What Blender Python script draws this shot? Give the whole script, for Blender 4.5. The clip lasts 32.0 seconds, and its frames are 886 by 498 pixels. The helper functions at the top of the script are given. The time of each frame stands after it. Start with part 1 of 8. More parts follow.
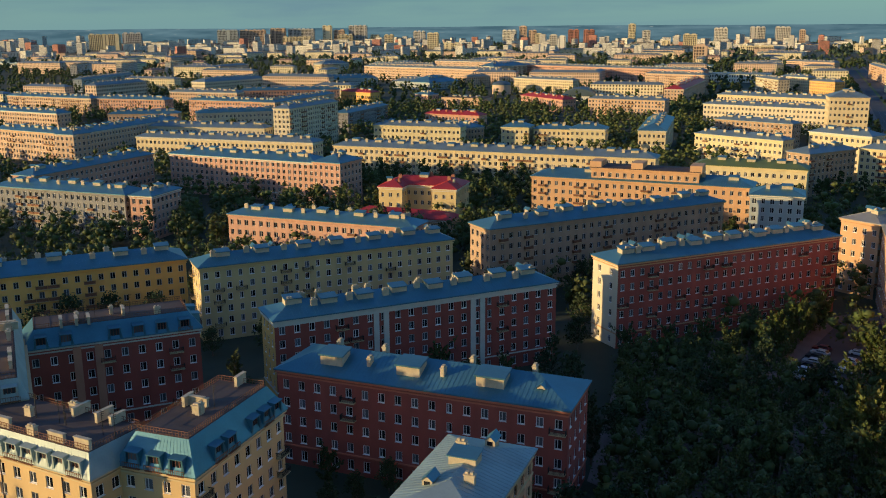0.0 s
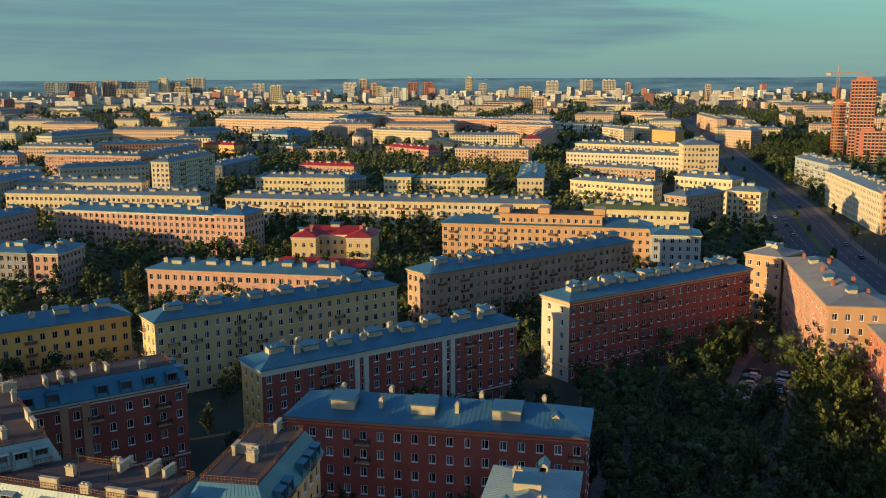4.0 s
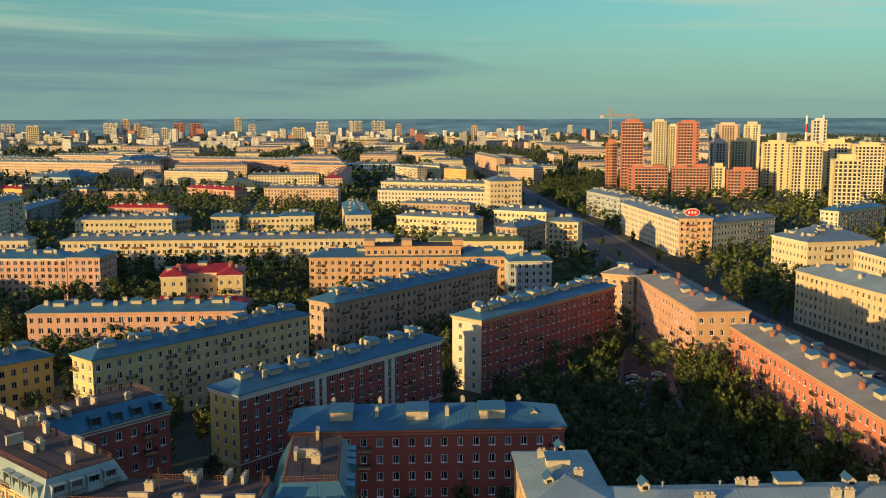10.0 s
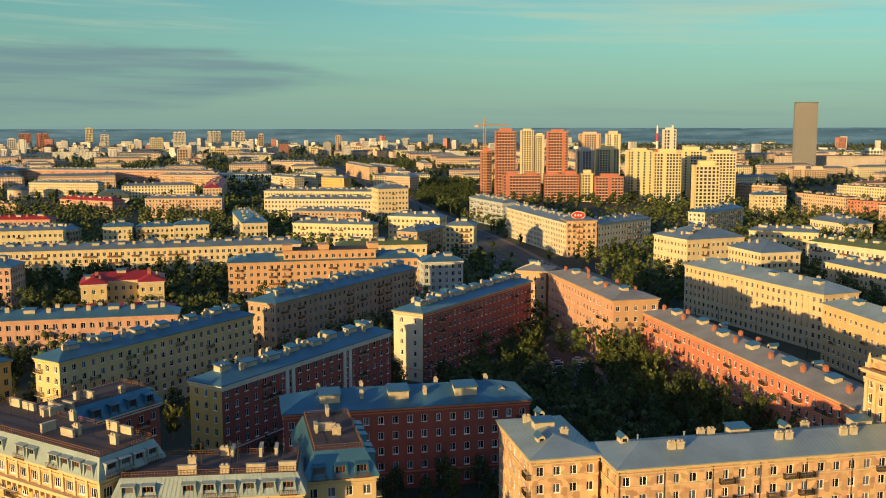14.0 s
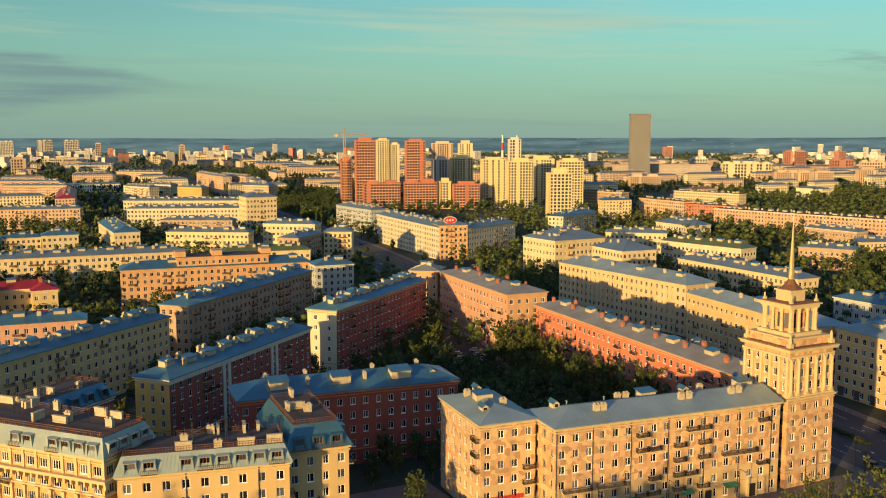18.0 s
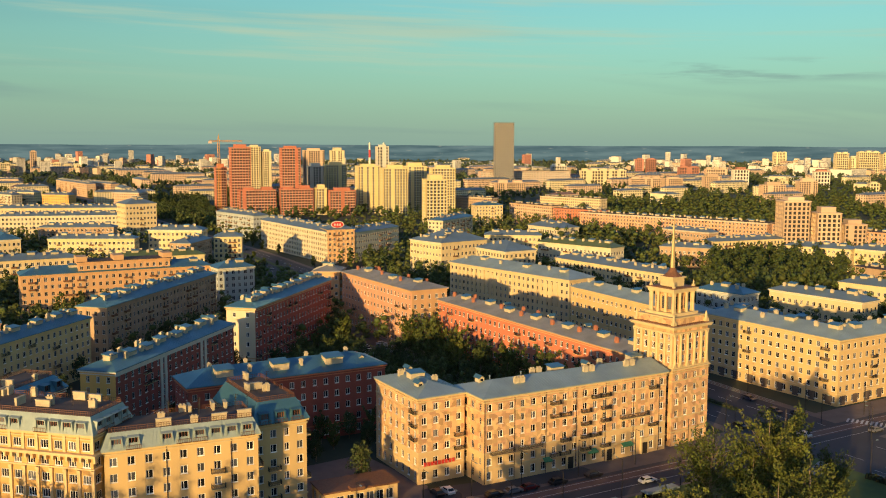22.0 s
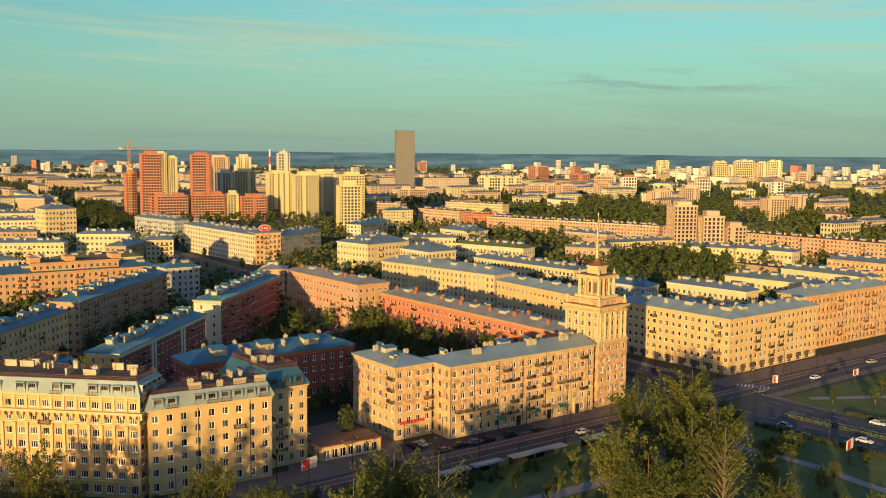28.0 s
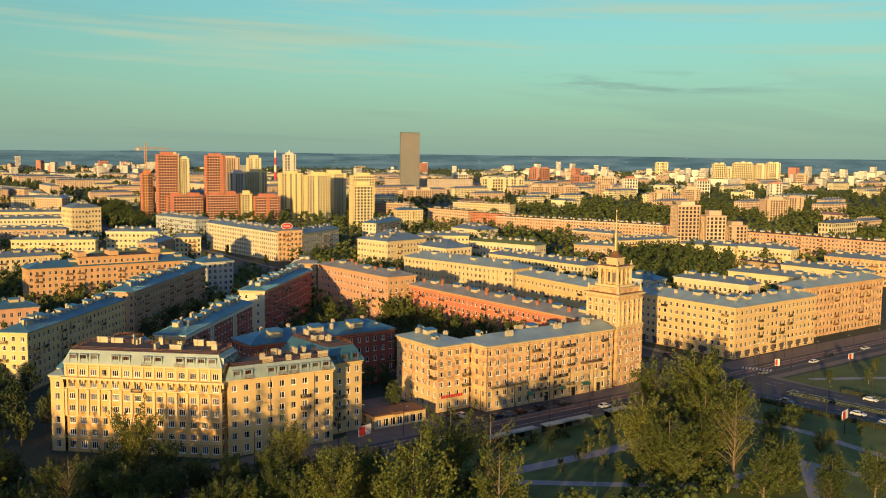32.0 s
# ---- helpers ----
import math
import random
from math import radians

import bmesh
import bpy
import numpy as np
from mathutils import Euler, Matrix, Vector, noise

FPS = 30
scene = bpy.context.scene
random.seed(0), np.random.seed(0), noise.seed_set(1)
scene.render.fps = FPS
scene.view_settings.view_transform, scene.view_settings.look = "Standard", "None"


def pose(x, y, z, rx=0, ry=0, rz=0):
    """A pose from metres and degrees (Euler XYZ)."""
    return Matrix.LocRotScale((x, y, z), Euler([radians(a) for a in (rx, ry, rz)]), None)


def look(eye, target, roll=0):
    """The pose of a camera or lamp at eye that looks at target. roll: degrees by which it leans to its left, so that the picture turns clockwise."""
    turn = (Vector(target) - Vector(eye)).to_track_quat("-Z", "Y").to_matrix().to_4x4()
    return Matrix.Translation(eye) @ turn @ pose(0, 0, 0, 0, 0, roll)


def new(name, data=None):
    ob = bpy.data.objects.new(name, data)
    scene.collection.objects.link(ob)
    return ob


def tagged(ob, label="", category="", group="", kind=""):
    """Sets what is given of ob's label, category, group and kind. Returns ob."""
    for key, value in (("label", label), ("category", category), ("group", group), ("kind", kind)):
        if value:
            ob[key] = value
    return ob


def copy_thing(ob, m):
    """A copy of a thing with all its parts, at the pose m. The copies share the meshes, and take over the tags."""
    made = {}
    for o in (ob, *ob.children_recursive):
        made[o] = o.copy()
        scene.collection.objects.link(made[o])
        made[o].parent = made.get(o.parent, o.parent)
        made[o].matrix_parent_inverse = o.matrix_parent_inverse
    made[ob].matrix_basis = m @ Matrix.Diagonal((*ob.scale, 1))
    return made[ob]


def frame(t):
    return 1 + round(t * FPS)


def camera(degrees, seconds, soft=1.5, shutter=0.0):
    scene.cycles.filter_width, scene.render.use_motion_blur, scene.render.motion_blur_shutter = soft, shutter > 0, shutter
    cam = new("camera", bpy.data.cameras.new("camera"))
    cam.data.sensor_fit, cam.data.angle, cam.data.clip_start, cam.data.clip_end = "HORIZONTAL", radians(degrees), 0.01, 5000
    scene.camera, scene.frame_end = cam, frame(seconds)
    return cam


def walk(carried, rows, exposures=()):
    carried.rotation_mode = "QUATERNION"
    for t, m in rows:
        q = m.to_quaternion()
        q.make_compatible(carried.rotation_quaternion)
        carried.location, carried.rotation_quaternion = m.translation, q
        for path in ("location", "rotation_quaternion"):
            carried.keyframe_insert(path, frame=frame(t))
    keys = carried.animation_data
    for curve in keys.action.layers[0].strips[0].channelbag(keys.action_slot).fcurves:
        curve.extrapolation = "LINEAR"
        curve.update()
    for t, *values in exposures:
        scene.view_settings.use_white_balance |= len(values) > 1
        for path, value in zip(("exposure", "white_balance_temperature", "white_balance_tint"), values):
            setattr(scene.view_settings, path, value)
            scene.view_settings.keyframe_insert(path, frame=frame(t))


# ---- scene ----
# camera and path
cam = camera(50.6, 32.0, soft=1.05)
walk(cam, [
    (0, look((52.39, -77.00, 78.47), (-3.35, 2.76, 55.40), -0.41)),
    (1, look((46.80, -82.16, 78.55), (-5.31, 0.39, 56.87), -0.43)),
    (2, look((41.28, -87.36, 78.60), (-7.24, -2.32, 58.25), -0.34)),
    (3, look((35.77, -92.61, 78.64), (-9.23, -5.37, 59.56), -0.32)),
    (5.5, look((21.78, -106.13, 78.50), (-14.27, -14.29, 62.19), -0.27)),
    (7, look((13.67, -114.29, 78.68), (-16.67, -20.20, 63.60), -0.21)),
    (8, look((8.30, -119.82, 78.79), (-18.03, -24.44, 64.37), -0.23)),
    (9, look((2.86, -125.40, 78.80), (-19.07, -28.84, 64.79), -0.22)),
    (10, look((-2.58, -131.01, 78.78), (-20.58, -33.61, 65.03), -0.13)),
    (11, look((-8.03, -136.68, 78.74), (-22.48, -38.66, 65.21), -0.13)),
    (12, look((-13.48, -142.40, 78.52), (-24.29, -43.88, 65.24), -0.16)),
    (13, look((-18.97, -148.11, 78.22), (-25.96, -49.20, 65.23), -0.21)),
    (14, look((-24.63, -153.57, 78.17), (-27.64, -54.44, 65.43), -0.16)),
    (17, look((-41.19, -169.57, 78.03), (-31.88, -70.73, 66.01), -0.08)),
    (18, look((-46.64, -175.18, 77.97), (-32.94, -76.83, 66.20), -0.05)),
    (19, look((-51.99, -180.87, 77.94), (-34.04, -83.17, 66.37), 0.01)),
    (20, look((-57.24, -186.40, 77.90), (-35.76, -89.40, 66.49), 0.02)),
    (21, look((-62.59, -191.89, 77.97), (-37.80, -95.66, 66.81), 0.13)),
    (22, look((-68.02, -197.40, 78.22), (-39.85, -102.08, 67.22), 0.19)),
    (23, look((-73.50, -202.93, 78.57), (-42.01, -108.62, 67.83), 0.27)),
    (24, look((-79.11, -208.53, 78.82), (-44.62, -115.28, 68.18), 0.21)),
    (25, look((-84.61, -214.15, 78.95), (-47.62, -121.83, 68.50), 0.31)),
    (28, look((-100.94, -230.91, 78.97), (-61.87, -139.42, 68.77), 0.52)),
    (29, look((-106.41, -236.56, 78.81), (-67.29, -145.10, 68.57), 0.37)),
    (30, look((-111.98, -242.19, 78.70), (-72.88, -150.73, 68.45), 0.37)),
    (31, look((-117.71, -247.77, 78.75), (-78.54, -156.32, 68.60), 0.47)),
    (32, look((-123.64, -253.29, 78.92), (-84.35, -161.88, 68.87), 0.64)),
], exposures=((0.0, 0.2, 5720, 8), (3.0, 0.24, 5850, 8), (9.0, 0.3, 6200, 8), (17.0, 0.33, 6800, 9), (25.0, 0.34, 7000, 9), (32.0, 0.34, 7000, 9)))

# world: low evening sun, thin high cloud
SUN_DIR = Vector((-0.65, -0.76, 0.0)).normalized()
SUN_EL = radians(7.5)
to_sun = Vector((SUN_DIR.x * math.cos(SUN_EL), SUN_DIR.y * math.cos(SUN_EL), math.sin(SUN_EL)))
world = bpy.data.worlds.new("sky")
scene.world = world
world.use_nodes = True
wn, wl = world.node_tree.nodes, world.node_tree.links
wn.clear()
w_out = wn.new("ShaderNodeOutputWorld")
w_bg = wn.new("ShaderNodeBackground")
w_sky = wn.new("ShaderNodeTexSky")
w_sky.sky_type = "NISHITA"
w_sky.sun_disc = False
w_sky.sun_elevation = SUN_EL
w_sky.sun_rotation = math.atan2(to_sun.x, to_sun.y)
w_sky.air_density, w_sky.dust_density, w_sky.ozone_density = 1.0, 0.4, 3.0
w_bg.inputs["Strength"].default_value = 0.13
# thin high cloud in long streaks, in the sky's own directions
w_tc, w_sep = wn.new("ShaderNodeTexCoord"), wn.new("ShaderNodeSeparateXYZ")
wl.new(w_tc.outputs["Generated"], w_sep.inputs[0])


def wmath(op, a, b=None, c=None):
    n = wn.new("ShaderNodeMath")
    n.operation = op
    for k, v in enumerate((a, b, c)):
        if v is None:
            continue
        if isinstance(v, (int, float)):
            n.inputs[k].default_value = v
        else:
            wl.new(v, n.inputs[k])
    return n.outputs[0]


w_z = wmath("MAXIMUM", w_sep.outputs[2], 0.0)
w_den = wmath("ADD", w_z, 0.09)
w_x, w_y = wmath("DIVIDE", w_sep.outputs[0], w_den), wmath("DIVIDE", w_sep.outputs[1], w_den)
w_map = wn.new("ShaderNodeCombineXYZ")
wl.new(wmath("MULTIPLY_ADD", w_x, 0.30, wmath("MULTIPLY", w_y, 0.06)), w_map.inputs[0])
wl.new(wmath("MULTIPLY_ADD", w_y, 0.85, wmath("MULTIPLY", w_x, -0.12)), w_map.inputs[1])


def cloud(scale, lo, hi, seed, detail=5):
    n, r = wn.new("ShaderNodeTexNoise"), wn.new("ShaderNodeMapRange")
    wl.new(w_map.outputs[0], n.inputs[0])
    n.inputs["Scale"].default_value, n.inputs["Detail"].default_value, n.inputs["Roughness"].default_value = scale, detail, 0.55
    n.inputs["Distortion"].default_value = 0.4 + seed * 0.1
    r.interpolation_type = "SMOOTHSTEP"
    r.inputs[1].default_value, r.inputs[2].default_value = lo, hi
    wl.new(n.outputs[0], r.inputs[0])
    return r.outputs[0]


def wmix(fac, a, b):
    n = wn.new("ShaderNodeMix")
    n.data_type = "RGBA"
    for k, v in ((0, fac), (6, a), (7, b)):
        if isinstance(v, tuple):
            n.inputs[k].default_value = v
        elif isinstance(v, float):
            n.inputs[k].default_value = v
        else:
            wl.new(v, n.inputs[k])
    return n.outputs[2]


w_low = wn.new("ShaderNodeMapRange")
w_low.interpolation_type = "SMOOTHSTEP"
w_low.inputs[1].default_value, w_low.inputs[2].default_value = 0.12, 0.55
wl.new(w_sep.outputs[2], w_low.inputs[0])
w_side = wmath("ADD", wmath("MULTIPLY", w_sep.outputs[0], SUN_DIR.x), wmath("MULTIPLY", w_sep.outputs[1], SUN_DIR.y))
w_away = wn.new("ShaderNodeMapRange")
w_away.interpolation_type = "SMOOTHSTEP"
w_away.inputs[1].default_value, w_away.inputs[2].default_value, w_away.inputs[3].default_value, w_away.inputs[4].default_value = 0.1, 0.8, 1.0, 0.0
wl.new(w_side, w_away.inputs[0])
w_tint = wn.new("ShaderNodeMix")
w_tint.data_type, w_tint.blend_type = "RGBA", "MULTIPLY"
w_tint.inputs[0].default_value = 1.0
wl.new(wmix(w_low.outputs[0], wmix(w_away.outputs[0], (1.75, 1.35, 0.95, 1), (0.76, 1.08, 0.87, 1)), (0.96, 1.10, 1.62, 1)), w_tint.inputs[7])
wl.new(w_sky.outputs[0], w_tint.inputs[6])
# pale haze along the horizon
w_hz = wn.new("ShaderNodeMapRange")
w_hz.interpolation_type = "SMOOTHSTEP"
w_hz.inputs[1].default_value, w_hz.inputs[2].default_value, w_hz.inputs[3].default_value, w_hz.inputs[4].default_value = -0.03, 0.17, 0.85, 0.0
wl.new(w_sep.outputs[2], w_hz.inputs[0])
w_c1 = wmix(wmath("MULTIPLY", w_hz.outputs[0], w_away.outputs[0]), w_tint.outputs[2], (1.40, 2.35, 2.35, 1))
w_c2 = wmix(wmath("MULTIPLY", cloud(0.75, 0.50, 0.66, 0, 3), 0.15), w_c1, (1.05, 1.65, 1.9, 1))
def wsmooth(v, lo, hi):
    r = wn.new("ShaderNodeMapRange")
    r.interpolation_type = "SMOOTHSTEP"
    r.inputs[1].default_value, r.inputs[2].default_value = lo, hi
    wl.new(v, r.inputs[0])
    return r.outputs[0]


# a bank of grey-blue cloud low in the west that tapers northwards, a small one in the north-east, and long pale wisps above
w_az, w_el = wmath("ARCTAN2", w_sep.outputs[0], w_sep.outputs[1]), w_sep.outputs[2]


def streaks(sx, sz, tilt, detail, seed):
    v, n = wn.new("ShaderNodeCombineXYZ"), wn.new("ShaderNodeTexNoise")
    wl.new(wmath("MULTIPLY", w_az, sx), v.inputs[0])
    wl.new(wmath("MULTIPLY_ADD", w_az, tilt, wmath("MULTIPLY", w_el, sz)), v.inputs[1])
    v.inputs[2].default_value = seed
    wl.new(v.outputs[0], n.inputs[0])
    n.inputs["Scale"].default_value, n.inputs["Detail"].default_value, n.inputs["Roughness"].default_value = 1.0, detail, 0.58
    return n.outputs[0]


w_rag = wmath("MULTIPLY", wmath("SUBTRACT", streaks(5.0, 30.0, 0.0, 6, 1.0), 0.5), 0.055)
w_top = wmath("MULTIPLY_ADD", wsmooth(w_az, -0.03, -0.42), 0.036, 0.058)
w_bot = wmath("MULTIPLY_ADD", wsmooth(w_az, -0.40, -0.03), 0.046, 0.012)
w_h = wmath("ADD", w_el, w_rag)
w_bank = wmath("MULTIPLY", wsmooth(wmath("SUBTRACT", w_top, w_h), -0.004, 0.012), wsmooth(wmath("SUBTRACT", w_h, w_bot), -0.004, 0.022))
w_bank = wmath("MULTIPLY", w_bank, wsmooth(w_az, -0.02, -0.16))
w_bank = wmath("MULTIPLY", w_bank, wmath("MULTIPLY_ADD", wsmooth(streaks(3.5, 70.0, 0.8, 6, 9.0), 0.36, 0.60), 0.45, 0.30))
w_c2 = wmix(w_bank, w_c2, (1.02, 1.62, 1.88, 1))
w_ne = wmath("MULTIPLY", wsmooth(streaks(6.0, 60.0, 1.2, 6, 4.0), 0.46, 0.62), wmath("MULTIPLY", wsmooth(w_az, 0.40, 0.55), wsmooth(w_az, 0.82, 0.66)))
w_ne = wmath("MULTIPLY", w_ne, wmath("MULTIPLY", wsmooth(w_el, 0.060, 0.070), wsmooth(w_el, 0.090, 0.080)))
w_c2 = wmix(wmath("MULTIPLY", w_ne, 0.6), w_c2, (1.25, 2.0, 2.05, 1))
w_wisp = wmath("MULTIPLY", wsmooth(streaks(2.2, 52.0, 1.6, 5, 7.0), 0.47, 0.70), wsmooth(w_el, 0.055, 0.105))
w_c3 = wmix(wmath("MULTIPLY", w_wisp, 0.6), w_c2, (3.0, 3.7, 2.75, 1))
wl.new(w_c3, w_bg.inputs[0])
wl.new(w_bg.outputs[0], w_out.inputs[0])

sun_data = bpy.data.lights.new("sun", "SUN")
sun_data.energy, sun_data.angle, sun_data.color = 5.0, radians(0.6), (1.0, 0.67, 0.28)
sun = new("sun", sun_data)
sun.matrix_world = look(to_sun * 500, (0, 0, 0))


# ---------- materials ----------
def mat(name, col, rough=0.8, metal=0.0, var=0.25, scale=0.6, fine=9.0, bump=0.02, rand=0.0, stain=0.0, spec=0.5, coords="Object", blocks=0.0):
    m = bpy.data.materials.new(name)
    m.use_nodes = True
    n, l = m.node_tree.nodes, m.node_tree.links
    b = n["Principled BSDF"]
    b.inputs["Roughness"].default_value, b.inputs["Metallic"].default_value = rough, metal
    b.inputs["Specular IOR Level"].default_value = spec
    tc = n.new("ShaderNodeTexCoord")
    big, small = n.new("ShaderNodeTexNoise"), n.new("ShaderNodeTexNoise")
    big.inputs["Scale"].default_value, small.inputs["Scale"].default_value = scale, fine
    big.inputs["Detail"].default_value, small.inputs["Detail"].default_value = 4, 3
    mp = n.new("ShaderNodeMapping")
    mp.inputs["Scale"].default_value = (1, 1, 0.35 if stain else 1)
    l.new(tc.outputs[coords], mp.inputs[0])
    l.new(mp.outputs[0], big.inputs[0])
    l.new(tc.outputs[coords], small.inputs[0])
    mix = n.new("ShaderNodeMix")
    mix.data_type = "RGBA"
    c = Vector(col)
    mix.inputs[6].default_value = (*(c * (1 - var)), 1)
    mix.inputs[7].default_value = (*[min(1, v * (1 + var * 0.7)) for v in col], 1)
    add = n.new("ShaderNodeMath")
    add.operation = "MULTIPLY_ADD"
    l.new(small.outputs[0], add.inputs[0])
    add.inputs[1].default_value = 0.45
    ramp = n.new("ShaderNodeMapRange")
    ramp.inputs[1].default_value, ramp.inputs[2].default_value = 0.33, 0.67
    l.new(big.outputs[0], ramp.inputs[0])
    scl = n.new("ShaderNodeMath")
    scl.operation = "MULTIPLY"
    scl.inputs[1].default_value = 0.6
    l.new(ramp.outputs[0], scl.inputs[0])
    l.new(scl.outputs[0], add.inputs[2])
    last = add.outputs[0]
    l.new(last, mix.inputs[0])
    out = mix.outputs[2]
    if rand:
        info, hsv = n.new("ShaderNodeObjectInfo"), n.new("ShaderNodeHueSaturation")
        mr = n.new("ShaderNodeMapRange")
        mr.inputs[3].default_value, mr.inputs[4].default_value = 1 - rand, 1 + rand
        l.new(info.outputs["Random"], mr.inputs[0])
        l.new(mr.outputs[0], hsv.inputs["Value"])
        l.new(out, hsv.inputs["Color"])
        out = hsv.outputs[0]
    if blocks:
        vo, hs2, mv, mh = n.new("ShaderNodeTexVoronoi"), n.new("ShaderNodeHueSaturation"), n.new("ShaderNodeMapRange"), n.new("ShaderNodeMapRange")
        vo.distance = "CHEBYCHEV"
        vo.inputs["Scale"].default_value, vo.inputs["Randomness"].default_value = 0.9, 0.7
        l.new(tc.outputs[coords], vo.inputs[0])
        sp = n.new("ShaderNodeSeparateColor")
        l.new(vo.outputs["Color"], sp.inputs[0])
        mv.inputs[3].default_value, mv.inputs[4].default_value = 1 - blocks, 1 + blocks
        mh.inputs[3].default_value, mh.inputs[4].default_value = 0.485, 0.51
        l.new(sp.outputs[0], mv.inputs[0])
        l.new(sp.outputs[1], mh.inputs[0])
        l.new(mv.outputs[0], hs2.inputs["Value"])
        l.new(mh.outputs[0], hs2.inputs["Hue"])
        l.new(out, hs2.inputs["Color"])
        out = hs2.outputs[0]
    l.new(out, b.inputs["Base Color"])
    if bump:
        bp = n.new("ShaderNodeBump")
        bp.inputs["Distance"].default_value = bump
        bp.inputs["Strength"].default_value = 0.6
        l.new(small.outputs[0], bp.inputs["Height"])
        l.new(bp.outputs[0], b.inputs["Normal"])
    return m


def island_mat(name, col, var, rough=0.8, hue=0.03):
    """Colour that varies piece by piece over one joined mesh."""
    m = bpy.data.materials.new(name)
    m.use_nodes = True
    n, l = m.node_tree.nodes, m.node_tree.links
    b = n["Principled BSDF"]
    b.inputs["Roughness"].default_value = rough
    g, hs = n.new("ShaderNodeNewGeometry"), n.new("ShaderNodeHueSaturation")
    mr, mh = n.new("ShaderNodeMapRange"), n.new("ShaderNodeMapRange")
    mr.inputs[3].default_value, mr.inputs[4].default_value = 1 - var, 1 + var
    mh.inputs[3].default_value, mh.inputs[4].default_value = 0.5 - hue, 0.5 + hue
    l.new(g.outputs["Random Per Island"], mr.inputs[0])
    l.new(g.outputs["Random Per Island"], mh.inputs[0])
    l.new(mr.outputs[0], hs.inputs["Value"])
    l.new(mh.outputs[0], hs.inputs["Hue"])
    hs.inputs["Color"].default_value = (*col, 1)
    l.new(hs.outputs[0], b.inputs["Base Color"])
    return m


def leaf_mat(name, col, var=0.35):
    m = island_mat(name, col, var, 0.65, 0.02)
    b = m.node_tree.nodes["Principled BSDF"]
    b.inputs["Specular IOR Level"].default_value = 0.25
    # every tree a little lighter or darker, greener or yellower than the next
    n, l = m.node_tree.nodes, m.node_tree.links
    info, hs, mv, mh = n.new("ShaderNodeObjectInfo"), n.new("ShaderNodeHueSaturation"), n.new("ShaderNodeMapRange"), n.new("ShaderNodeMapRange")
    mv.inputs[3].default_value, mv.inputs[4].default_value = 0.62, 1.2
    mh.inputs[3].default_value, mh.inputs[4].default_value = 0.525, 0.485
    for r in (mv, mh):
        l.new(info.outputs["Random"], r.inputs[0])
    l.new(mv.outputs[0], hs.inputs["Value"])
    l.new(mh.outputs[0], hs.inputs["Hue"])
    l.new(b.inputs["Base Color"].links[0].from_socket, hs.inputs["Color"])
    l.new(hs.outputs[0], b.inputs["Base Color"])
    return m


def glass_mat(name, col=(0.022, 0.024, 0.027)):
    m = bpy.data.materials.new(name)
    m.use_nodes = True
    n, l = m.node_tree.nodes, m.node_tree.links
    b = n["Principled BSDF"]
    b.inputs["Roughness"].default_value = 0.1
    b.inputs["Specular IOR Level"].default_value = 0.3
    info, hs, mr = n.new("ShaderNodeObjectInfo"), n.new("ShaderNodeHueSaturation"), n.new("ShaderNodeMapRange")
    g, ad = n.new("ShaderNodeNewGeometry"), n.new("ShaderNodeMath")
    ad.operation = "ADD"
    l.new(info.outputs["Random"], ad.inputs[0])
    l.new(g.outputs["Random Per Island"], ad.inputs[1])
    fr = n.new("ShaderNodeMath")
    fr.operation = "FRACT"
    l.new(ad.outputs[0], fr.inputs[0])
    pw = n.new("ShaderNodeMath")
    pw.operation = "POWER"
    pw.inputs[1].default_value = 3.0
    l.new(fr.outputs[0], pw.inputs[0])
    mr.inputs[3].default_value, mr.inputs[4].default_value = 0.4, 5.0
    l.new(pw.outputs[0], mr.inputs[0])
    l.new(mr.outputs[0], hs.inputs["Value"])
    hs.inputs["Color"].default_value = (*col, 1)
    l.new(hs.outputs[0], b.inputs["Base Color"])
    return m


M_BEIGE = mat("beige_stone_render", (0.61, 0.375, 0.185), 0.85, var=0.16, scale=0.25, stain=1, blocks=0.3)
M_LOWER = mat("yellowed_lower_plaster", (0.62, 0.43, 0.21), 0.85, var=0.16, scale=0.25, stain=1)
M_CREAM = mat("cream_plaster", (0.64, 0.44, 0.195), 0.85, var=0.13, scale=0.2, stain=1)
M_PALE = mat("pale_plaster", (0.64, 0.48, 0.265), 0.85, var=0.13, scale=0.2, stain=1)
M_YELLOW = mat("yellow_plaster", (0.66, 0.50, 0.225), 0.85, var=0.14, scale=0.2, stain=1)
M_OCHRE = mat("ochre_plaster", (0.80, 0.46, 0.12), 0.85, var=0.14, scale=0.2, stain=1)
M_TAN = mat("tan_brick", (0.46, 0.31, 0.19), 0.88, var=0.18, scale=0.3, stain=1)
M_RED = mat("dark_red_brick", (0.34, 0.085, 0.055), 0.88, var=0.22, scale=0.35, stain=1)
M_REDL = mat("red_orange_plaster", (0.58, 0.19, 0.10), 0.86, var=0.16, scale=0.3, stain=1)
M_PINK = mat("pink_brick", (0.56, 0.26, 0.15), 0.88, var=0.15, scale=0.3, stain=1)
M_PEACH = mat("peach_plaster", (0.58, 0.34, 0.17), 0.86, var=0.13, scale=0.2, stain=1)
M_BLUEP = mat("pale_blue_plaster", (0.42, 0.45, 0.42), 0.86, var=0.12, scale=0.2, stain=1)
M_WHITE = mat("white_trim", (0.68, 0.62, 0.50), 0.75, var=0.1, scale=0.6)
M_STONE = mat("carved_stone", (0.60, 0.46, 0.24), 0.85, var=0.15, scale=0.5)
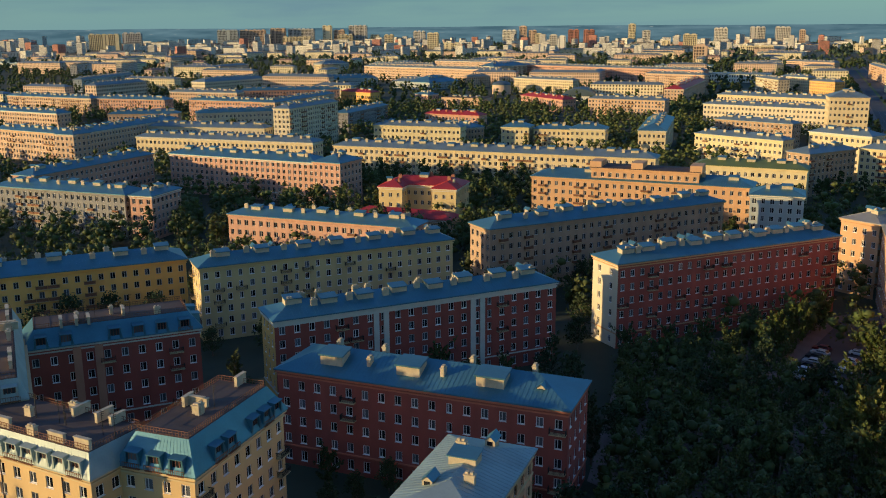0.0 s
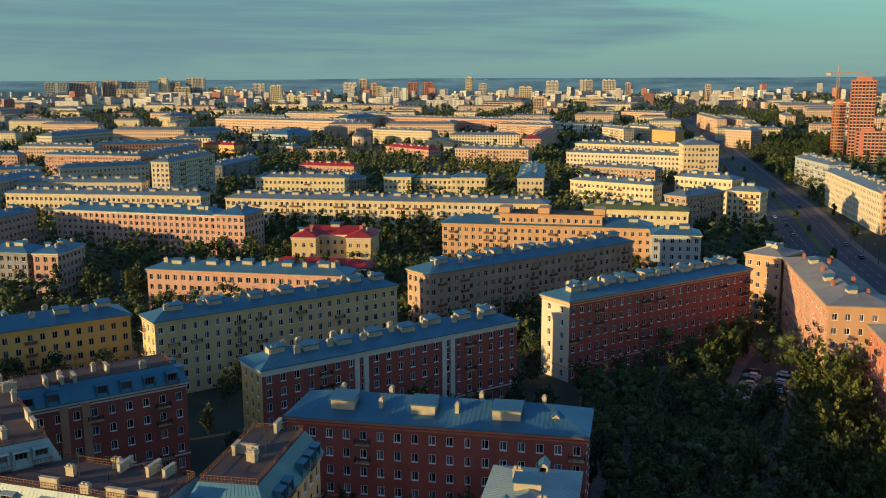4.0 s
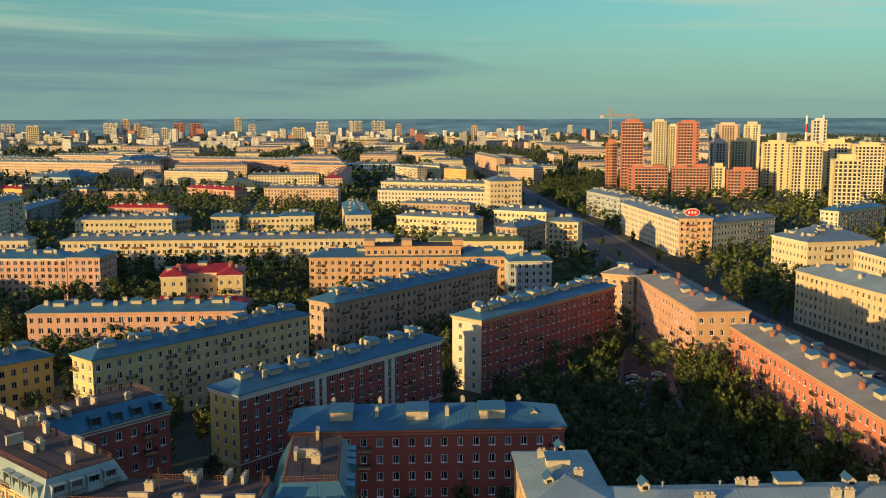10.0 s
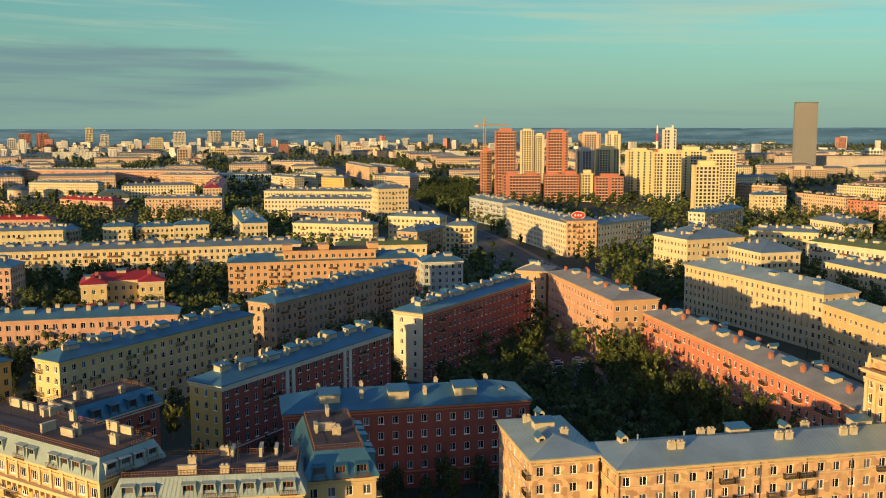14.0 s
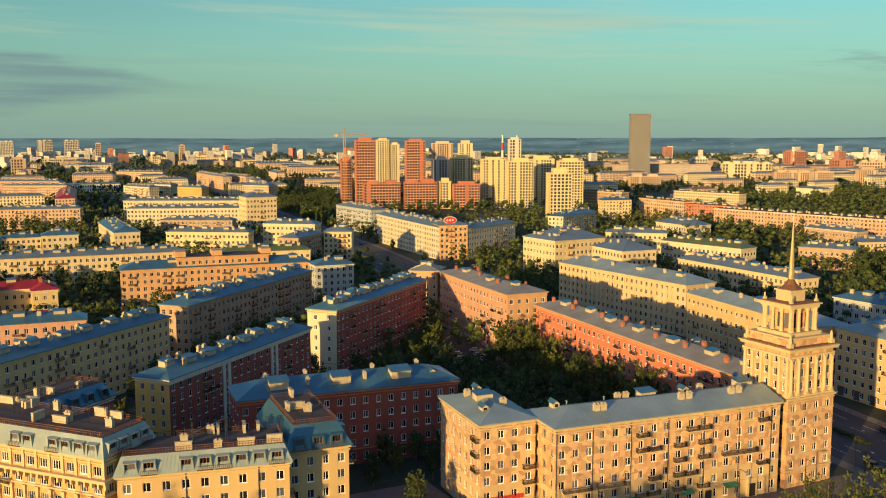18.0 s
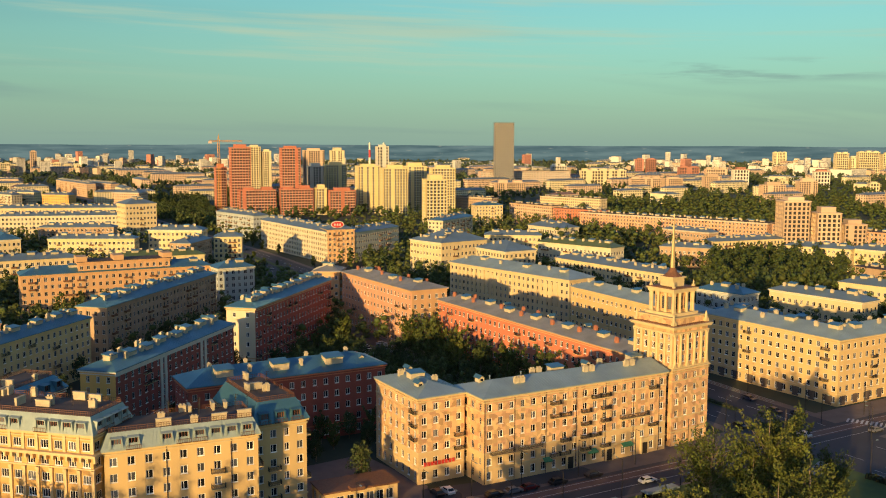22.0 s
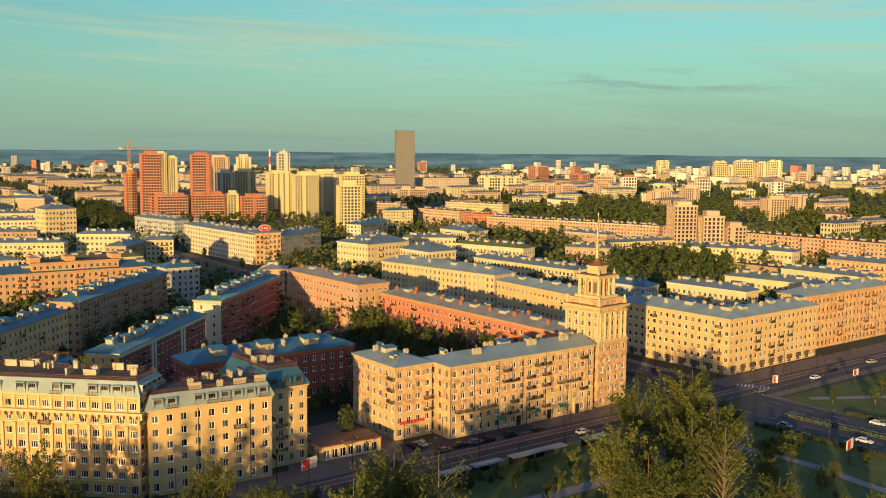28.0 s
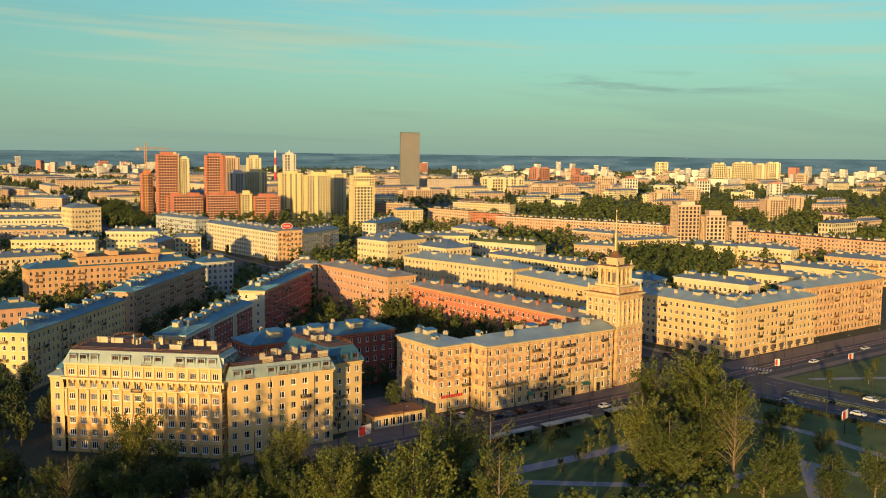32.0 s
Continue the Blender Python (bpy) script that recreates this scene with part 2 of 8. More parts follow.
M_ROOF = mat("painted_sheet_metal_roof", (0.085, 0.215, 0.27), 0.42, 0.5, var=0.25, scale=0.15, fine=3.0, bump=0.01, stain=0)
M_ROOFG = mat("galvanised_roof", (0.30, 0.38, 0.365), 0.5, 0.4, var=0.25, scale=0.15, fine=3.0, bump=0.01)
M_MANS = mat("light_zinc_mansard", (0.32, 0.385, 0.35), 0.55, 0.15, var=0.2, scale=0.3, fine=3.0, bump=0.01)
M_ROOFB = mat("weathered_brown_grey_roof", (0.27, 0.265, 0.24), 0.6, 0.25, var=0.3, scale=0.15, fine=3.0, bump=0.01)
M_ROOFR = mat("red_metal_roof", (0.42, 0.03, 0.025), 0.5, 0.2, var=0.2, scale=0.2, bump=0.01)
M_ROOFGN = mat("green_metal_roof", (0.12, 0.16, 0.05), 0.5, 0.2, var=0.2, scale=0.2, bump=0.01)
M_TARFLAT = mat("dark_flat_roofing", (0.085, 0.06, 0.05), 0.9, var=0.3, scale=0.2)
M_CHIM = mat("rendered_chimney", (0.52, 0.43, 0.28), 0.85, var=0.25, scale=1.0)
M_CHIMR = mat("brick_chimney", (0.40, 0.15, 0.08), 0.85, var=0.2, scale=1.0)
M_FRAME = mat("white_window_frame", (0.80, 0.76, 0.70), 0.6, var=0.1, scale=2.0, rand=0.3)
M_GLASS = glass_mat("window_glass", (0.028, 0.030, 0.033))
M_IRON = mat("dark_iron", (0.04, 0.035, 0.03), 0.6, 0.5, var=0.2, scale=2.0)
M_RUST = mat("rusty_iron_rail", (0.22, 0.10, 0.05), 0.7, 0.3, var=0.3, scale=2.0)
M_ASPH = mat("asphalt", (0.055, 0.052, 0.055), 0.85, var=0.25, scale=0.12, fine=6, bump=0.01)
M_PAVE = mat("paving", (0.165, 0.125, 0.105), 0.9, var=0.2, scale=0.3, fine=5, bump=0.01)
M_GRASS = mat("grass", (0.085, 0.115, 0.022), 0.95, var=0.4, scale=0.12, fine=4, bump=0.05)
M_GROUND = mat("city_ground", (0.042, 0.052, 0.026), 0.95, var=0.45, scale=0.012, fine=0.25, bump=0.0)
M_LEAF = leaf_mat("green_leaves", (0.070, 0.088, 0.021))
M_LEAF2 = leaf_mat("yellow_green_leaves", (0.096, 0.108, 0.020))
M_LEAF3 = leaf_mat("dark_leaves", (0.050, 0.070, 0.022))
# leaves of the distant woods, with haze mixed into the green
M_LEAF4 = leaf_mat("haze_paled_leaves", (0.085, 0.105, 0.045))
# grey plaster taken darker, with shade put into its colour
M_GREYP = mat("shade_grey_plaster", (0.27, 0.26, 0.24), 0.86, var=0.14, scale=0.2, stain=1)
M_BROWNF = mat("brown_window_frame", (0.20, 0.075, 0.045), 0.6, var=0.15, scale=2.0, rand=0.4)
M_BARK = mat("bark", (0.20, 0.15, 0.10), 0.95, var=0.3, scale=1.5)


# ---------- mesh helpers ----------
class Mesh:
    """Collects vertices, faces and material slots for one mesh."""

    def __init__(self):
        self.v, self.f, self.m = [], [], []

    def face(self, pts, mi=0):
        k = len(self.v)
        self.v.extend(tuple(p) for p in pts)
        self.f.append(tuple(range(k, k + len(pts))))
        self.m.append(mi)

    def box(self, o, ux, uy, uz, mi=0, bottom=False):
        o, ux, uy, uz = Vector(o), Vector(ux), Vector(uy), Vector(uz)
        k = len(self.v)
        for c in (0, 1):
            for b in ((0, 0), (1, 0), (1, 1), (0, 1)):
                self.v.append(tuple(o + ux * b[0] + uy * b[1] + uz * c))
        fs = [(0, 1, 5, 4), (1, 2, 6, 5), (2, 3, 7, 6), (3, 0, 4, 7), (4, 5, 6, 7)]
        if bottom:
            fs.append((3, 2, 1, 0))
        for q in fs:
            self.f.append(tuple(k + i for i in q))
            self.m.append(mi)

    def prism(self, c, r, z0, z1, n=10, r1=None, mi=0, cap=True):
        r1 = r if r1 is None else r1
        k = len(self.v)
        for z, rr in ((z0, r), (z1, r1)):
            for i in range(n):
                a = 2 * math.pi * i / n
                self.v.append((c[0] + rr * math.cos(a), c[1] + rr * math.sin(a), z))
        for i in range(n):
            j = (i + 1) % n
            self.f.append((k + i, k + j, k + n + j, k + n + i))
            self.m.append(mi)
        if cap:
            self.f.append(tuple(k + n + i for i in range(n)))
            self.m.append(mi)

    def data(self, name, mats):
        me = bpy.data.meshes.new(name)
        me.from_pydata(self.v, [], self.f)
        for m in mats:
            me.materials.append(m)
        if len(mats) > 1:
            me.polygons.foreach_set("material_index", self.m)
        me.update()
        return me


def part(name, mesh, mats, parent, label="", kind=""):
    data = mesh.data(name, mats if isinstance(mats, (list, tuple)) else [mats]) if isinstance(mesh, Mesh) else mesh
    ob = new(name, data)
    ob.parent = parent
    return tagged(ob, label, kind=kind)


def thing(name, label, category, at=(0, 0, 0), group="", kind=""):
    ob = new(name)
    ob.location = at
    return tagged(ob, label, category, group, kind)


def shared(name, mesh, mats):
    return mesh.data(name, mats)


# ---------- buildings ----------
def frame_of(p0, p1):
    d = Vector((p1[0] - p0[0], p1[1] - p0[1]))
    return Matrix.Translation((p0[0], p0[1], 0)) @ Matrix.Rotation(math.atan2(d.y, d.x), 4, "Z"), d.length


WINDOWS = {}


def window_meshes(w, h, style="white"):
    """One casement window, centred, facing -y, at the back of its opening: frame with sill, pane, and both in one mesh."""
    key = (round(w, 2), round(h, 2), style)
    if key not in WINDOWS:
        b, d = 0.13, 0.08
        x, z = w / 2, h / 2
        cuts = (-w / 6, w / 6) if w > 1.7 else ((-0.1 * w,) if w > 0.8 else ())
        xs, zs = [-x, -x + b], (-z, -z + b, z - b, z)
        for c in cuts:
            xs += [c - 0.05, c + 0.05]
        xs += [x - b, x]
        n = len(xs)
        fr, pa, both = Mesh(), Mesh(), Mesh()
        for m in (fr, both):
            m.v = [(px, -d, pz) for pz in zs for px in xs] + [(px, 0, pz) for pz in zs for px in xs]
            for r in range(3):
                for c in range(n - 1):
                    hole = c % 2 == 1 and r == 1
                    if hole and m is fr:
                        k = r * n + c
                        for p, q in ((k, k + 1), (k + 1, k + n + 1), (k + n + 1, k + n), (k + n, k)):
                            m.f.append((q, p, p + 4 * n, q + 4 * n))
                            m.m.append(0)
                        continue
                    m.f.append((r * n + c, r * n + c + 1, r * n + c + n + 1, r * n + c + n))
                    m.m.append(1 if hole else 0)
            m.box((-x - 0.06, -0.32, -z - 0.04), (w + 0.12, 0, 0), (0, 0.32, 0), (0, 0, 0.05), 0, True)
        pa.face(((-x + b, -0.02, -z + b), (x - b, -0.02, -z + b), (x - b, -0.02, z - b), (-x + b, -0.02, z - b)))
        fm = M_FRAME if style == "white" else M_BROWNF
        WINDOWS[key] = (fr.data("window", [fm]), pa.data("pane", [M_GLASS]), both.data("window", [fm, M_GLASS]))
    return WINDOWS[key]


def facade(wall, F, length, z0, z1, cols, rows, reveal=0.22):
    """Wall with openings in the plane x-z of F, outside towards -y. cols: (centre, width); rows: (sill, height). Gives the openings."""
    def q(x0, x1, a, b, y0=0.0, y1=0.0):
        wall.face([F @ Vector(p) for p in ((x0, y0, a), (x1, y0, a), (x1, y1, b), (x0, y1, b))])
    cols, rows = sorted(cols), sorted(rows)
    holes, z = [], z0
    for sill, h in rows:
        q(0, length, z, sill)
        x = 0
        for c, w in cols:
            q(x, c - w / 2, sill, sill + h)
            x = c + w / 2
            holes.append((c, sill + h / 2, w, h))
            a, b, r = c - w / 2, c + w / 2, reveal
            for p in (((a, 0, sill), (b, 0, sill), (b, r, sill), (a, r, sill)), ((a, r, sill + h), (b, r, sill + h), (b, 0, sill + h), (a, 0, sill + h)),
                      ((a, 0, sill + h), (a, 0, sill), (a, r, sill), (a, r, sill + h)), ((b, 0, sill), (b, 0, sill + h), (b, r, sill + h), (b, r, sill))):
                wall.face([F @ Vector(v) for v in p])
        q(x, length, sill, sill + h)
        z = sill + h
    q(0, length, z, z1)
    return holes


def put_windows(th, F, holes, mode, joined, reveal=0.22):
    for c, zc, w, h in holes:
        if mode >= 2:
            fr, pa, both = window_meshes(w, h)
            ob = new("window", fr if mode == 3 else both)
            ob.parent = th
            ob.matrix_local = F @ Matrix.Translation((c, reveal, zc))
            if mode == 3:
                p = new("pane", pa)
                p.parent = ob
        else:
            x, z, y = w / 2, h / 2, reveal - 0.01
            b = 0.1
            pts = lambda x0, x1, a, e, yy: [F @ Vector(v) for v in ((c + x0, yy, zc + a), (c + x1, yy, zc + a), (c + x1, yy, zc + e), (c + x0, yy, zc + e))]
            joined.face(pts(-x, x, -z, z, y), 0)
            for x0, x1 in ((-x + b, -0.05), (0.05, x - b)):
                joined.face(pts(x0, x1, -z + b, z - b, y - 0.02), 1)


def hip_roof(th, Wm, L, D, z, rise, rmat, ends="hh", name="roof", seams=0.8, label=""):
    """Hip roof over the eave rectangle; ends: h hipped, g gabled."""
    if D > L:
        Wm, L, D = Wm @ Matrix.Translation((L, 0, 0)) @ Matrix.Rotation(radians(90), 4, "Z"), D, L
        ends = "hh"
    r = Mesh()
    t = 0.22
    xa = D / 2 if ends[0] == "h" else 0.0
    xb = L - D / 2 if ends[1] == "h" else L
    if xb < xa:
        xa = xb = (xa + xb) / 2
    P = lambda x, y, h: Wm @ Vector((x, y, z + h))
    r.face((P(0, 0, t), P(L, 0, t), P(xb, D / 2, rise), P(xa, D / 2, rise)))
    r.face((P(L, D, t), P(0, D, t), P(xa, D / 2, rise), P(xb, D / 2, rise)))
    r.face((P(0, D, t), P(0, 0, t), P(xa, D / 2, rise)))
    r.face((P(L, 0, t), P(L, D, t), P(xb, D / 2, rise)))
    for a, b in (((0, 0), (L, 0)), ((L, 0), (L, D)), ((L, D), (0, D)), ((0, D), (0, 0))):
        r.face((P(*a, 0), P(*b, 0), P(*b, t), P(*a, t)))
    r.face((P(0, 0, 0), P(0, D, 0), P(L, D, 0), P(L, 0, 0)))
    roof = part(name, r, rmat, th, label)
    if seams:
        s = Mesh()
        w = 0.06
        k = int(L / seams)
        for i in range(1, k):
            x = L * i / k
            lim = min(1.0, x / xa if xa > 0 else 1.0, (L - x) / (L - xb) if xb < L else 1.0)
            y1 = D / 2 * lim
            h1 = t + (rise - t) * lim
            for side in (0, 1):
                Y = (lambda y: y) if side == 0 else (lambda y: D - y)
                a, b = (x - w / 2, x + w / 2) if side == 0 else (x + w / 2, x - w / 2)
                s.face((P(a, Y(0), t + 0.045), P(b, Y(0), t + 0.045), P(b, Y(y1), h1 + 0.045), P(a, Y(y1), h1 + 0.045)))
                s.face((P(a, Y(0), t), P(a, Y(0), t + 0.045), P(a, Y(y1), h1 + 0.045), P(a, Y(y1), h1)))
                s.face((P(b, Y(0), t + 0.045), P(b, Y(0), t), P(b, Y(y1), h1), P(b, Y(y1), h1 + 0.045)))
        part("seam_work", s, rmat, roof, kind="stuff")
    return roof


CLUTTER = {}


def roof_bits():
    """Shared meshes of what stands on the roofs."""
    if CLUTTER:
        return CLUTTER
    c = Mesh()
    c.box((-0.7, -0.35, -1.2), (1.4, 0, 0), (0, 0.7, 0), (0, 0, 2.3))
    c.box((-0.8, -0.45, 1.1), (1.6, 0, 0), (0, 0.9, 0), (0, 0, 0.18), bottom=True)
    c.box((-0.55, -0.25, 1.28), (0.4, 0, 0), (0, 0.5, 0), (0, 0, 0.35))
    c.box((0.1, -0.25, 1.28), (0.4, 0, 0), (0, 0.5, 0), (0, 0, 0.35))
    CLUTTER["chimney"] = c.data("chimney", [M_CHIM])
    CLUTTER["brick_chimney"] = c.data("chimney", [M_CHIMR])
    c = Mesh()
    c.box((-1.6, -0.25, -0.6), (3.2, 0, 0), (0, 0.5, 0), (0, 0, 1.7))
    c.box((-1.7, -0.32, 1.1), (3.4, 0, 0), (0, 0.64, 0), (0, 0, 0.14), bottom=True)
    CLUTTER["chimney_slab"] = c.data("chimney_slab", [M_CHIM])
    d = Mesh()  # ventilation housing with a shed roof
    d.box((-1.9, -0.2, -1.5), (3.8, 0, 0), (0, 2.4, 0), (0, 0, 2.5))
    d.face(((-2.1, -0.5, 1.0), (2.1, -0.5, 1.0), (2.1, 2.6, 1.35), (-2.1, 2.6, 1.35)), 1)
    d.face(((-2.1, -0.5, 0.85), (2.1, -0.5, 0.85), (2.1, -0.5, 1.0), (-2.1, -0.5, 1.0)), 1)
    d.face(((-2.1, -0.5, 0.85), (-2.1, 2.6, 1.2), (2.1, 2.6, 1.2), (2.1, -0.5, 0.85)), 1)
    for x in (-2.1, 2.1):
        d.face(((x, -0.5, 0.85), (x, -0.5, 1.0), (x, 2.6, 1.35), (x, 2.6, 1.2)), 1)
    CLUTTER["roof_housing"] = d.data("roof_housing", [M_CHIM, M_ROOF])
    e = Mesh()  # small dormer with a gable
    e.box((-0.7, -0.2, -0.8), (1.4, 0, 0), (0, 2.0, 0), (0, 0, 1.5))
    e.face(((-0.9, -0.4, 0.6), (0, -0.4, 1.35), (0, 2.6, 1.35), (-0.9, 2.2, 0.6)), 1)
    e.face(((0.9, -0.4, 0.6), (0.9, 2.2, 0.6), (0, 2.6, 1.35), (0, -0.4, 1.35)), 1)
    e.face(((-0.7, -0.2, 0.7), (0.7, -0.2, 0.7), (0, -0.2, 1.25)), 0)
    e.face(((-0.4, -0.23, -0.05), (0.4, -0.23, -0.05), (0.4, -0.23, 0.55), (-0.4, -0.23, 0.55)), 2)
    CLUTTER["dormer"] = e.data("dormer", [M_CHIM, M_ROOF, M_GLASS])
    p = Mesh()  # stub of a vent pipe with a cap
    p.prism((0, 0), 0.16, -0.4, 0.9, 8)
    p.prism((0, 0), 0.3, 0.9, 1.15, 8, 0.05)
    CLUTTER["vent_pipe"] = p.data("vent_pipe", [M_ROOFG])
    a = Mesh()  # aerial
    a.prism((0, 0), 0.05, -0.4, 3.6, 5)
    for i, w in enumerate((1.0, 0.8, 0.6)):
        a.box((-w / 2, -0.03, 3.4 - 0.3 * i), (w, 0, 0), (0, 0.06, 0), (0, 0, 0.06))
    CLUTTER["aerial"] = a.data("aerial", [M_IRON])
    b = Mesh()  # balcony: slab and railing
    b.box((-1.4, -1.0, 0), (2.8, 0, 0), (0, 1.0, 0), (0, 0, 0.16), bottom=True)
    CLUTTER["balcony"] = b.data("balcony", [M_STONE])
    r = Mesh()
    for i in range(15):
        r.box((-1.4 + i * 0.193, -1.0, 0.16), (0.06, 0, 0), (0, 0.05, 0), (0, 0, 0.9))
    for i in range(5):
        for x in (-1.4, 1.34):
            r.box((x, -1.0 + i * 0.2, 0.16), (0.06, 0, 0), (0, 0.05, 0), (0, 0, 0.9))
    r.box((-1.42, -1.02, 1.05), (2.84, 0, 0), (0, 0.1, 0), (0, 0, 0.07))
    r.box((-1.42, -1.0, 1.05), (0.1, 0, 0), (0, 1.0, 0), (0, 0, 0.07))
    r.box((1.32, -1.0, 1.05), (0.1, 0, 0), (0, 1.0, 0), (0, 0, 0.07))
    q = Mesh()
    q.box((-1.4, -1.0, 0.16), (2.8, 0, 0), (0, 0.06, 0), (0, 0, 0.85))
    q.box((-1.4, -1.0, 0.16), (0.06, 0, 0), (0, 1.0, 0), (0, 0, 0.85))
    q.box((1.34, -1.0, 0.16), (0.06, 0, 0), (0, 1.0, 0), (0, 0, 0.85))
    CLUTTER["balcony_front"] = q.data("balcony_front", [M_RUST])
    CLUTTER["railing"] = r.data("railing", [M_IRON])
    return CLUTTER


def put(th, kind, M, scale=(1, 1, 1), name=None):
    ob = new(name or kind, roof_bits()[kind])
    ob.parent = th
    ob.matrix_local = M @ Matrix.Diagonal((*scale, 1))
    return ob


class Gather:
    """Takes what put() would place and joins it into one part."""

    def __init__(self):
        self.mesh, self.mats = Mesh(), []

    def add(self, kind, M):
        me = roof_bits()[kind]
        off = []
        for m in me.materials:
            if m not in self.mats:
                self.mats.append(m)
            off.append(self.mats.index(m))
        k = len(self.mesh.v)
        self.mesh.v.extend(tuple(M @ v.co) for v in me.vertices)
        for p in me.polygons:
            self.mesh.f.append(tuple(k + q for q in p.vertices))
            self.mesh.m.append(off[p.material_index])


def put_balcony(th, F, x, z):
    b = put(th, "balcony", F @ Matrix.Translation((x, 0, z)))
    r = new("railing", roof_bits()["railing"])
    r.parent = b


def wing(th, Wm, L, D, z, n, wmat, rmat=None, rise=None, modes=(2, 2, 1, 2), bay=2.95, ww=1.3, wh=1.75, ends="hh", ground=3.6,
         trim=None, seams=0.8, over=0.6, roof=True, clutter=0, seed=1, balconies=0, base=None, chim="chimney", cornice=0.7, tmat=None, belt=True, jut=0.0, belts=(), lower=None):
    """One straight wing: walls with openings, cornice, belts, plinth, roof and what stands on it. modes: front, right end, back, left end."""
    rng = random.Random(seed)
    rmat = rmat or M_ROOF
    tmat = tmat or M_WHITE
    rise = rise or min(L, D) / 2 * 0.42
    wall, joined = Mesh(), Mesh()
    o = over
    sides = ((Matrix.Translation((o, o, 0)), L - 2 * o), (Matrix.Translation((L - o, o, 0)) @ Matrix.Rotation(radians(90), 4, "Z"), D - 2 * o),
             (Matrix.Translation((L - o, D - o, 0)) @ Matrix.Rotation(radians(180), 4, "Z"), L - 2 * o),
             (Matrix.Translation((o, D - o, 0)) @ Matrix.Rotation(radians(270), 4, "Z"), D - 2 * o))
    top = z - 0.02
    hst = (z - 0.9 - ground) / (n - 1)
    rows = [(1.0, wh * 1.15)] + [(ground + hst * i + 0.85, wh) for i in range(n - 1)]
    for k, (S, ln) in enumerate(sides):
        F = Wm @ S
        if modes[k] < 0:
            continue
        nb = max(1, round(ln / bay))
        step = ln / nb
        cols = [((i + 0.5) * step, ww if rng.random() < 0.85 else ww * 0.8) for i in range(nb)] if modes[k] else []
        holes = facade(wall, F, ln, 0, top, cols, rows if modes[k] else [])
        put_windows(th, F, holes, modes[k], joined)
        if balconies and k in (0, 1, 3) and modes[k] >= 2:
            for i in range(nb):
                if rng.random() < balconies:
                    for fl in range(1, n):
                        if rng.random() < 0.5:
                            put_balcony(th, F, cols[i][0], rows[fl][0] - 0.75)
    if lower:
        for k, f in enumerate(wall.f):
            wall.m[k] = 1 if sum(wall.v[q][2] for q in f) / len(f) < 7.2 else 0
    part("wall", wall, [wmat, lower] if lower else wmat, th)
    if joined.v:
        part("glazing", joined, [M_FRAME, M_GLASS], th, "white-framed windows in rows", kind="stuff")
    def ring(name, e, z0, h, m=None):
        """A band round the walls, in one piece."""
        g = Mesh()
        for d, zz in ((e, z0), (e, z0 + h), (-0.05, z0 + h), (-0.05, z0)):
            for x, y in ((o - d, o - d), (L - o + d, o - d), (L - o + d, D - o + d), (o - d, D - o + d)):
                g.v.append(tuple(Wm @ Vector((x, y, zz))))
        for k in range(4):
            for c in range(4):
                p, q = k * 4 + c, k * 4 + (c + 1) % 4
                r, s = (k + 1) % 4 * 4 + (c + 1) % 4, (k + 1) % 4 * 4 + c
                g.f.append((p, q, r, s))
                g.m.append(0)
        part(name, g, m or tmat, th)
    ring("frieze", 0.2, z - cornice - 0.35, 0.25)
    ring("cornice", 0.42, z - cornice * 0.6, cornice * 0.55)
    if belt:
        ring("belt_course", 0.14, ground + 0.1, 0.3)
    for zb in belts:
        ring("belt_course", 0.12, zb, 0.28)
    if base:
        ring("plinth", 0.1, 0.0, 0.85, base)
    if jut:
        heap = Gather()
        F = Wm @ sides[0][0]
        nb = max(1, round((L - 2 * o) / bay))
        for i in range(nb):
            if rng.random() < jut:
                for fl in range(1, n):
                    if rng.random() < 0.75:
                        M = F @ Matrix.Translation(((i + 0.5) * (L - 2 * o) / nb, 0, rows[fl][0] - 0.75))
                        heap.add("balcony", M)
                        heap.add("balcony_front", M)
        if heap.mesh.v:
            part("balcony_tier", heap.mesh, heap.mats, th, "dark-railed balcony tier", kind="stuff")
    if roof:
        hip_roof(th, Wm, L, D, z, rise, rmat, ends, seams=seams)
        if D > L:
            Wm, L, D = Wm @ Matrix.Translation((L, 0, 0)) @ Matrix.Rotation(radians(90), 4, "Z"), D, L
        sl = (rise - 0.22) / (D / 2)
        heap = Gather() if not seams else None
        def stand(kind, M, s=(1, 1, 1)):
            if heap:
                heap.add(kind, M @ Matrix.Diagonal((*s, 1)))
            else:
                put(th, kind, M, s)
        for i in range(clutter):
            x = (i + 0.5 + rng.uniform(-0.2, 0.2)) * L / clutter
            x = min(max(x, D * 0.45), L - D * 0.45)
            y = rng.uniform(0.55, 0.8) * D / 2
            stand("roof_housing" if i % 2 else chim, Wm @ Matrix.Translation((x, y, z + 0.22 + sl * y)), (0.95, 0.9, 1.25) if i % 2 else (1, 1, 1))
            if rng.random() < 0.7:
                y = D - rng.uniform(0.5, 0.9) * D / 2
                stand(chim if rng.random() < 0.7 else "dormer", Wm @ Matrix.Translation((min(max(x + rng.uniform(2, 4), D * .45), L - D * .45), y, z + 0.3 + sl * (D - y))))
        if heap and heap.mesh.v:
            part("roofscape", heap.mesh, heap.mats, th, "pale chimneys and housings on the roof", kind="stuff")
    return wall


def straight(name, label, p0, p1, depth, z, n, wmat, **kw):
    W, L = frame_of(p0, p1)
    th = thing(name, label, "building")
    th.matrix_world = W
    wing(th, Matrix.Identity(4), L, depth, z, n, wmat, **kw)
    return th


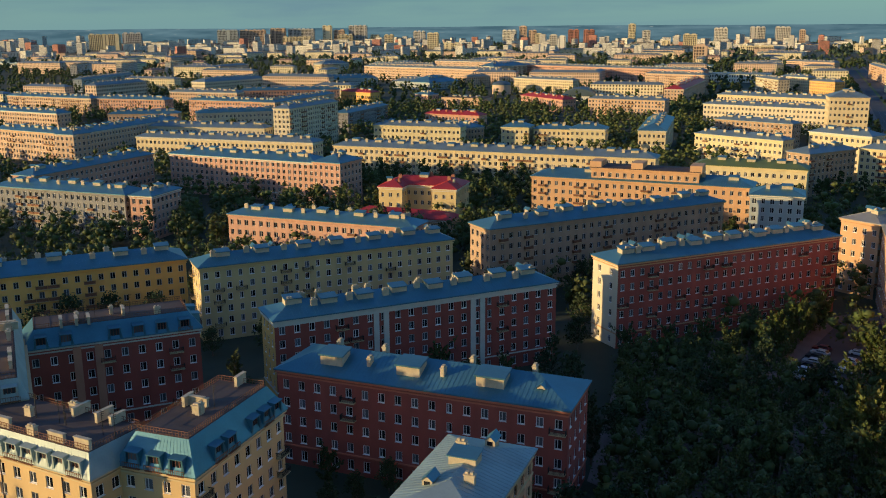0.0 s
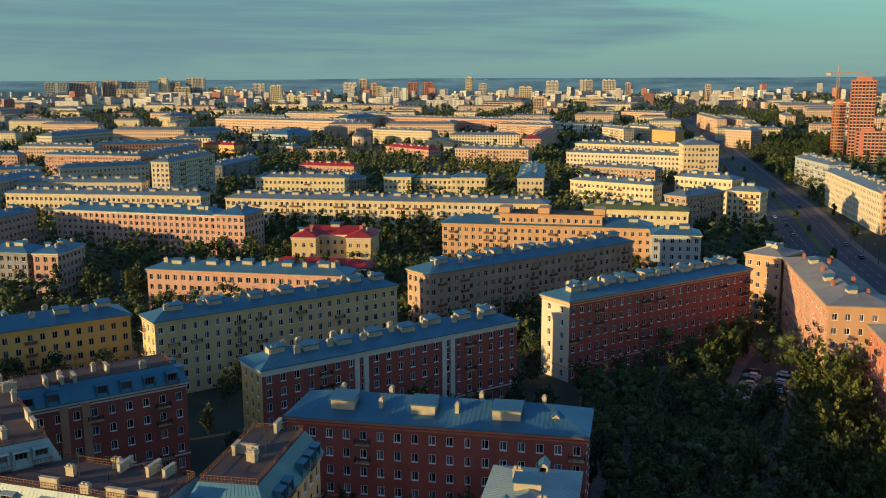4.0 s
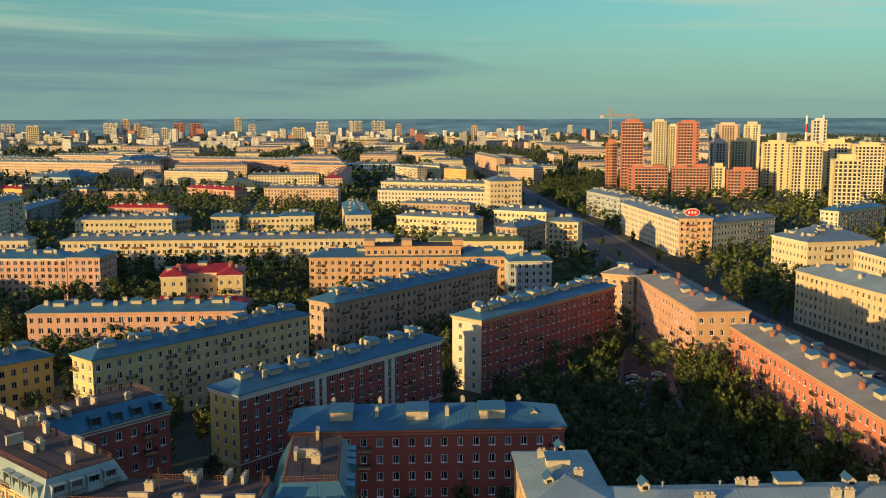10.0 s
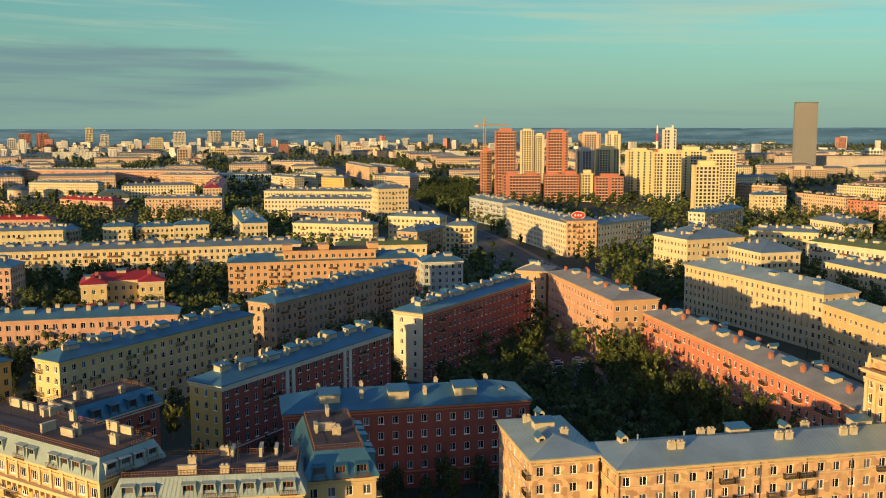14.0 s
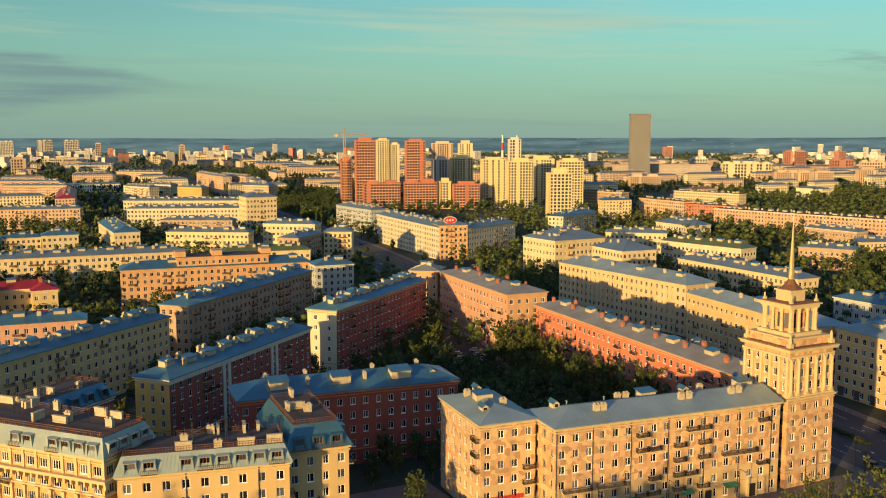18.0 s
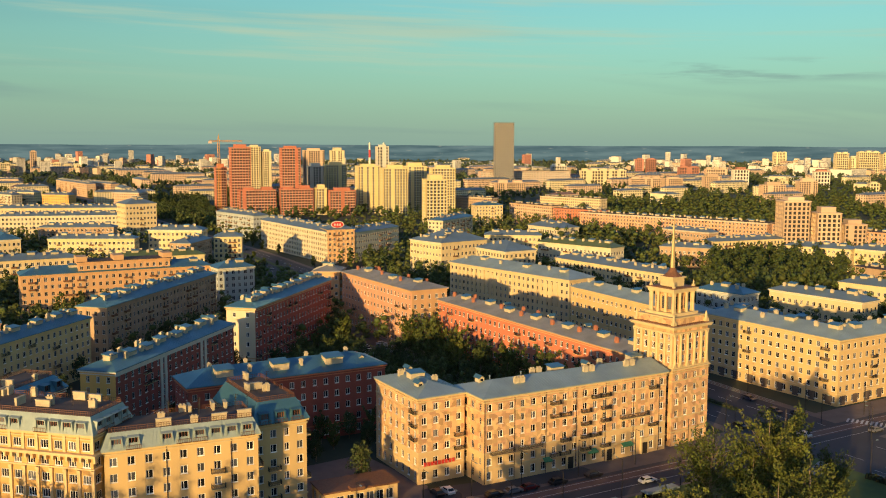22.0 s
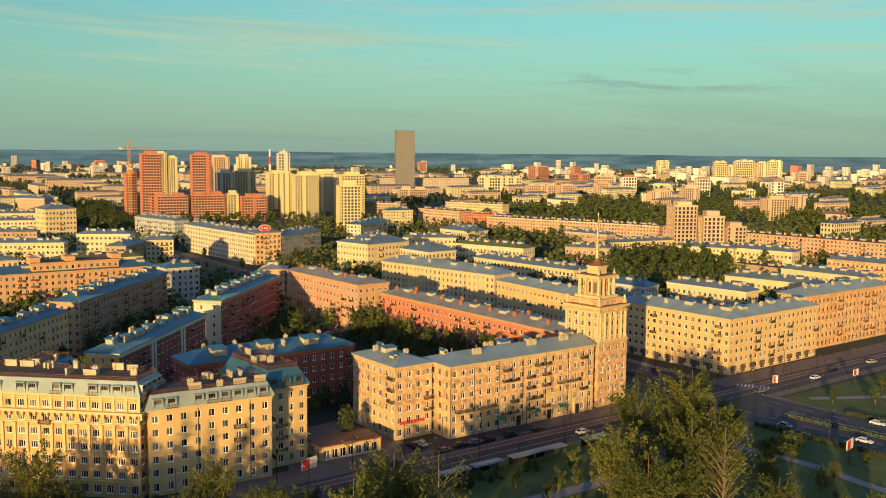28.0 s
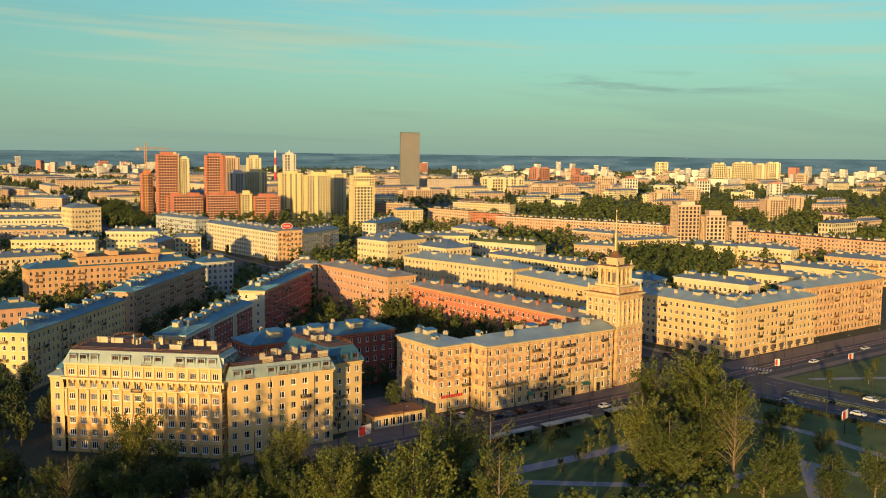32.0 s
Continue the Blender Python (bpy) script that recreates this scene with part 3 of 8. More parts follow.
def local_wing(th, p0, p1):
    W, L = frame_of(p0, p1)
    return th.matrix_basis.inverted() @ W, L


# ground
def sheet(name, pts, zz, m, label, kind="structure", cat=""):
    g = Mesh()
    g.face([(x, y, zz) for x, y in pts])
    ob = new(name, g.data(name, [m]))
    return tagged(ob, label, cat or name, kind=kind)


sheet("ground", [(-36 + 4790 * math.cos(math.pi * i / 48), -165 + 4790 * math.sin(math.pi * i / 48)) for i in range(96)], 0.0, M_GROUND, "flat city ground of earth, grass and paving")
# hazy plain and low hills far behind the city, haze painted as glowing blue
far = Mesh()
for i in range(361):
    a = 2 * math.pi * i / 360
    x, y = -36 + 4770 * math.cos(a), -165 + 4770 * math.sin(a)
    far.v += [(x, y, -5), (x, y, 78 + 5 * noise.noise((x * 0.0011, y * 0.0011, 4)) + 2 * noise.noise((x * 0.006, y * 0.006, 9)))]
for i in range(360):
    far.f.append((2 * i, 2 * i + 1, 2 * i + 3, 2 * i + 2))
    far.m.append(0)
M_FAR = bpy.data.materials.new("painted_haze_glow")
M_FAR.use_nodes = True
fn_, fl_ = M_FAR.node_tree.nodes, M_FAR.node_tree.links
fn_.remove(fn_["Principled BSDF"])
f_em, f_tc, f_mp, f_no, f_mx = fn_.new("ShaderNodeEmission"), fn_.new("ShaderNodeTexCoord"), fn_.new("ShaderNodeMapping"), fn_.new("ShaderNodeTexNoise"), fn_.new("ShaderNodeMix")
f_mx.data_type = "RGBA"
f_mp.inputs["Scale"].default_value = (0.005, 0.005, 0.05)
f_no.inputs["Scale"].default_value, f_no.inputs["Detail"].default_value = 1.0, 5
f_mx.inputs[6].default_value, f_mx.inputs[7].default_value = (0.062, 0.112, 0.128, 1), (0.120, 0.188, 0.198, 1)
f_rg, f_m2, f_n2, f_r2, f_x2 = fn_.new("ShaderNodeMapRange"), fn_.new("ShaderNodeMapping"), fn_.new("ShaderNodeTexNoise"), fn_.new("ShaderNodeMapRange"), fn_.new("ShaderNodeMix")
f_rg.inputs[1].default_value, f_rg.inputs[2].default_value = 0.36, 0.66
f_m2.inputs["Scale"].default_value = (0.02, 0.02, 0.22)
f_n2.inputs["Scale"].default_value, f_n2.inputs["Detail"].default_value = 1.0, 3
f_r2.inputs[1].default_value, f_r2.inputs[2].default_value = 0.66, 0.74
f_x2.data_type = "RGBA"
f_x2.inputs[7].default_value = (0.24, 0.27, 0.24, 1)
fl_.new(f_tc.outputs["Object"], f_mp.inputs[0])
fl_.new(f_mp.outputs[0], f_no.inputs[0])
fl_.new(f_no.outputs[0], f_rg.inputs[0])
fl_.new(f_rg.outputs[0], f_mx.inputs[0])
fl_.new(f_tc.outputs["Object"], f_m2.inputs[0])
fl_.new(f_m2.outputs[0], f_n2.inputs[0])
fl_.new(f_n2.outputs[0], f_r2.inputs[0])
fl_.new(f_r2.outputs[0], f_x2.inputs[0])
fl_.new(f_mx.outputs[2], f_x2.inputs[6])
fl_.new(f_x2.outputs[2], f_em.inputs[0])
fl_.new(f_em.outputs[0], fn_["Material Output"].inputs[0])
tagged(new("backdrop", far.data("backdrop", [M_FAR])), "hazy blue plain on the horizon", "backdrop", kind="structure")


def rail_mesh(pts, h=0.9, step=0.5):
    r = Mesh()
    for a, b in zip(pts, pts[1:]):
        a, b = Vector(a), Vector(b)
        u = (b - a).normalized()
        s = Vector((-u.y, u.x, 0)) * 0.05
        for k, hh in ((0.05, 0.05), (h * 0.5, 0.05), (h - 0.06, 0.07)):
            r.box(a + Vector((0, 0, k)) - s * 0.5, b - a, s, (0, 0, hh), bottom=True)
        n = max(1, int((b - a).length / step))
        for i in range(n + 1):
            r.box(a + (b - a) * (i / n) - s * 0.5, u * 0.05, s, (0, 0, h))
    return r


def mansard(th, Wm, L, D, z, h=3.3, inset=1.7, sides=(1, 1, 0, 1), skin=None, rail=True, bay=3.3, seed=1, stacks=6):
    """Steep sheet-metal storey with dormers under a flat roof with a railing."""
    skin = skin or M_MANS
    rng = random.Random(seed)
    P = lambda x, y, zz: Wm @ Vector((x, y, zz))
    r = Mesh()
    lo = ((0, 0), (L, 0), (L, D), (0, D))
    i = inset
    hi = ((i, i), (L - i, i), (L - i, D - i), (i, D - i))
    for k in range(4):
        a, b, c, d = lo[k], lo[(k + 1) % 4], hi[(k + 1) % 4], hi[k]
        r.face((P(*a, z), P(*b, z), P(*b, z + 0.2), P(*a, z + 0.2)))
        r.face((P(*a, z + 0.2), P(*b, z + 0.2), P(*c, z + h), P(*d, z + h)))
    r.face([P(x, y, z) for x, y in reversed(lo)])
    roof = part("mansard_roof", r, skin, th)
    sm = Mesh()
    for k in (0, 1, 3):
        a, b, c, d = (Vector((*p, 0)) for p in (lo[k], lo[(k + 1) % 4], hi[(k + 1) % 4], hi[k]))
        n = int((b - a).length / 0.7)
        out = Vector(((b - a).y, -(b - a).x, 0)).normalized() * 0.07
        for q in range(1, n):
            f = q / n
            p, t = a.lerp(b, f), d.lerp(c, f)
            u = (b - a).normalized() * 0.04
            sm.face([Wm @ v for v in (p - u + out + Vector((0, 0, z + 0.2)), p + u + out + Vector((0, 0, z + 0.2)), t + u + out + Vector((0, 0, z + h)), t - u + out + Vector((0, 0, z + h)))])
    part("seam_work", sm, skin, roof, kind="stuff")
    f = Mesh()
    f.box(P(i, i, z + h - 0.05), Wm.to_3x3() @ Vector((L - 2 * i, 0, 0)), Wm.to_3x3() @ Vector((0, D - 2 * i, 0)), (0, 0, 0.12))
    part("flat_roof", f, M_TARFLAT, th, "dark flat roofing felt")
    if rail:
        e = i + 0.25
        part("roof_railing", rail_mesh([P(e, e, z + h), P(L - e, e, z + h), P(L - e, D - e, z + h), P(e, D - e, z + h), P(e, e, z + h)]), M_RUST, th, "rusty iron roof railing")
    # dormers with splayed cheeks and a deep-set window
    w, dh = 1.75, 2.05
    dm = Mesh()
    yb = inset * (0.5 + dh) / h + 0.3
    z0, z1, z2 = 0.25, 0.25 + dh, 0.65 + dh
    a, b, c = w / 2 + 0.5, w / 2 + 0.16, w / 2
    for s in (-1, 1):
        q = [(s * a, -0.05, z0), (s * c, -0.05, z0), (s * c, -0.05, z1), (s * b, -0.05, z1)]
        dm.face(q if s < 0 else q[::-1])
        q = [(s * a, -0.05, z0), (s * b, -0.05, z1), (s * b, yb + 0.3, z1), (s * a, 0.3, z0)]
        dm.face(q if s < 0 else q[::-1])
        q = [(s * c, -0.05, z0), (s * c, 0.45, z0), (s * c, 0.45, z1), (s * c, -0.05, z1)]
        dm.face(q if s < 0 else q[::-1])
    dm.face(((-a, -0.05, 0.0), (a, -0.05, 0.0), (a, -0.05, z0), (-a, -0.05, z0)))
    dm.face(((-c, -0.05, z0), (c, -0.05, z0), (c, 0.45, z0), (-c, 0.45, z0)))
    dm.face(((-b - 0.1, -0.2, z1), (b + 0.1, -0.2, z1), (b + 0.1, -0.2, z1 + 0.12), (-b - 0.1, -0.2, z1 + 0.12)))
    dm.face(((-b - 0.1, -0.2, z1 + 0.12), (b + 0.1, -0.2, z1 + 0.12), (b + 0.1, yb + 0.7, z2), (-b - 0.1, yb + 0.7, z2)))
    dm.face(((-b - 0.1, 0.5, z1), (b + 0.1, 0.5, z1), (b + 0.1, -0.2, z1), (-b - 0.1, -0.2, z1)))
    for s in (-1, 1):
        q = [(s * (b + 0.1), -0.2, z1), (s * (b + 0.1), -0.2, z1 + 0.12), (s * (b + 0.1), yb + 0.7, z2), (s * (b + 0.1), yb + 0.4, z1)]
        dm.face(q)
    dmd = dm.data("dormer", [skin])
    rl = Mesh()
    for q in range(9):
        rl.box((-a + q * a / 4 - 0.02, -0.4, 0.1), (0.05, 0, 0), (0, 0.05, 0), (0, 0, 0.75))
    rl.box((-a, -0.42, 0.85), (2 * a, 0, 0), (0, 0.08, 0), (0, 0, 0.06))
    rl.box((-a, -0.42, 0.05), (2 * a, 0, 0), (0, 0.5, 0), (0, 0, 0.08), bottom=True)
    rld = rl.data("dormer_railing", [M_RUST])
    fr, pa, both = window_meshes(w - 0.02, dh - 0.02, "brown")
    sds = ((Matrix.Identity(4), L), (Matrix.Translation((L, 0, 0)) @ Matrix.Rotation(radians(90), 4, "Z"), D), None, (Matrix.Translation((0, D, 0)) @ Matrix.Rotation(radians(270), 4, "Z"), D))
    for k in (0, 1, 3):
        if not sides[k]:
            continue
        S, ln = sds[k]
        n = max(1, round((ln - 2.5) / bay))
        for q in range(n):
            if rng.random() < 0.12:
                continue
            x = 1.25 + (q + 0.5) * (ln - 2.5) / n
            d = new("dormer", dmd)
            d.parent = th
            d.matrix_local = Wm @ S @ Matrix.Translation((x, 0.1, z))
            wd = new("window", both)
            wd.parent = d
            wd.matrix_local = Matrix.Translation((0, 0.43, z0 + dh / 2))
            if rng.random() < 0.45:
                rb = new("dormer_railing", rld)
                rb.parent = d
    for q in range(stacks):
        x, y = rng.uniform(3, L - 3), rng.choice((i + 0.6, D / 2, D - i - 0.8, D * 0.4))
        M = Wm @ Matrix.Translation((x, y, z + h + 0.5)) @ Matrix.Rotation(radians(90 * rng.randint(0, 1)), 4, "Z")
        put(th, "chimney_slab" if q % 3 else "chimney", M, (rng.uniform(0.7, 1.1), 1.0, rng.uniform(0.7, 1.0)))
        if rng.random() < 0.5:
            put(th, "aerial", Wm @ Matrix.Translation((x + 1.5, D / 2, z + h + 0.2)))


# ---- the beige front house and its tower ----
house = straight("apartment_building", "beige rendered six-storey house with metal roof, tree shadows on its front", (0, 0), (55.0, 12.5), 14.5, 20.5, 6, M_BEIGE,
                 modes=(3, -1, 1, 1), seed=9, rmat=M_ROOFG, rise=2.4, bay=3.0, ww=1.35, wh=1.75, balconies=0.28, tmat=M_STONE, ends="hg", belts=(7.3, 17.0), lower=M_LOWER)
W2, L2 = local_wing(house, (-14.4, 4.4), (-1.2, 7.5))
wing(house, W2, L2, 23.5, 20.5, 6, M_BEIGE, rmat=M_ROOFG, modes=(3, 1, 1, 3), seed=10, rise=2.2, bay=3.1, ww=1.35, wh=1.75, balconies=0.3, tmat=M_STONE, belts=(7.3, 17.0), lower=M_LOWER)
hw = house.matrix_basis.inverted()
for x, y, k in ((5, 9, "dormer"), (12, 4.5, "chimney"), (13.6, 4.5, "chimney"), (20, 9.5, "chimney"), (22, 9.5, "chimney"), (28, 10, "roof_housing"), (33, 5, "chimney"), (35, 5, "chimney"),
                (41, 9.5, "chimney"), (46, 5, "chimney"), (48, 5, "chimney"), (8, 10, "vent_pipe"), (17, 10, "vent_pipe"), (38, 10.5, "dormer"), (52, 8, "roof_housing")):
    put(house, k, Matrix.Translation((x, y, 20.7 + 2.2 * (1 - abs(y - 7.25) / 7.25))))
for x, y, k in ((4, 6, "dormer"), (6.5, 12, "roof_housing"), (9, 8, "chimney"), (4.5, 17, "chimney"), (8, 19, "dormer")):
    put(house, k, W2 @ Matrix.Translation((x, y, 20.7 + 1.9 * (1 - abs(x - 6.8) / 6.8))))
for x in (0.8, 9, 18, 27, 36, 45, 53.5):
    pipe = Mesh()
    pipe.prism((x, 0.5), 0.09, 0.2, 20.2, 6)
    part("downpipe", pipe, M_TARFLAT, house)

tower = thing("corner_tower", "beige stone corner tower with columned lantern and thin spire", "tower")
TW, TL = frame_of((56.4, 13.5), (70.6, 18.4))
TL = 14.2
tower.matrix_world = TW
TI = Matrix.Identity(4)
wing(tower, TI, 15.0, 15.0, 20.6, 6, M_BEIGE, modes=(3, 3, 1, 1), roof=False, over=0.35, bay=3.4, ww=1.3, wh=1.7, seed=31, tmat=M_STONE, belts=(7.4, 17.2))
up = Mesh()
TOP = 31.6
for k in range(4):
    e = 0.75
    ln = 15.0 - 2 * e
    S = (Matrix.Translation((e, e, 0)), Matrix.Translation((15 - e, e, 0)) @ Matrix.Rotation(radians(90), 4, "Z"),
         Matrix.Translation((15 - e, 15 - e, 0)) @ Matrix.Rotation(radians(180), 4, "Z"), Matrix.Translation((e, 15 - e, 0)) @ Matrix.Rotation(radians(270), 4, "Z"))[k]
    cols = [(ln * (i + 0.5) / 5, 1.05) for i in range(5)]
    hs = facade(up, S, ln, 20.6, TOP, cols, [(22.0, 1.9), (25.0, 1.9), (28.0, 1.5)])
    put_windows(tower, S, hs, 2, None)
    for i in range(6):
        pil = Mesh()
        x = min(max(ln * i / 5, 0.45), ln - 0.45)
        pil.box((x - 0.5, -0.55, 20.9), (1.0, 0, 0), (0, 0.6, 0), (0, 0, 0.7))
        pil.prism((x, -0.22), 0.4, 21.6, 29.0, 10, 0.36)
        pil.box((x - 0.48, -0.5, 29.0), (0.96, 0, 0), (0, 0.5, 0), (0, 0, 0.5), bottom=True)
        pil.v = [tuple(S @ Vector(v)) for v in pil.v]
        part("half_column", pil, M_STONE, tower)
part("upper_wall", up, M_BEIGE, tower)
for nm, e, z0, h in (("belt_course", 0.45, 20.5, 0.45), ("architrave", 0.35, 29.5, 0.5), ("main_cornice", 0.75, 30.9, 0.45), ("cornice_edge", 1.0, 31.35, 0.3)):
    g = Mesh()
    g.box((0.75 - e, 0.75 - e, z0), (13.5 + 2 * e, 0, 0), (0, 13.5 + 2 * e, 0), (0, 0, h), bottom=True)
    part(nm, g, M_STONE, tower)
c0 = 7.5
for nm, r, z0, z1, m in (("cornice_roof", 7.0, 31.65, 31.9, M_RUST), ("attic_wall", 6.0, 31.9, 33.5, M_BEIGE), ("attic_coping", 6.3, 33.5, 33.8, M_STONE), ("lantern_base", 4.9, 33.8, 34.6, M_STONE), ("lantern_wall", 3.1, 34.6, 40.0, M_BEIGE),
                         ("lantern_cornice", 4.5, 39.9, 40.6, M_STONE), ("lantern_coping", 4.9, 40.6, 40.95, M_STONE), ("lantern_roof", 4.5, 40.95, 41.2, M_RUST), ("drum", 2.2, 41.2, 43.4, M_STONE), ("drum_coping", 2.55, 43.4, 43.75, M_STONE)):
    g = Mesh()
    g.box((c0 - r, c0 - r, z0), (2 * r, 0, 0), (0, 2 * r, 0), (0, 0, z1 - z0), bottom=True)
    part(nm, g, m, tower)
colm = Mesh()
colm.prism((0, 0), 0.5, 0, 0.3, 12)
colm.prism((0, 0), 0.42, 0.3, 4.9, 12, 0.36)
colm.prism((0, 0), 0.52, 4.9, 5.35, 12)
cold = colm.data("column", [M_STONE])
for k in range(4):
    for i in range(4):
        u = -3.9 + i * 2.6
        x, y = ((u, -3.9), (3.9, u), (-u, 3.9), (-3.9, -u))[k]
        ob = new("column", cold)
        ob.parent = tower
        ob.location = (c0 + x + (0.7 if i == 0 and k == 0 else 0), c0 + y, 34.6)
        if i == 0:
            ob.location = (c0 + x * (1.0 if k % 2 else 0.88), c0 + y * (0.88 if k % 2 else 1.0), 34.6)
for k in range(4):
    for i in range(3):
        g = Mesh()
        R = Matrix.Translation((c0, c0, 0)) @ Matrix.Rotation(radians(90 * k), 4, "Z")
        g.box((-2.6 + i * 2.0, -3.13, 35.3), (1.2, 0, 0), (0, 0.06, 0), (0, 0, 3.4))
        g.v = [tuple(R @ Vector(v)) for v in g.v]
        part("lantern_window", g, M_GLASS, tower, "tall dark lantern window")
cap = Mesh()
cap.prism((c0, c0), 2.6, 43.75, 44.9, 10, 1.3)
cap.prism((c0, c0), 1.3, 44.9, 46.0, 10, 0.7)
part("cap_roof", cap, M_RUST, tower, "brown metal cap")
sp = Mesh()
sp.prism((c0, c0), 0.7, 46.0, 59.6, 8, 0.1)
sp.prism((c0, c0), 0.28, 59.6, 60.6, 6, 0.05)
part("spire", sp, mat("gilded_spire", (0.62, 0.45, 0.22), 0.45, 0.6, var=0.1), tower, "pale gilded spire")
fin = Mesh()
fin.box((-0.55, -0.55, 0), (1.1, 0, 0), (0, 1.1, 0), (0, 0, 0.9))
fin.prism((0, 0), 0.45, 0.9, 2.2, 8, 0.3)
fin.prism((0, 0), 0.3, 2.2, 2.9, 8, 0.08)
find = fin.data("corner_finial", [M_STONE])
for x in (1.1, 13.9):
    for y in (1.1, 13.9):
        ob = new("corner_finial", find)
        ob.parent = tower
        ob.location = (x, y, 31.9)
for x in (c0 - 3.9, c0 + 3.9):
    for y in (c0 - 3.9, c0 + 3.9):
        ob = new("corner_finial", find)
        ob.parent = tower
        ob.matrix_local = Matrix.Translation((x, y, 41.2)) @ Matrix.Scale(0.6, 4)

M_PILAS = mat("pale_pilaster_stone", (0.67, 0.48, 0.25), 0.85, var=0.1, scale=0.5)
M_GOLD = mat("golden_plaster", (0.60, 0.36, 0.13), 0.85, var=0.16, scale=0.3, stain=1)
# ---- the cream mansard houses ----
m1 = thing("mansard_building", "cream plaster house with attic storey, grey mansard roof and flat top", "building")
MW, ML = frame_of((-119.6, 6.0), (-82.4, -15.4))
m1.matrix_world = MW
MI = Matrix.Identity(4)
wing(m1, MI, ML, 13.5, 23.8, 7, M_GOLD, modes=(3, 2, 1, 3), roof=False, bay=3.1, ww=1.75, wh=1.75, over=0.5, seed=41, tmat=M_STONE, balconies=0.1)
mansard(m1, MI, ML, 13.5, 23.8, inset=1.35, sides=(1, 1, 0, 0), bay=2.95, seed=5, stacks=12)
bl = Mesh()
for z0, e, h in ((19.6, 1.05, 0.55), (17.0, 0.35, 0.3), (9.6, 0.25, 0.25)):
    bl.box((0.5 - e, 0.5 - e, z0), (ML - 1 + 2 * e, 0, 0), (0, 12.5 + 2 * e, 0), (0, 0, h), bottom=True)
part("belt_course", bl, M_PILAS, m1)
pl = Mesh()
nb = max(1, round((ML - 1) / 3.1))
for i in range(nb + 1):
    xp = 0.5 + i * (ML - 1) / nb
    pl.box((xp - 0.3, 0.12, 9.9), (0.6, 0, 0), (0, 0.4, 0), (0, 0, 7.0))
    pl.box((xp - 0.4, 0.02, 16.3), (0.8, 0, 0), (0, 0.5, 0), (0, 0, 0.6), bottom=True)
    pl.box((xp - 0.3, 0.22, 20.2), (0.6, 0, 0), (0, 0.3, 0), (0, 0, 3.2))
    for dx in (-0.75, 0.75):
        pl.box((xp + dx - 0.2, -0.3, 18.6), (0.4, 0, 0), (0, 0.8, 0), (0, 0, 1.0), bottom=True)
part("pilaster_order", pl, M_PILAS, m1, "pale pilasters and brackets", kind="stuff")
W2, L2 = local_wing(m1, (-123.4, 8.2), (-119.7, 6.05))
wing(m1, W2, L2 + 0.4, 13.0, 20.2, 6, M_CREAM, modes=(2, -1, 1, 2), seed=42, tmat=M_STONE, rise=1.6, rmat=M_ROOFG, over=0.5)

m2 = thing("mansard_building", "cream plaster house with dormered mansard roof, dappled by tree shadow", "building")
MW, ML = frame_of((-81.2, -14.8), (-50.9, -10.9))
m2.matrix_world = MW
wing(m2, MI, ML, 12.5, 20.3, 6, M_CREAM, modes=(3, 2, 1, 1), roof=False, bay=3.1, ww=1.4, wh=1.75, over=0.6, seed=43, tmat=M_STONE, balconies=0.2, cornice=0.5)
mansard(m2, MI, ML, 12.5, 20.3, inset=1.4, sides=(1, 0, 0, 0), bay=3.0, seed=6, stacks=9)
W2, L2 = local_wing(m2, (-52.6, -6.0), (-39.9, -2.6))
wing(m2, W2, L2, 25.0, 20.3, 6, M_CREAM, modes=(3, 2, 1, 2), roof=False, bay=3.1, ww=1.4, wh=1.75, over=0.6, seed=44, tmat=M_STONE, balconies=0.15)
mansard(m2, W2, L2, 25.0, 20.3, h=4.4, inset=2.3, sides=(1, 1, 0, 0), bay=3.2, seed=7, skin=M_ROOF, stacks=6)
for x in (12.0, 24.5):
    pipe = Mesh()
    pipe.prism((x, 0.5), 0.09, 0.2, 20.0, 6)
    part("downpipe", pipe, M_TARFLAT, m2)

rm = thing("mansard_building", "dark red house with pale pilaster strips and blue-grey mansard roof", "building")
MW, ML = frame_of((-109.6, 15.2), (-92.2, 44.3))
rm.matrix_world = MW
wing(rm, MI, ML, 13.5, 19.0, 5, M_RED, modes=(2, 2, 1, 1), roof=False, bay=3.2, seed=45, balconies=0.2)
mansard(rm, MI, ML, 13.5, 19.0, h=3.4, inset=2.4, sides=(1, 1, 0, 0), bay=4.5, skin=M_ROOF, seed=8, stacks=7)
pl = Mesh()
for x in (9.0, 13.0):
    pl.box((x, 0.35, 0), (1.5, 0, 0), (0, 0.3, 0), (0, 0, 18.4))
part("pilaster_strip", pl, M_PINK, rm, "pale pink plaster strips")

# ---- red house with three roof housings ----
r1 = straight("apartment_building", "dark red brick five-storey house with blue-grey seamed metal roof", (-64.6, 36.5), (-10.9, 49.0), 14.8, 18.3, 5, M_RED, modes=(3, 3, 1, 2), rise=3.2, seed=3,
              balconies=0.12, tmat=M_REDL, bay=3.15)
for x, s in ((10.5, 1.15), (25.5, 1.15), (40.5, 1.3)):
    put(r1, "roof_housing", Matrix.Translation((x, 2.9, 19.9)), (s, 1.35, 1.7))
for x, y in ((8.5, 10.0), (17.5, 4.2), (31.5, 4.2), (18, 9.5), (35, 9.5), (46.5, 9.0)):
    put(r1, "chimney", Matrix.Translation((x, y, 18.6 + 2.9 * (1 - abs(y - 7.4) / 7.4))) @ Matrix.Rotation(radians(90), 4, "Z"))
put(r1, "dormer", Matrix.Translation((49.0, 4.0, 19.6)))

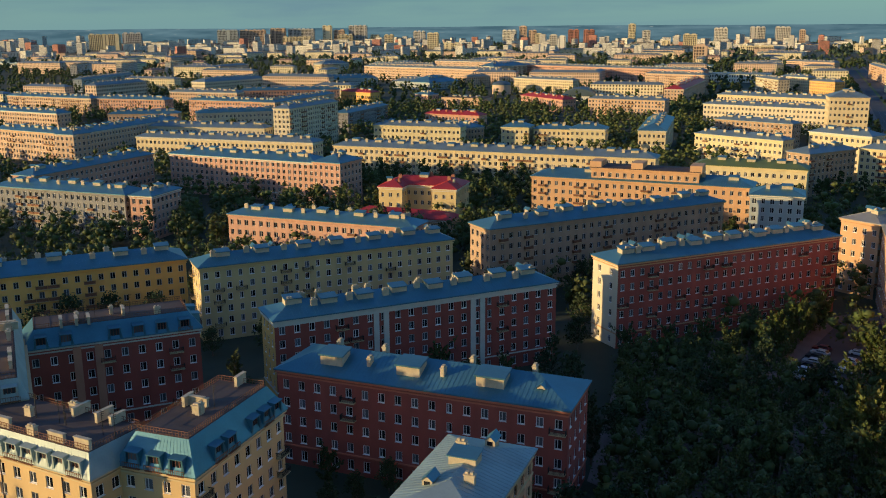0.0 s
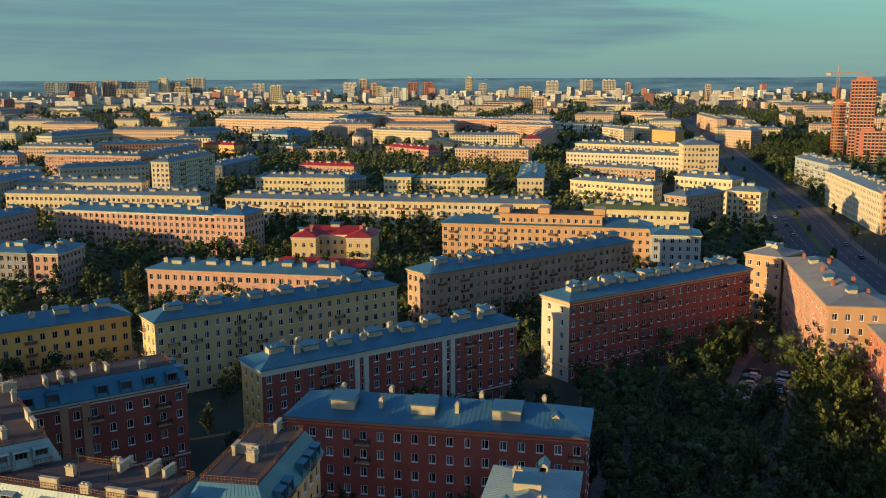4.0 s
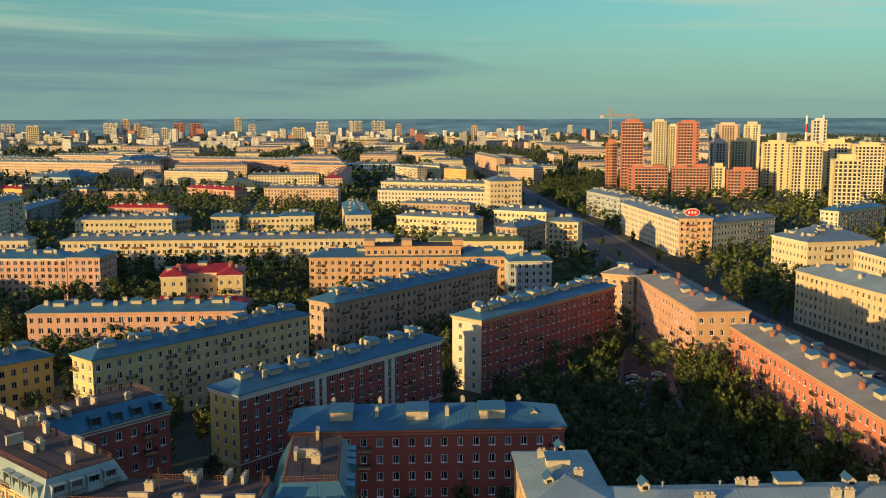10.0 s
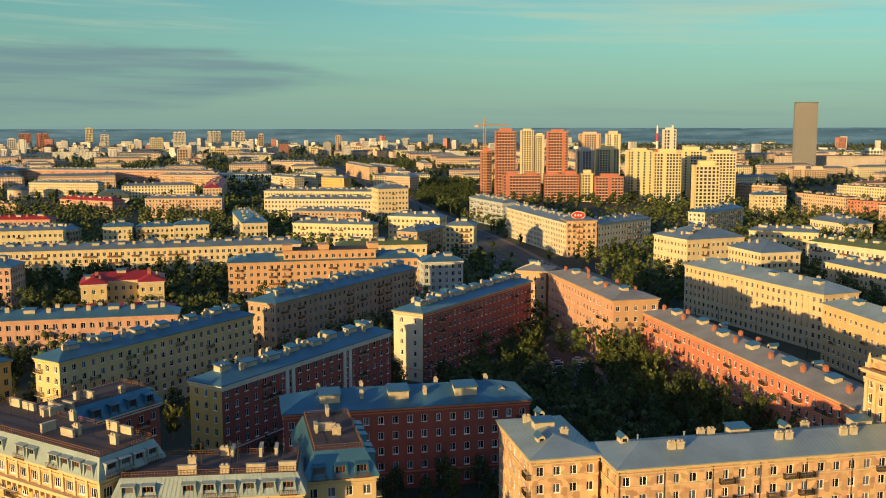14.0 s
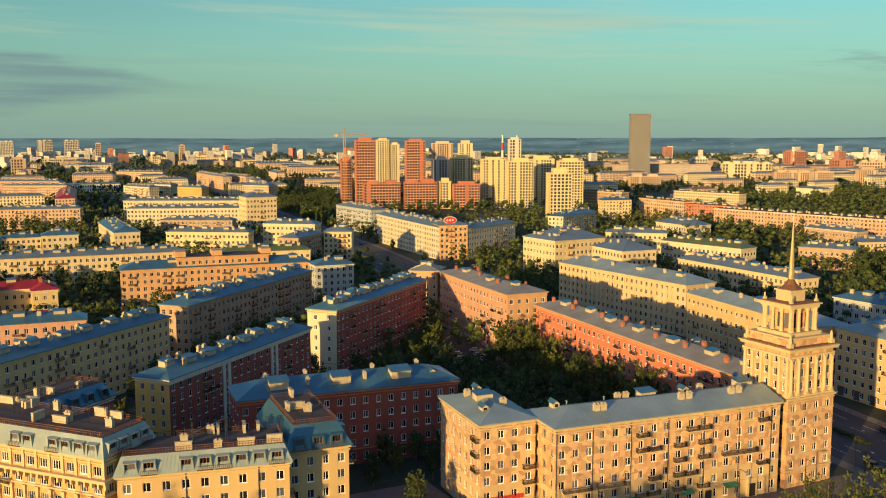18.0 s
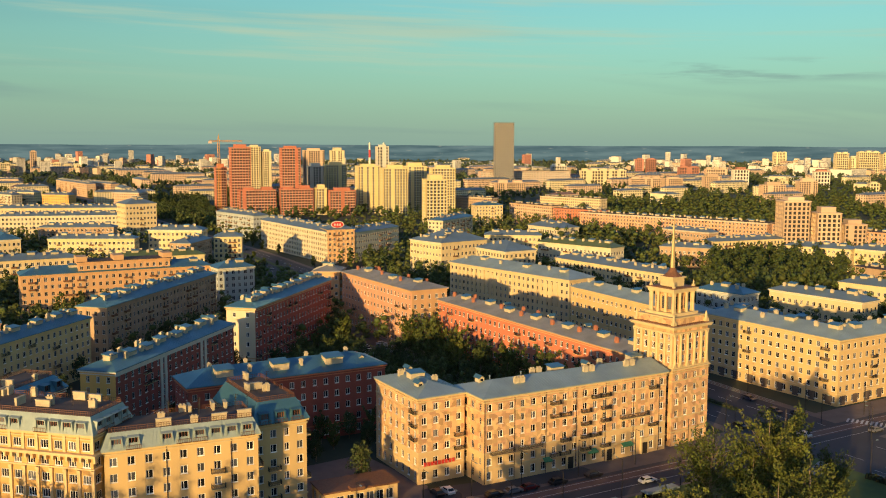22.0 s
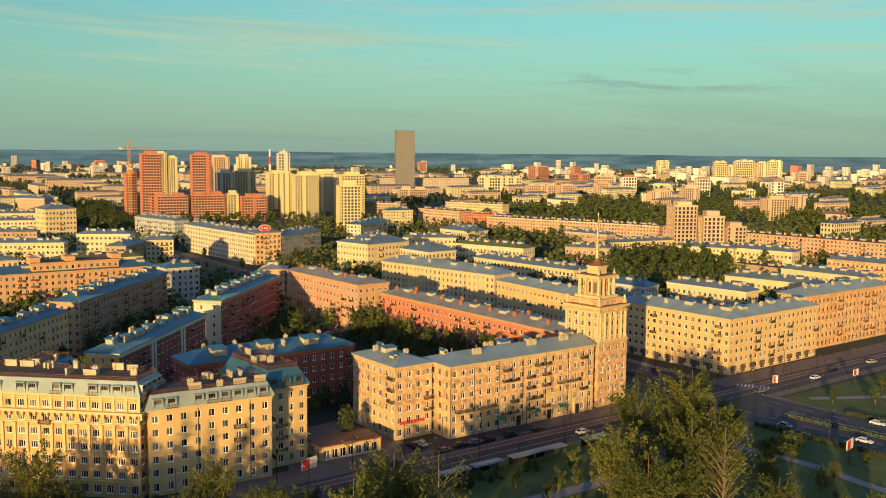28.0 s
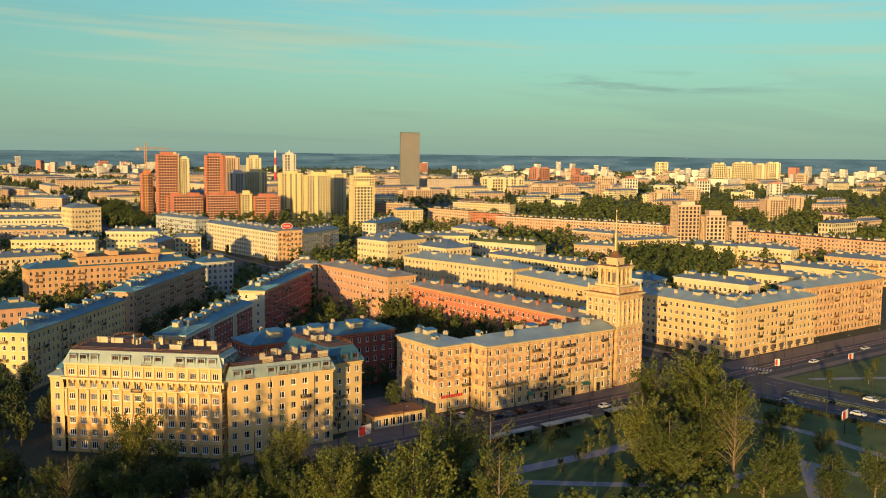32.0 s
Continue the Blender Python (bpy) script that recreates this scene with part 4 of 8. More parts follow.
# ---- red and yellow houses round the yards ----
y1 = straight("apartment_building", "red brick house with white strips and yellow end wall", (-81.7, 53.4), (-47.2, 113.5), 11.6, 19.6, 6, M_RED, modes=(2, 1, 1, -1), clutter=17, seed=4,
              balconies=0.15, bay=3.2, rise=2.6)
ew = Mesh()
hs = facade(ew, Matrix.Translation((0.6, 11.0, 0)) @ Matrix.Rotation(radians(270), 4, "Z"), 10.4, 0, 19.55, [(2.2, 1.1), (5.2, 1.1), (8.2, 1.1)], [(1.0, 1.8)] + [(4.45 + 3.0 * i, 1.7) for i in range(5)])
put_windows(y1, Matrix.Translation((0.6, 11.0, 0)) @ Matrix.Rotation(radians(270), 4, "Z"), hs, 2, None)
part("end_wall", ew, M_OCHRE, y1, "yellow plaster end wall")
ws = Mesh()
for x in (22.5, 24.8, 46.0, 48.4):
    ws.box((x, 0.32, 0), (1.2, 0, 0), (0, 0.32, 0), (0, 0, 18.6))
ws.box((0.55, 0.42, 18.3), (68, 0, 0), (0, 0.2, 0), (0, 0, 0.9))
part("white_strip", ws, M_WHITE, y1, "white plaster strips")
straight("apartment_building", "long yellow plaster house with balconies and blue-grey metal roof", (-128.8, 74.5), (-93.2, 137.5), 11.0, 19.7, 6, M_YELLOW, modes=(2, 1, 1, 2), clutter=14, seed=5,
         balconies=0.3, tmat=M_YELLOW, rise=2.5)
straight("apartment_building", "ochre yellow house with balconies beside the mansard house", (-190.0, 12.0), (-146.0, 86.0), 13.5, 17.5, 5, M_OCHRE, modes=(1, 1, 1, 1), clutter=12, seed=6, jut=0.3, tmat=M_OCHRE)
b1 = straight("apartment_building", "long red brick house with pale end wall and many roof vents", (-39.3, 128.4), (-1.5, 192.0), 12.2, 21.7, 6, M_RED, modes=(2, 1, 1, -1), clutter=21, seed=7,
              balconies=0.3, tmat=M_PEACH, rise=2.6)
ew = Mesh()
E1 = Matrix.Translation((0.6, 11.6, 0)) @ Matrix.Rotation(radians(270), 4, "Z")
hs = facade(ew, E1, 11.0, 0, 21.65, [(3.0, 1.2), (8.0, 1.2)], [(1.0, 1.8)] + [(4.45 + 3.44 * i, 1.7) for i in range(5)])
put_windows(b1, E1, hs, 2, None)
part("end_wall", ew, mat("pale_end_plaster", (0.64, 0.54, 0.36), 0.85, var=0.12, scale=0.3, stain=1), b1, "pale grey plaster end wall")
straight("apartment_building", "tan brick six-storey house with a blue-grey metal roof", (-89.1, 149.0), (-46.8, 231.0), 12.8, 20.8, 6, M_TAN, modes=(1, 1, 1, 1), clutter=16, seed=8, jut=0.25, tmat=M_TAN)

M_PINKO = mat("orange_pink_plaster", (0.58, 0.31, 0.19), 0.86, var=0.14, scale=0.25, stain=1)
# ---- the long corner house with peach end and red wing ----
cor = thing("apartment_building", "peach corner house with long red-orange wing round the tree-filled yard", "building")
CW, CL = frame_of((4.9, 209.5), (21.0, 147.2))
cor.matrix_world = CW
wing(cor, MI, CL, 16.5, 22.5, 6, M_PINKO, modes=(2, -1, 1, 1), seed=15, clutter=6, chim="brick_chimney", rmat=M_ROOFB, tmat=M_PEACH, balconies=0.2, rise=2.4)
W2, L2 = local_wing(cor, (17.6, 160.5), (21.1, 146.9))
wing(cor, W2, L2, 17.0, 22.6, 6, M_PEACH, modes=(2, 2, 1, -1), seed=50, rmat=M_ROOFB, tmat=M_PEACH, rise=2.4, balconies=0.2)
W2, L2 = local_wing(cor, (30.5, 145.5), (57.3, 36.0))
wing(cor, W2, L2, 13.5, 19.2, 5, M_REDL, modes=(2, -1, 1, -1), seed=16, clutter=14, chim="brick_chimney", rmat=M_ROOFB, tmat=M_PEACH, balconies=0.3, rise=2.4)
W2, L2 = local_wing(cor, (-7.5, 214.0), (5.0, 209.3))
wing(cor, W2, L2, 15.0, 22.4, 6, M_PEACH, modes=(2, -1, 1, 2), seed=51, rmat=M_ROOFB, tmat=M_PEACH, clutter=3, rise=2.4)

# ---- across the avenue ----
s1 = straight("apartment_building", "pale cream house with half columns, its lower storeys in shadow", (65.9, 246.0), (97.5, 170.4), 17.0, 20.5, 6, M_PALE, modes=(1, 1, 1, 1), seed=17, clutter=6, rmat=M_ROOFG, tmat=M_PALE)
hc = Mesh()
for i in range(22):
    hc.prism((7 + i * 3.2, 0.45), 0.35, 8.0, 18.5, 8)
part("colonnade", hc, M_PALE, s1, kind="stuff")
straight("apartment_building", "cream five-storey house on the avenue with grey metal roof", (91.9, 158.0), (104.5, 88.0), 14.0, 20.1, 5, M_CREAM, modes=(2, 2, 1, 1), seed=18, clutter=7, rmat=M_ROOFG, tmat=M_PILAS, balconies=0.15, belts=(16.5,))
s3 = straight("apartment_building", "cream corner house at the crossroads with shops below", (109.8, 86.0), (124.0, 33.0), 14.0, 20.5, 6, M_CREAM, modes=(2, -1, 1, 1), seed=19, clutter=6, rmat=M_ROOFG, tmat=M_PILAS, balconies=0.2, ww=1.4, belts=(17.0,))
W2, L2 = local_wing(s3, (124.0, 33.0), (180.5, 47.8))
wing(s3, W2, L2, 14.0, 20.5, 6, M_CREAM, modes=(2, 2, 1, -1), seed=20, clutter=6, rmat=M_ROOFG, tmat=M_PILAS, balconies=0.2, ww=1.4, belts=(17.0,))
straight("apartment_building", "pale pink-beige six-storey house on the side street", (181.0, 55.5), (246.0, 71.5), 14.0, 22.5, 6, M_BEIGE, modes=(1, 1, 1, 1), jut=0.2, seed=21, clutter=6, rmat=M_ROOFG, tmat=M_PEACH, balconies=0.2, ww=1.4, belts=(7.3, 18.8))

M_SHOP = mat("dark_shop_glazing", (0.13, 0.10, 0.085), 0.25, var=0.3, scale=0.4)
for th_, W_, L_ in ((s3, MI, (Vector((124.0, 33.0)) - Vector((109.8, 86.0))).length), (s3, local_wing(s3, (124.0, 33.0), (180.5, 47.8))[0], local_wing(s3, (124.0, 33.0), (180.5, 47.8))[1])):
    for k in range(int(L_ / 6)):
        g = Mesh()
        g.box((2.2 + k * 6.0, 0.52, 0.25), (2.2, 0, 0), (0, 0.1, 0), (0, 0, 2.5))
        g.box((2.0 + k * 6.0, 0.36, 2.75), (2.6, 0, 0), (0, 0.26, 0), (0, 0, 0.35), bottom=True)
        g.v = [tuple(W_ @ Vector(v)) for v in g.v]
        part("shop_front", g, M_SHOP, th_, "dark glazed shop front")
M_SIGNR = mat("red_sign_letters", (0.55, 0.05, 0.04), 0.5, var=0.1, scale=2)
M_SIGNG = mat("green_awning", (0.05, 0.22, 0.10), 0.7, var=0.2, scale=2)
W2, L2 = local_wing(house, (-14.4, 4.4), (-1.2, 7.5))
for k in range(9):
    g = Mesh()
    g.box(W2 @ Vector((2.0 + k * 0.95, 0.35, 4.2)), W2.to_3x3() @ Vector((0.6, 0, 0)), W2.to_3x3() @ Vector((0, 0.2, 0)), (0, 0, 0.9), bottom=True)
    part("sign_bar", g, M_SIGNR, house, "red sign letter bar")
for x, w in ((30.0, 3.2), (41.0, 3.4), (17.0, 2.4)):
    g = Mesh()
    g.face([(x, 0.55, 4.0), (x + w, 0.55, 4.0), (x + w, -0.7, 3.3), (x, -0.7, 3.3)][::-1])
    g.box((x, -0.7, 3.1), (w, 0, 0), (0, 0.05, 0), (0, 0, 0.22), bottom=True)
    part("awning", g, M_SIGNG, house, "green shop awning")
for x in (24.0, 36.0, 47.5):
    g = Mesh()
    g.box((x, 0.2, 0.0), (2.6, 0, 0), (0, 0.45, 0), (0, 0, 4.2))
    part("portal", g, M_STONE, house)
    g = Mesh()
    g.box((x + 0.5, 0.15, 0.1), (1.6, 0, 0), (0, 0.1, 0), (0, 0, 2.9))
    part("door", g, M_IRON, house, "dark entrance door")
lb = Mesh()
lb.box((40.5, -0.6, 10.0), (9.0, 0, 0), (0, 1.2, 0), (0, 0, 0.25), bottom=True)
part("long_balcony", lb, M_STONE, house)
part("long_railing", rail_mesh([(40.5, 0.4, 10.25), (40.5, -0.55, 10.25), (49.5, -0.55, 10.25), (49.5, 0.4, 10.25)], 1.0, 0.25), M_IRON, house)
for x in (10.0, 2.2):
    lb = Mesh()
    lb.box((x, -0.6, 6.9), (6.4, 0, 0), (0, 1.2, 0), (0, 0, 0.22), bottom=True)
    part("long_balcony", lb, M_STONE, house)
    part("long_railing", rail_mesh([(x, 0.4, 7.1), (x, -0.55, 7.1), (x + 6.4, -0.55, 7.1), (x + 6.4, 0.4, 7.1)], 1.0, 0.25), M_IRON, house)

# ---- houses further off: front line, depth, eave height, storeys, wall, roof, label ----
M_MIDROOF = mat("dull_sheet_roof", (0.17, 0.235, 0.255), 0.5, 0.35, var=0.25, scale=0.12, fine=3.0, bump=0.01)
GREY, MET = M_MIDROOF, M_ROOF
RECTS = []


def keep_clear(p0, p1, d):
    W, L = frame_of(p0, p1)
    RECTS.append((W.inverted(), L, d))


def taken(x, y, margin=3.0):
    for Wi, L, d in RECTS:
        q = Wi @ Vector((x, y, 0))
        a, b = min(0, d), max(0, d)
        if -margin < q.x < L + margin and a - margin < q.y < b + margin:
            return True
    return False


for p0, p1, d in (((-64.6, 36.5), (-10.9, 49), 14.8), ((-81.7, 53.4), (-47.2, 113.5), 11.6), ((-128.8, 74.5), (-93.2, 137.5), 11), ((-190, 12), (-146, 86), 13.5), ((-39.3, 128.4), (-1.5, 192), 12.2),
                  ((-89.1, 149), (-46.8, 231), 12.8), ((0, 0), (70.6, 17), 15), ((-14.4, 4.4), (-1.2, 7.5), 23.5), ((-123, 8), (-82.4, -15.4), 13.5), ((-81.2, -14.8), (-50.9, -10.9), 12.5),
                  ((-52.6, -6), (-39.9, -2.6), 25), ((-109.6, 15.2), (-92.2, 44.3), 13.5), ((4.9, 209.5), (21, 147.2), 16.5), ((30.5, 145.5), (57.3, 36), 13.5), ((-7.5, 214), (5, 209.3), 15),
                  ((65.9, 246), (97.5, 170.4), 17), ((91.9, 158), (104.5, 88), 14), ((109.8, 86), (124, 33), 14), ((124, 33), (180.5, 47.8), 14), ((181, 55.5), (246, 71.5), 14)):
    keep_clear(p0, p1, d)
M_FLATPINK = mat("peach_pink_brick", (0.60, 0.34, 0.20), 0.88, var=0.13, scale=0.2, stain=1)
M_FC = mat("far_cream_plaster", (0.68, 0.58, 0.35), 0.85, var=0.1, scale=0.05, fine=0.6, bump=0, rand=0.15)
M_FP = mat("far_peach_plaster", (0.60, 0.43, 0.29), 0.85, var=0.1, scale=0.05, fine=0.6, bump=0, rand=0.15)
M_FG = mat("far_grey_panels", (0.52, 0.49, 0.42), 0.85, var=0.1, scale=0.05, fine=0.6, bump=0, rand=0.18)
M_FW = mat("far_white_panels", (0.70, 0.66, 0.54), 0.85, var=0.1, scale=0.05, fine=0.6, bump=0, rand=0.15)
M_FR = mat("far_red_brick", (0.46, 0.20, 0.14), 0.85, var=0.1, scale=0.05, fine=0.6, bump=0, rand=0.2)
BLOCKS = []
# wall colours for the middle distance, paled to carry the haze before them
PALER = {M_CREAM: mat("hazed_cream_plaster", (0.68, 0.54, 0.30), 0.85, var=0.13, scale=0.2, stain=1), M_PALE: mat("hazed_pale_plaster", (0.66, 0.56, 0.37), 0.85, var=0.13, scale=0.2, stain=1),
         M_PEACH: mat("hazed_peach_plaster", (0.62, 0.42, 0.26), 0.86, var=0.13, scale=0.2, stain=1), M_PINK: mat("hazed_pink_brick", (0.58, 0.33, 0.22), 0.88, var=0.15, scale=0.3, stain=1),
         M_YELLOW: mat("hazed_yellow_plaster", (0.68, 0.56, 0.30), 0.85, var=0.14, scale=0.2, stain=1)}


def block(xa, ya, xb, yb, d, z, n, wm, rmt, lab):
    """A house of the middle distance: front line, depth, eave height, storeys, wall, roof, label."""
    i, a, b = len(BLOCKS), (xa, ya), (xb, yb)
    BLOCKS.append(lab)
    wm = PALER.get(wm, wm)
    L, flat = math.dist(a, b), rmt is M_TARFLAT
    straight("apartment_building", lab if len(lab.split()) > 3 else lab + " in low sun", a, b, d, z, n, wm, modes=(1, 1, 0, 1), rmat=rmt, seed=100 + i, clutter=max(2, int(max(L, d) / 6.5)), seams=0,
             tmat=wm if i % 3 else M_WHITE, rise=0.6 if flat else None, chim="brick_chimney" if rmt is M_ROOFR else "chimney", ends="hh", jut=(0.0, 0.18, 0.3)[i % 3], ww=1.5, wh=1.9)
    keep_clear(a, b, d)


block(-246.4, 141.9, -236.2, 145.2, 21, 17.0, 5, M_PINK, MET, "pink brick end block with a blank wall")
block(-312.4, 125.8, -247.5, 141.5, 14, 17.0, 5, M_GREYP, MET, "grey plaster house with a blue-grey roof")
block(-314.5, 146.0, -331.0, 222.0, 13, 18.0, 5, M_PINK, MET, "pink brick wing with many roof vents")
block(-320.0, 221.0, -236.0, 234.5, 15, 19.0, 6, M_PINK, MET, "long pink brick house in low sun")
block(-235.0, 231.5, -219.5, 233.5, 19, 20.0, 6, M_PINK, MET, "pink brick end pavilion with hipped roof")
block(-195.0, 144.0, -125.0, 160.5, 13, 15.0, 4, M_PINK, MET, "long orange-pink house behind the yellow one")
block(-46.0, 252.4, -27.5, 257.4, 14, 20.0, 6, M_BLUEP, MET, "pale blue-grey house with hipped roof")
block(-96.2, 333.6, -47.6, 341.9, 14, 17.0, 4, M_YELLOW, M_ROOFGN, "yellow house with an olive green roof")
block(-278.0, 294.2, -114.0, 334.9, 14, 18.0, 5, M_CREAM, GREY, "very long cream house in low sun")
block(-418.5, 276.5, -305.0, 309.0, 14, 16.0, 4, M_CREAM, GREY, "long cream house with grey roof")
block(-463.0, 320.5, -384.3, 350.0, 14, 16.0, 4, M_PALE, GREY, "pale house with many roof vents")
block(-519.6, 246.2, -443.0, 251.2, 14, 18.0, 5, M_PEACH, MET, "peach house with balconies")
block(-442.0, 251.4, -472.0, 355.0, 14, 18.0, 5, M_PEACH, MET, "peach wing with balconies")
block(-603.4, 473.7, -513.0, 488.7, 14, 18.0, 5, M_PINK, MET, "peach-pink house with grey roof")
block(-512.2, 488.7, -544.0, 600.0, 14, 18.0, 5, M_PEACH, MET, "long peach wing facing the evening sun")
block(-509.6, 401.4, -470.0, 452.0, 13, 16.0, 4, M_PALE, MET, "pale house with steep metal roof")
block(-816.3, 431.9, -704.0, 446.6, 14, 17.0, 5, M_PEACH, MET, "peach house among trees")
block(-702.5, 451.1, -629.9, 470.0, 14, 17.0, 5, M_PINK, MET, "pink house among trees")
block(-666.3, 330.4, -590.0, 337.5, 14, 17.0, 5, M_PEACH, MET, "peach house with dark roof")
block(-261.4, 436.6, -243.0, 442.0, 16, 16.0, 4, M_YELLOW, MET, "yellow gabled pavilion")
block(-243.0, 446.0, -219.0, 453.0, 13, 15.0, 4, M_CREAM, MET, "cream middle wing")
block(-218.9, 449.4, -196.8, 456.3, 16, 16.0, 4, M_YELLOW, MET, "yellow gabled pavilion")
block(-333.2, 396.1, -275.0, 412.0, 13, 17.0, 4, M_YELLOW, GREY, "cream-yellow house with grey roof")
block(-386.3, 526.0, -337.0, 530.0, 14, 12.0, 3, M_PINK, M_ROOFR, "low red-brown house")
block(-175.0, 453.1, -158.4, 458.6, 90, 17.0, 4, M_CREAM, MET, "cream house with a long metal roof")
block(-54.9, 372.1, -40.8, 404.1, 14, 20.0, 6, M_TAN, GREY, "tan side wing of the corner house in shade")
block(-40.8, 404.1, -22.7, 401.7, 16, 20.5, 6, M_YELLOW, GREY, "cream-yellow corner house at the avenue")
block(-81.2, 472.4, -45.1, 460.3, 15, 20.0, 5, M_CREAM, GREY, "cream house on the avenue")
block(-100.2, 600.2, -75.2, 608.8, 25, 30.0, 7, M_CREAM, GREY, "cream house with a heavy crowning pavilion")
block(-222.1, 730.2, -105.9, 715.8, 14, 20.0, 5, M_CREAM, GREY, "long cream house in low sun")
block(-202.3, 640.7, -105.9, 634.7, 14, 19.0, 5, M_PALE, GREY, "long pale house in low sun")
block(-144.5, 465.4, -88.6, 452.1, 13, 16.0, 4, M_YELLOW, GREY, "yellow-green house behind trees")
block(-315.9, 671.3, -247.3, 677.6, 14, 17.0, 5, M_PEACH, GREY, "peach house among trees")
block(-898.1, 1071.1, -631.4, 1041.6, 15, 20.0, 5, M_PEACH, GREY, "very long peach house")
block(-762.8, 1232.6, -384.6, 1150.3, 15, 20.0, 5, M_PINK, GREY, "very long pink house")
block(-26.9, 647.9, 0.0, 583.0, 15, 20.0, 5, M_BLUEP, GREY, "grey house on the avenue")
block(0.5, 531.0, 32.5, 415.0, 17, 21.0, 6, M_PALE, GREY, "pale stone house on the avenue")
block(33.0, 413.5, 52.5, 416.0, 18, 22.5, 6, M_BEIGE, GREY, "beige corner block with a red sign on its roof")
block(53.0, 417.0, 93.0, 458.0, 15, 20.0, 5, M_PALE, GREY, "pale house on the square")
block(74.0, 357.0, 86.3, 328.4, 15, 21.0, 5, M_CREAM, GREY, "cream house with plain side wall")
block(86.3, 328.4, 120.4, 342.5, 30, 21.0, 5, M_CREAM, GREY, "cream house on the square")
block(144.2, 420.4, 182.0, 405.6, 14, 16.0, 4, M_CREAM, GREY, "pale yellow house among trees")
block(112.9, 292.4, 134.8, 298.7, 30, 19.0, 5, M_CREAM, GREY, "cream house behind the avenue")
block(142.8, 292.8, 167.5, 213.2, 14, 15.0, 4, M_CREAM, GREY, "cream house with arched grey roof")
block(155.8, 351.1, 183.2, 302.1, 15, 18.0, 4, M_PALE, M_ROOFGN, "pale house with green roof")
block(288.0, 575.0, 378.4, 425.3, 15, 19.0, 6, M_FLATPINK, M_TARFLAT, "very long pink brick house with flat roof")
block(378.4, 421.3, 438.1, 240.4, 15, 19.0, 6, M_FLATPINK, M_TARFLAT, "very long pink brick house with flat roof")
block(286.7, 355.3, 346.7, 360.8, 14, 14.0, 4, M_CREAM, GREY, "cream house in front of the pink one")
block(347.9, 298.6, 365.3, 257.2, 14, 14.0, 3, M_CREAM, GREY, "cream house with a bow-ended roof")
block(309.5, 248.7, 318.2, 203.7, 14, 10.0, 2, M_TAN, M_TARFLAT, "low brown hall")
block(343.7, 206.7, 362.4, 150.0, 14, 16.0, 4, M_BEIGE, GREY, "beige house with grey roof")
block(192.4, 164.2, 207.2, 120.6, 13, 14.0, 3, M_CREAM, GREY, "cream three-storey house with grey roof")
block(238.9, 175.2, 258.7, 127.2, 13, 14.0, 3, M_CREAM, GREY, "cream three-storey house with grey roof")
block(292.1, 190.3, 307.6, 138.6, 13, 14.0, 3, M_CREAM, GREY, "cream three-storey house with grey roof")
block(157.8, 168.9, 167.1, 145.5, 13, 15.0, 4, M_BLUEP, MET, "pale blue house behind the tower")
block(136.0, 120.0, 146.0, 78.0, 12, 15.0, 4, M_CREAM, MET, "cream yard house with blue-grey roof")
# beyond them, up to the cross streets
block(-365.2, 353.6, -379.7, 417.0, 13, 29, 9, M_PALE, GREY, "pale cream nine-storey block with loggias")
block(-706.6, 537.3, -630.7, 556.9, 14, 18, 5, M_PEACH, GREY, "long peach house behind trees")
block(-653.3, 581.4, -577.7, 646.0, 15, 18, 5, M_PINK, MET, "long pink house with a blue-grey roof")
block(-1023.0, 657.2, -1098.2, 794.6, 13, 16, 5, M_BLUEP, GREY, "long pale grey panel house")
block(-831.5, 693.0, -836.6, 799.0, 24, 16, 4, M_PALE, GREY, "pale house with a lit end wall")
block(-873.0, 854.4, -813.9, 880.9, 14, 14, 4, M_CREAM, GREY, "cream house half hidden by trees")
block(-998.6, 1066.0, -978.4, 1062.2, 40, 20, 6, M_CREAM, M_TARFLAT, "small cream block with flat roof")
block(-1124.7, 1230.2, -1115.8, 1290.8, 30, 14, 3, M_BLUEP, GREY, "grey industrial hall with ribbon windows")
block(-562.7, 361.6, -520.4, 394.0, 13, 16, 4, M_PEACH, MET, "peach house between blue-grey roofs")
block(-1349.2, 873.1, -1391.4, 932.3, 12, 22, 7, M_FG, M_TARFLAT, "grey panel house with a lit narrow end")
block(-1315.4, 936.1, -1332.5, 981.8, 12, 22, 7, M_FG, M_TARFLAT, "grey panel house with a lit narrow end")
block(-1273.2, 1004.6, -1293.4, 1052.0, 12, 22, 7, M_FG, M_TARFLAT, "grey panel house with a lit narrow end")
block(-988.6, 1200.0, -857.9, 1199.8, 14, 18, 5, M_PEACH, GREY, "long peach house on the cross street")
block(-962.8, 1352.3, -828.3, 1343.8, 14, 18, 5, M_PEACH, GREY, "long peach house on the cross street")
block(-869.8, 1417.4, -760.8, 1369.3, 14, 18, 5, M_CREAM, GREY, "cream house on the cross street")
block(-702.6, 1138.9, -687.0, 1213.1, 30, 20, 6, M_PALE, MET, "pale corner house with hipped roof")
block(-541.8, 925.8, -453.3, 911.7, 14, 17, 5, M_CREAM, GREY, "cream house with pale chimneys")
block(-422.0, 737.5, -357.1, 703.5, 16, 12, 3, M_PINK, M_ROOFR, "low pink house with brown-red roof")
block(-491.6, 699.3, -445.3, 705.5, 22, 10, 2, M_PEACH, M_TARFLAT, "low peach hall with flat roof")
block(-310.6, 436.7, -278.8, 429.2, 13, 15, 4, M_TAN, MET, "tan house behind the long cream one")
block(-409.9, 462.1, -431.2, 538.3, 13, 16, 5, M_GREYP, MET, "grey house with a blue-grey roof")
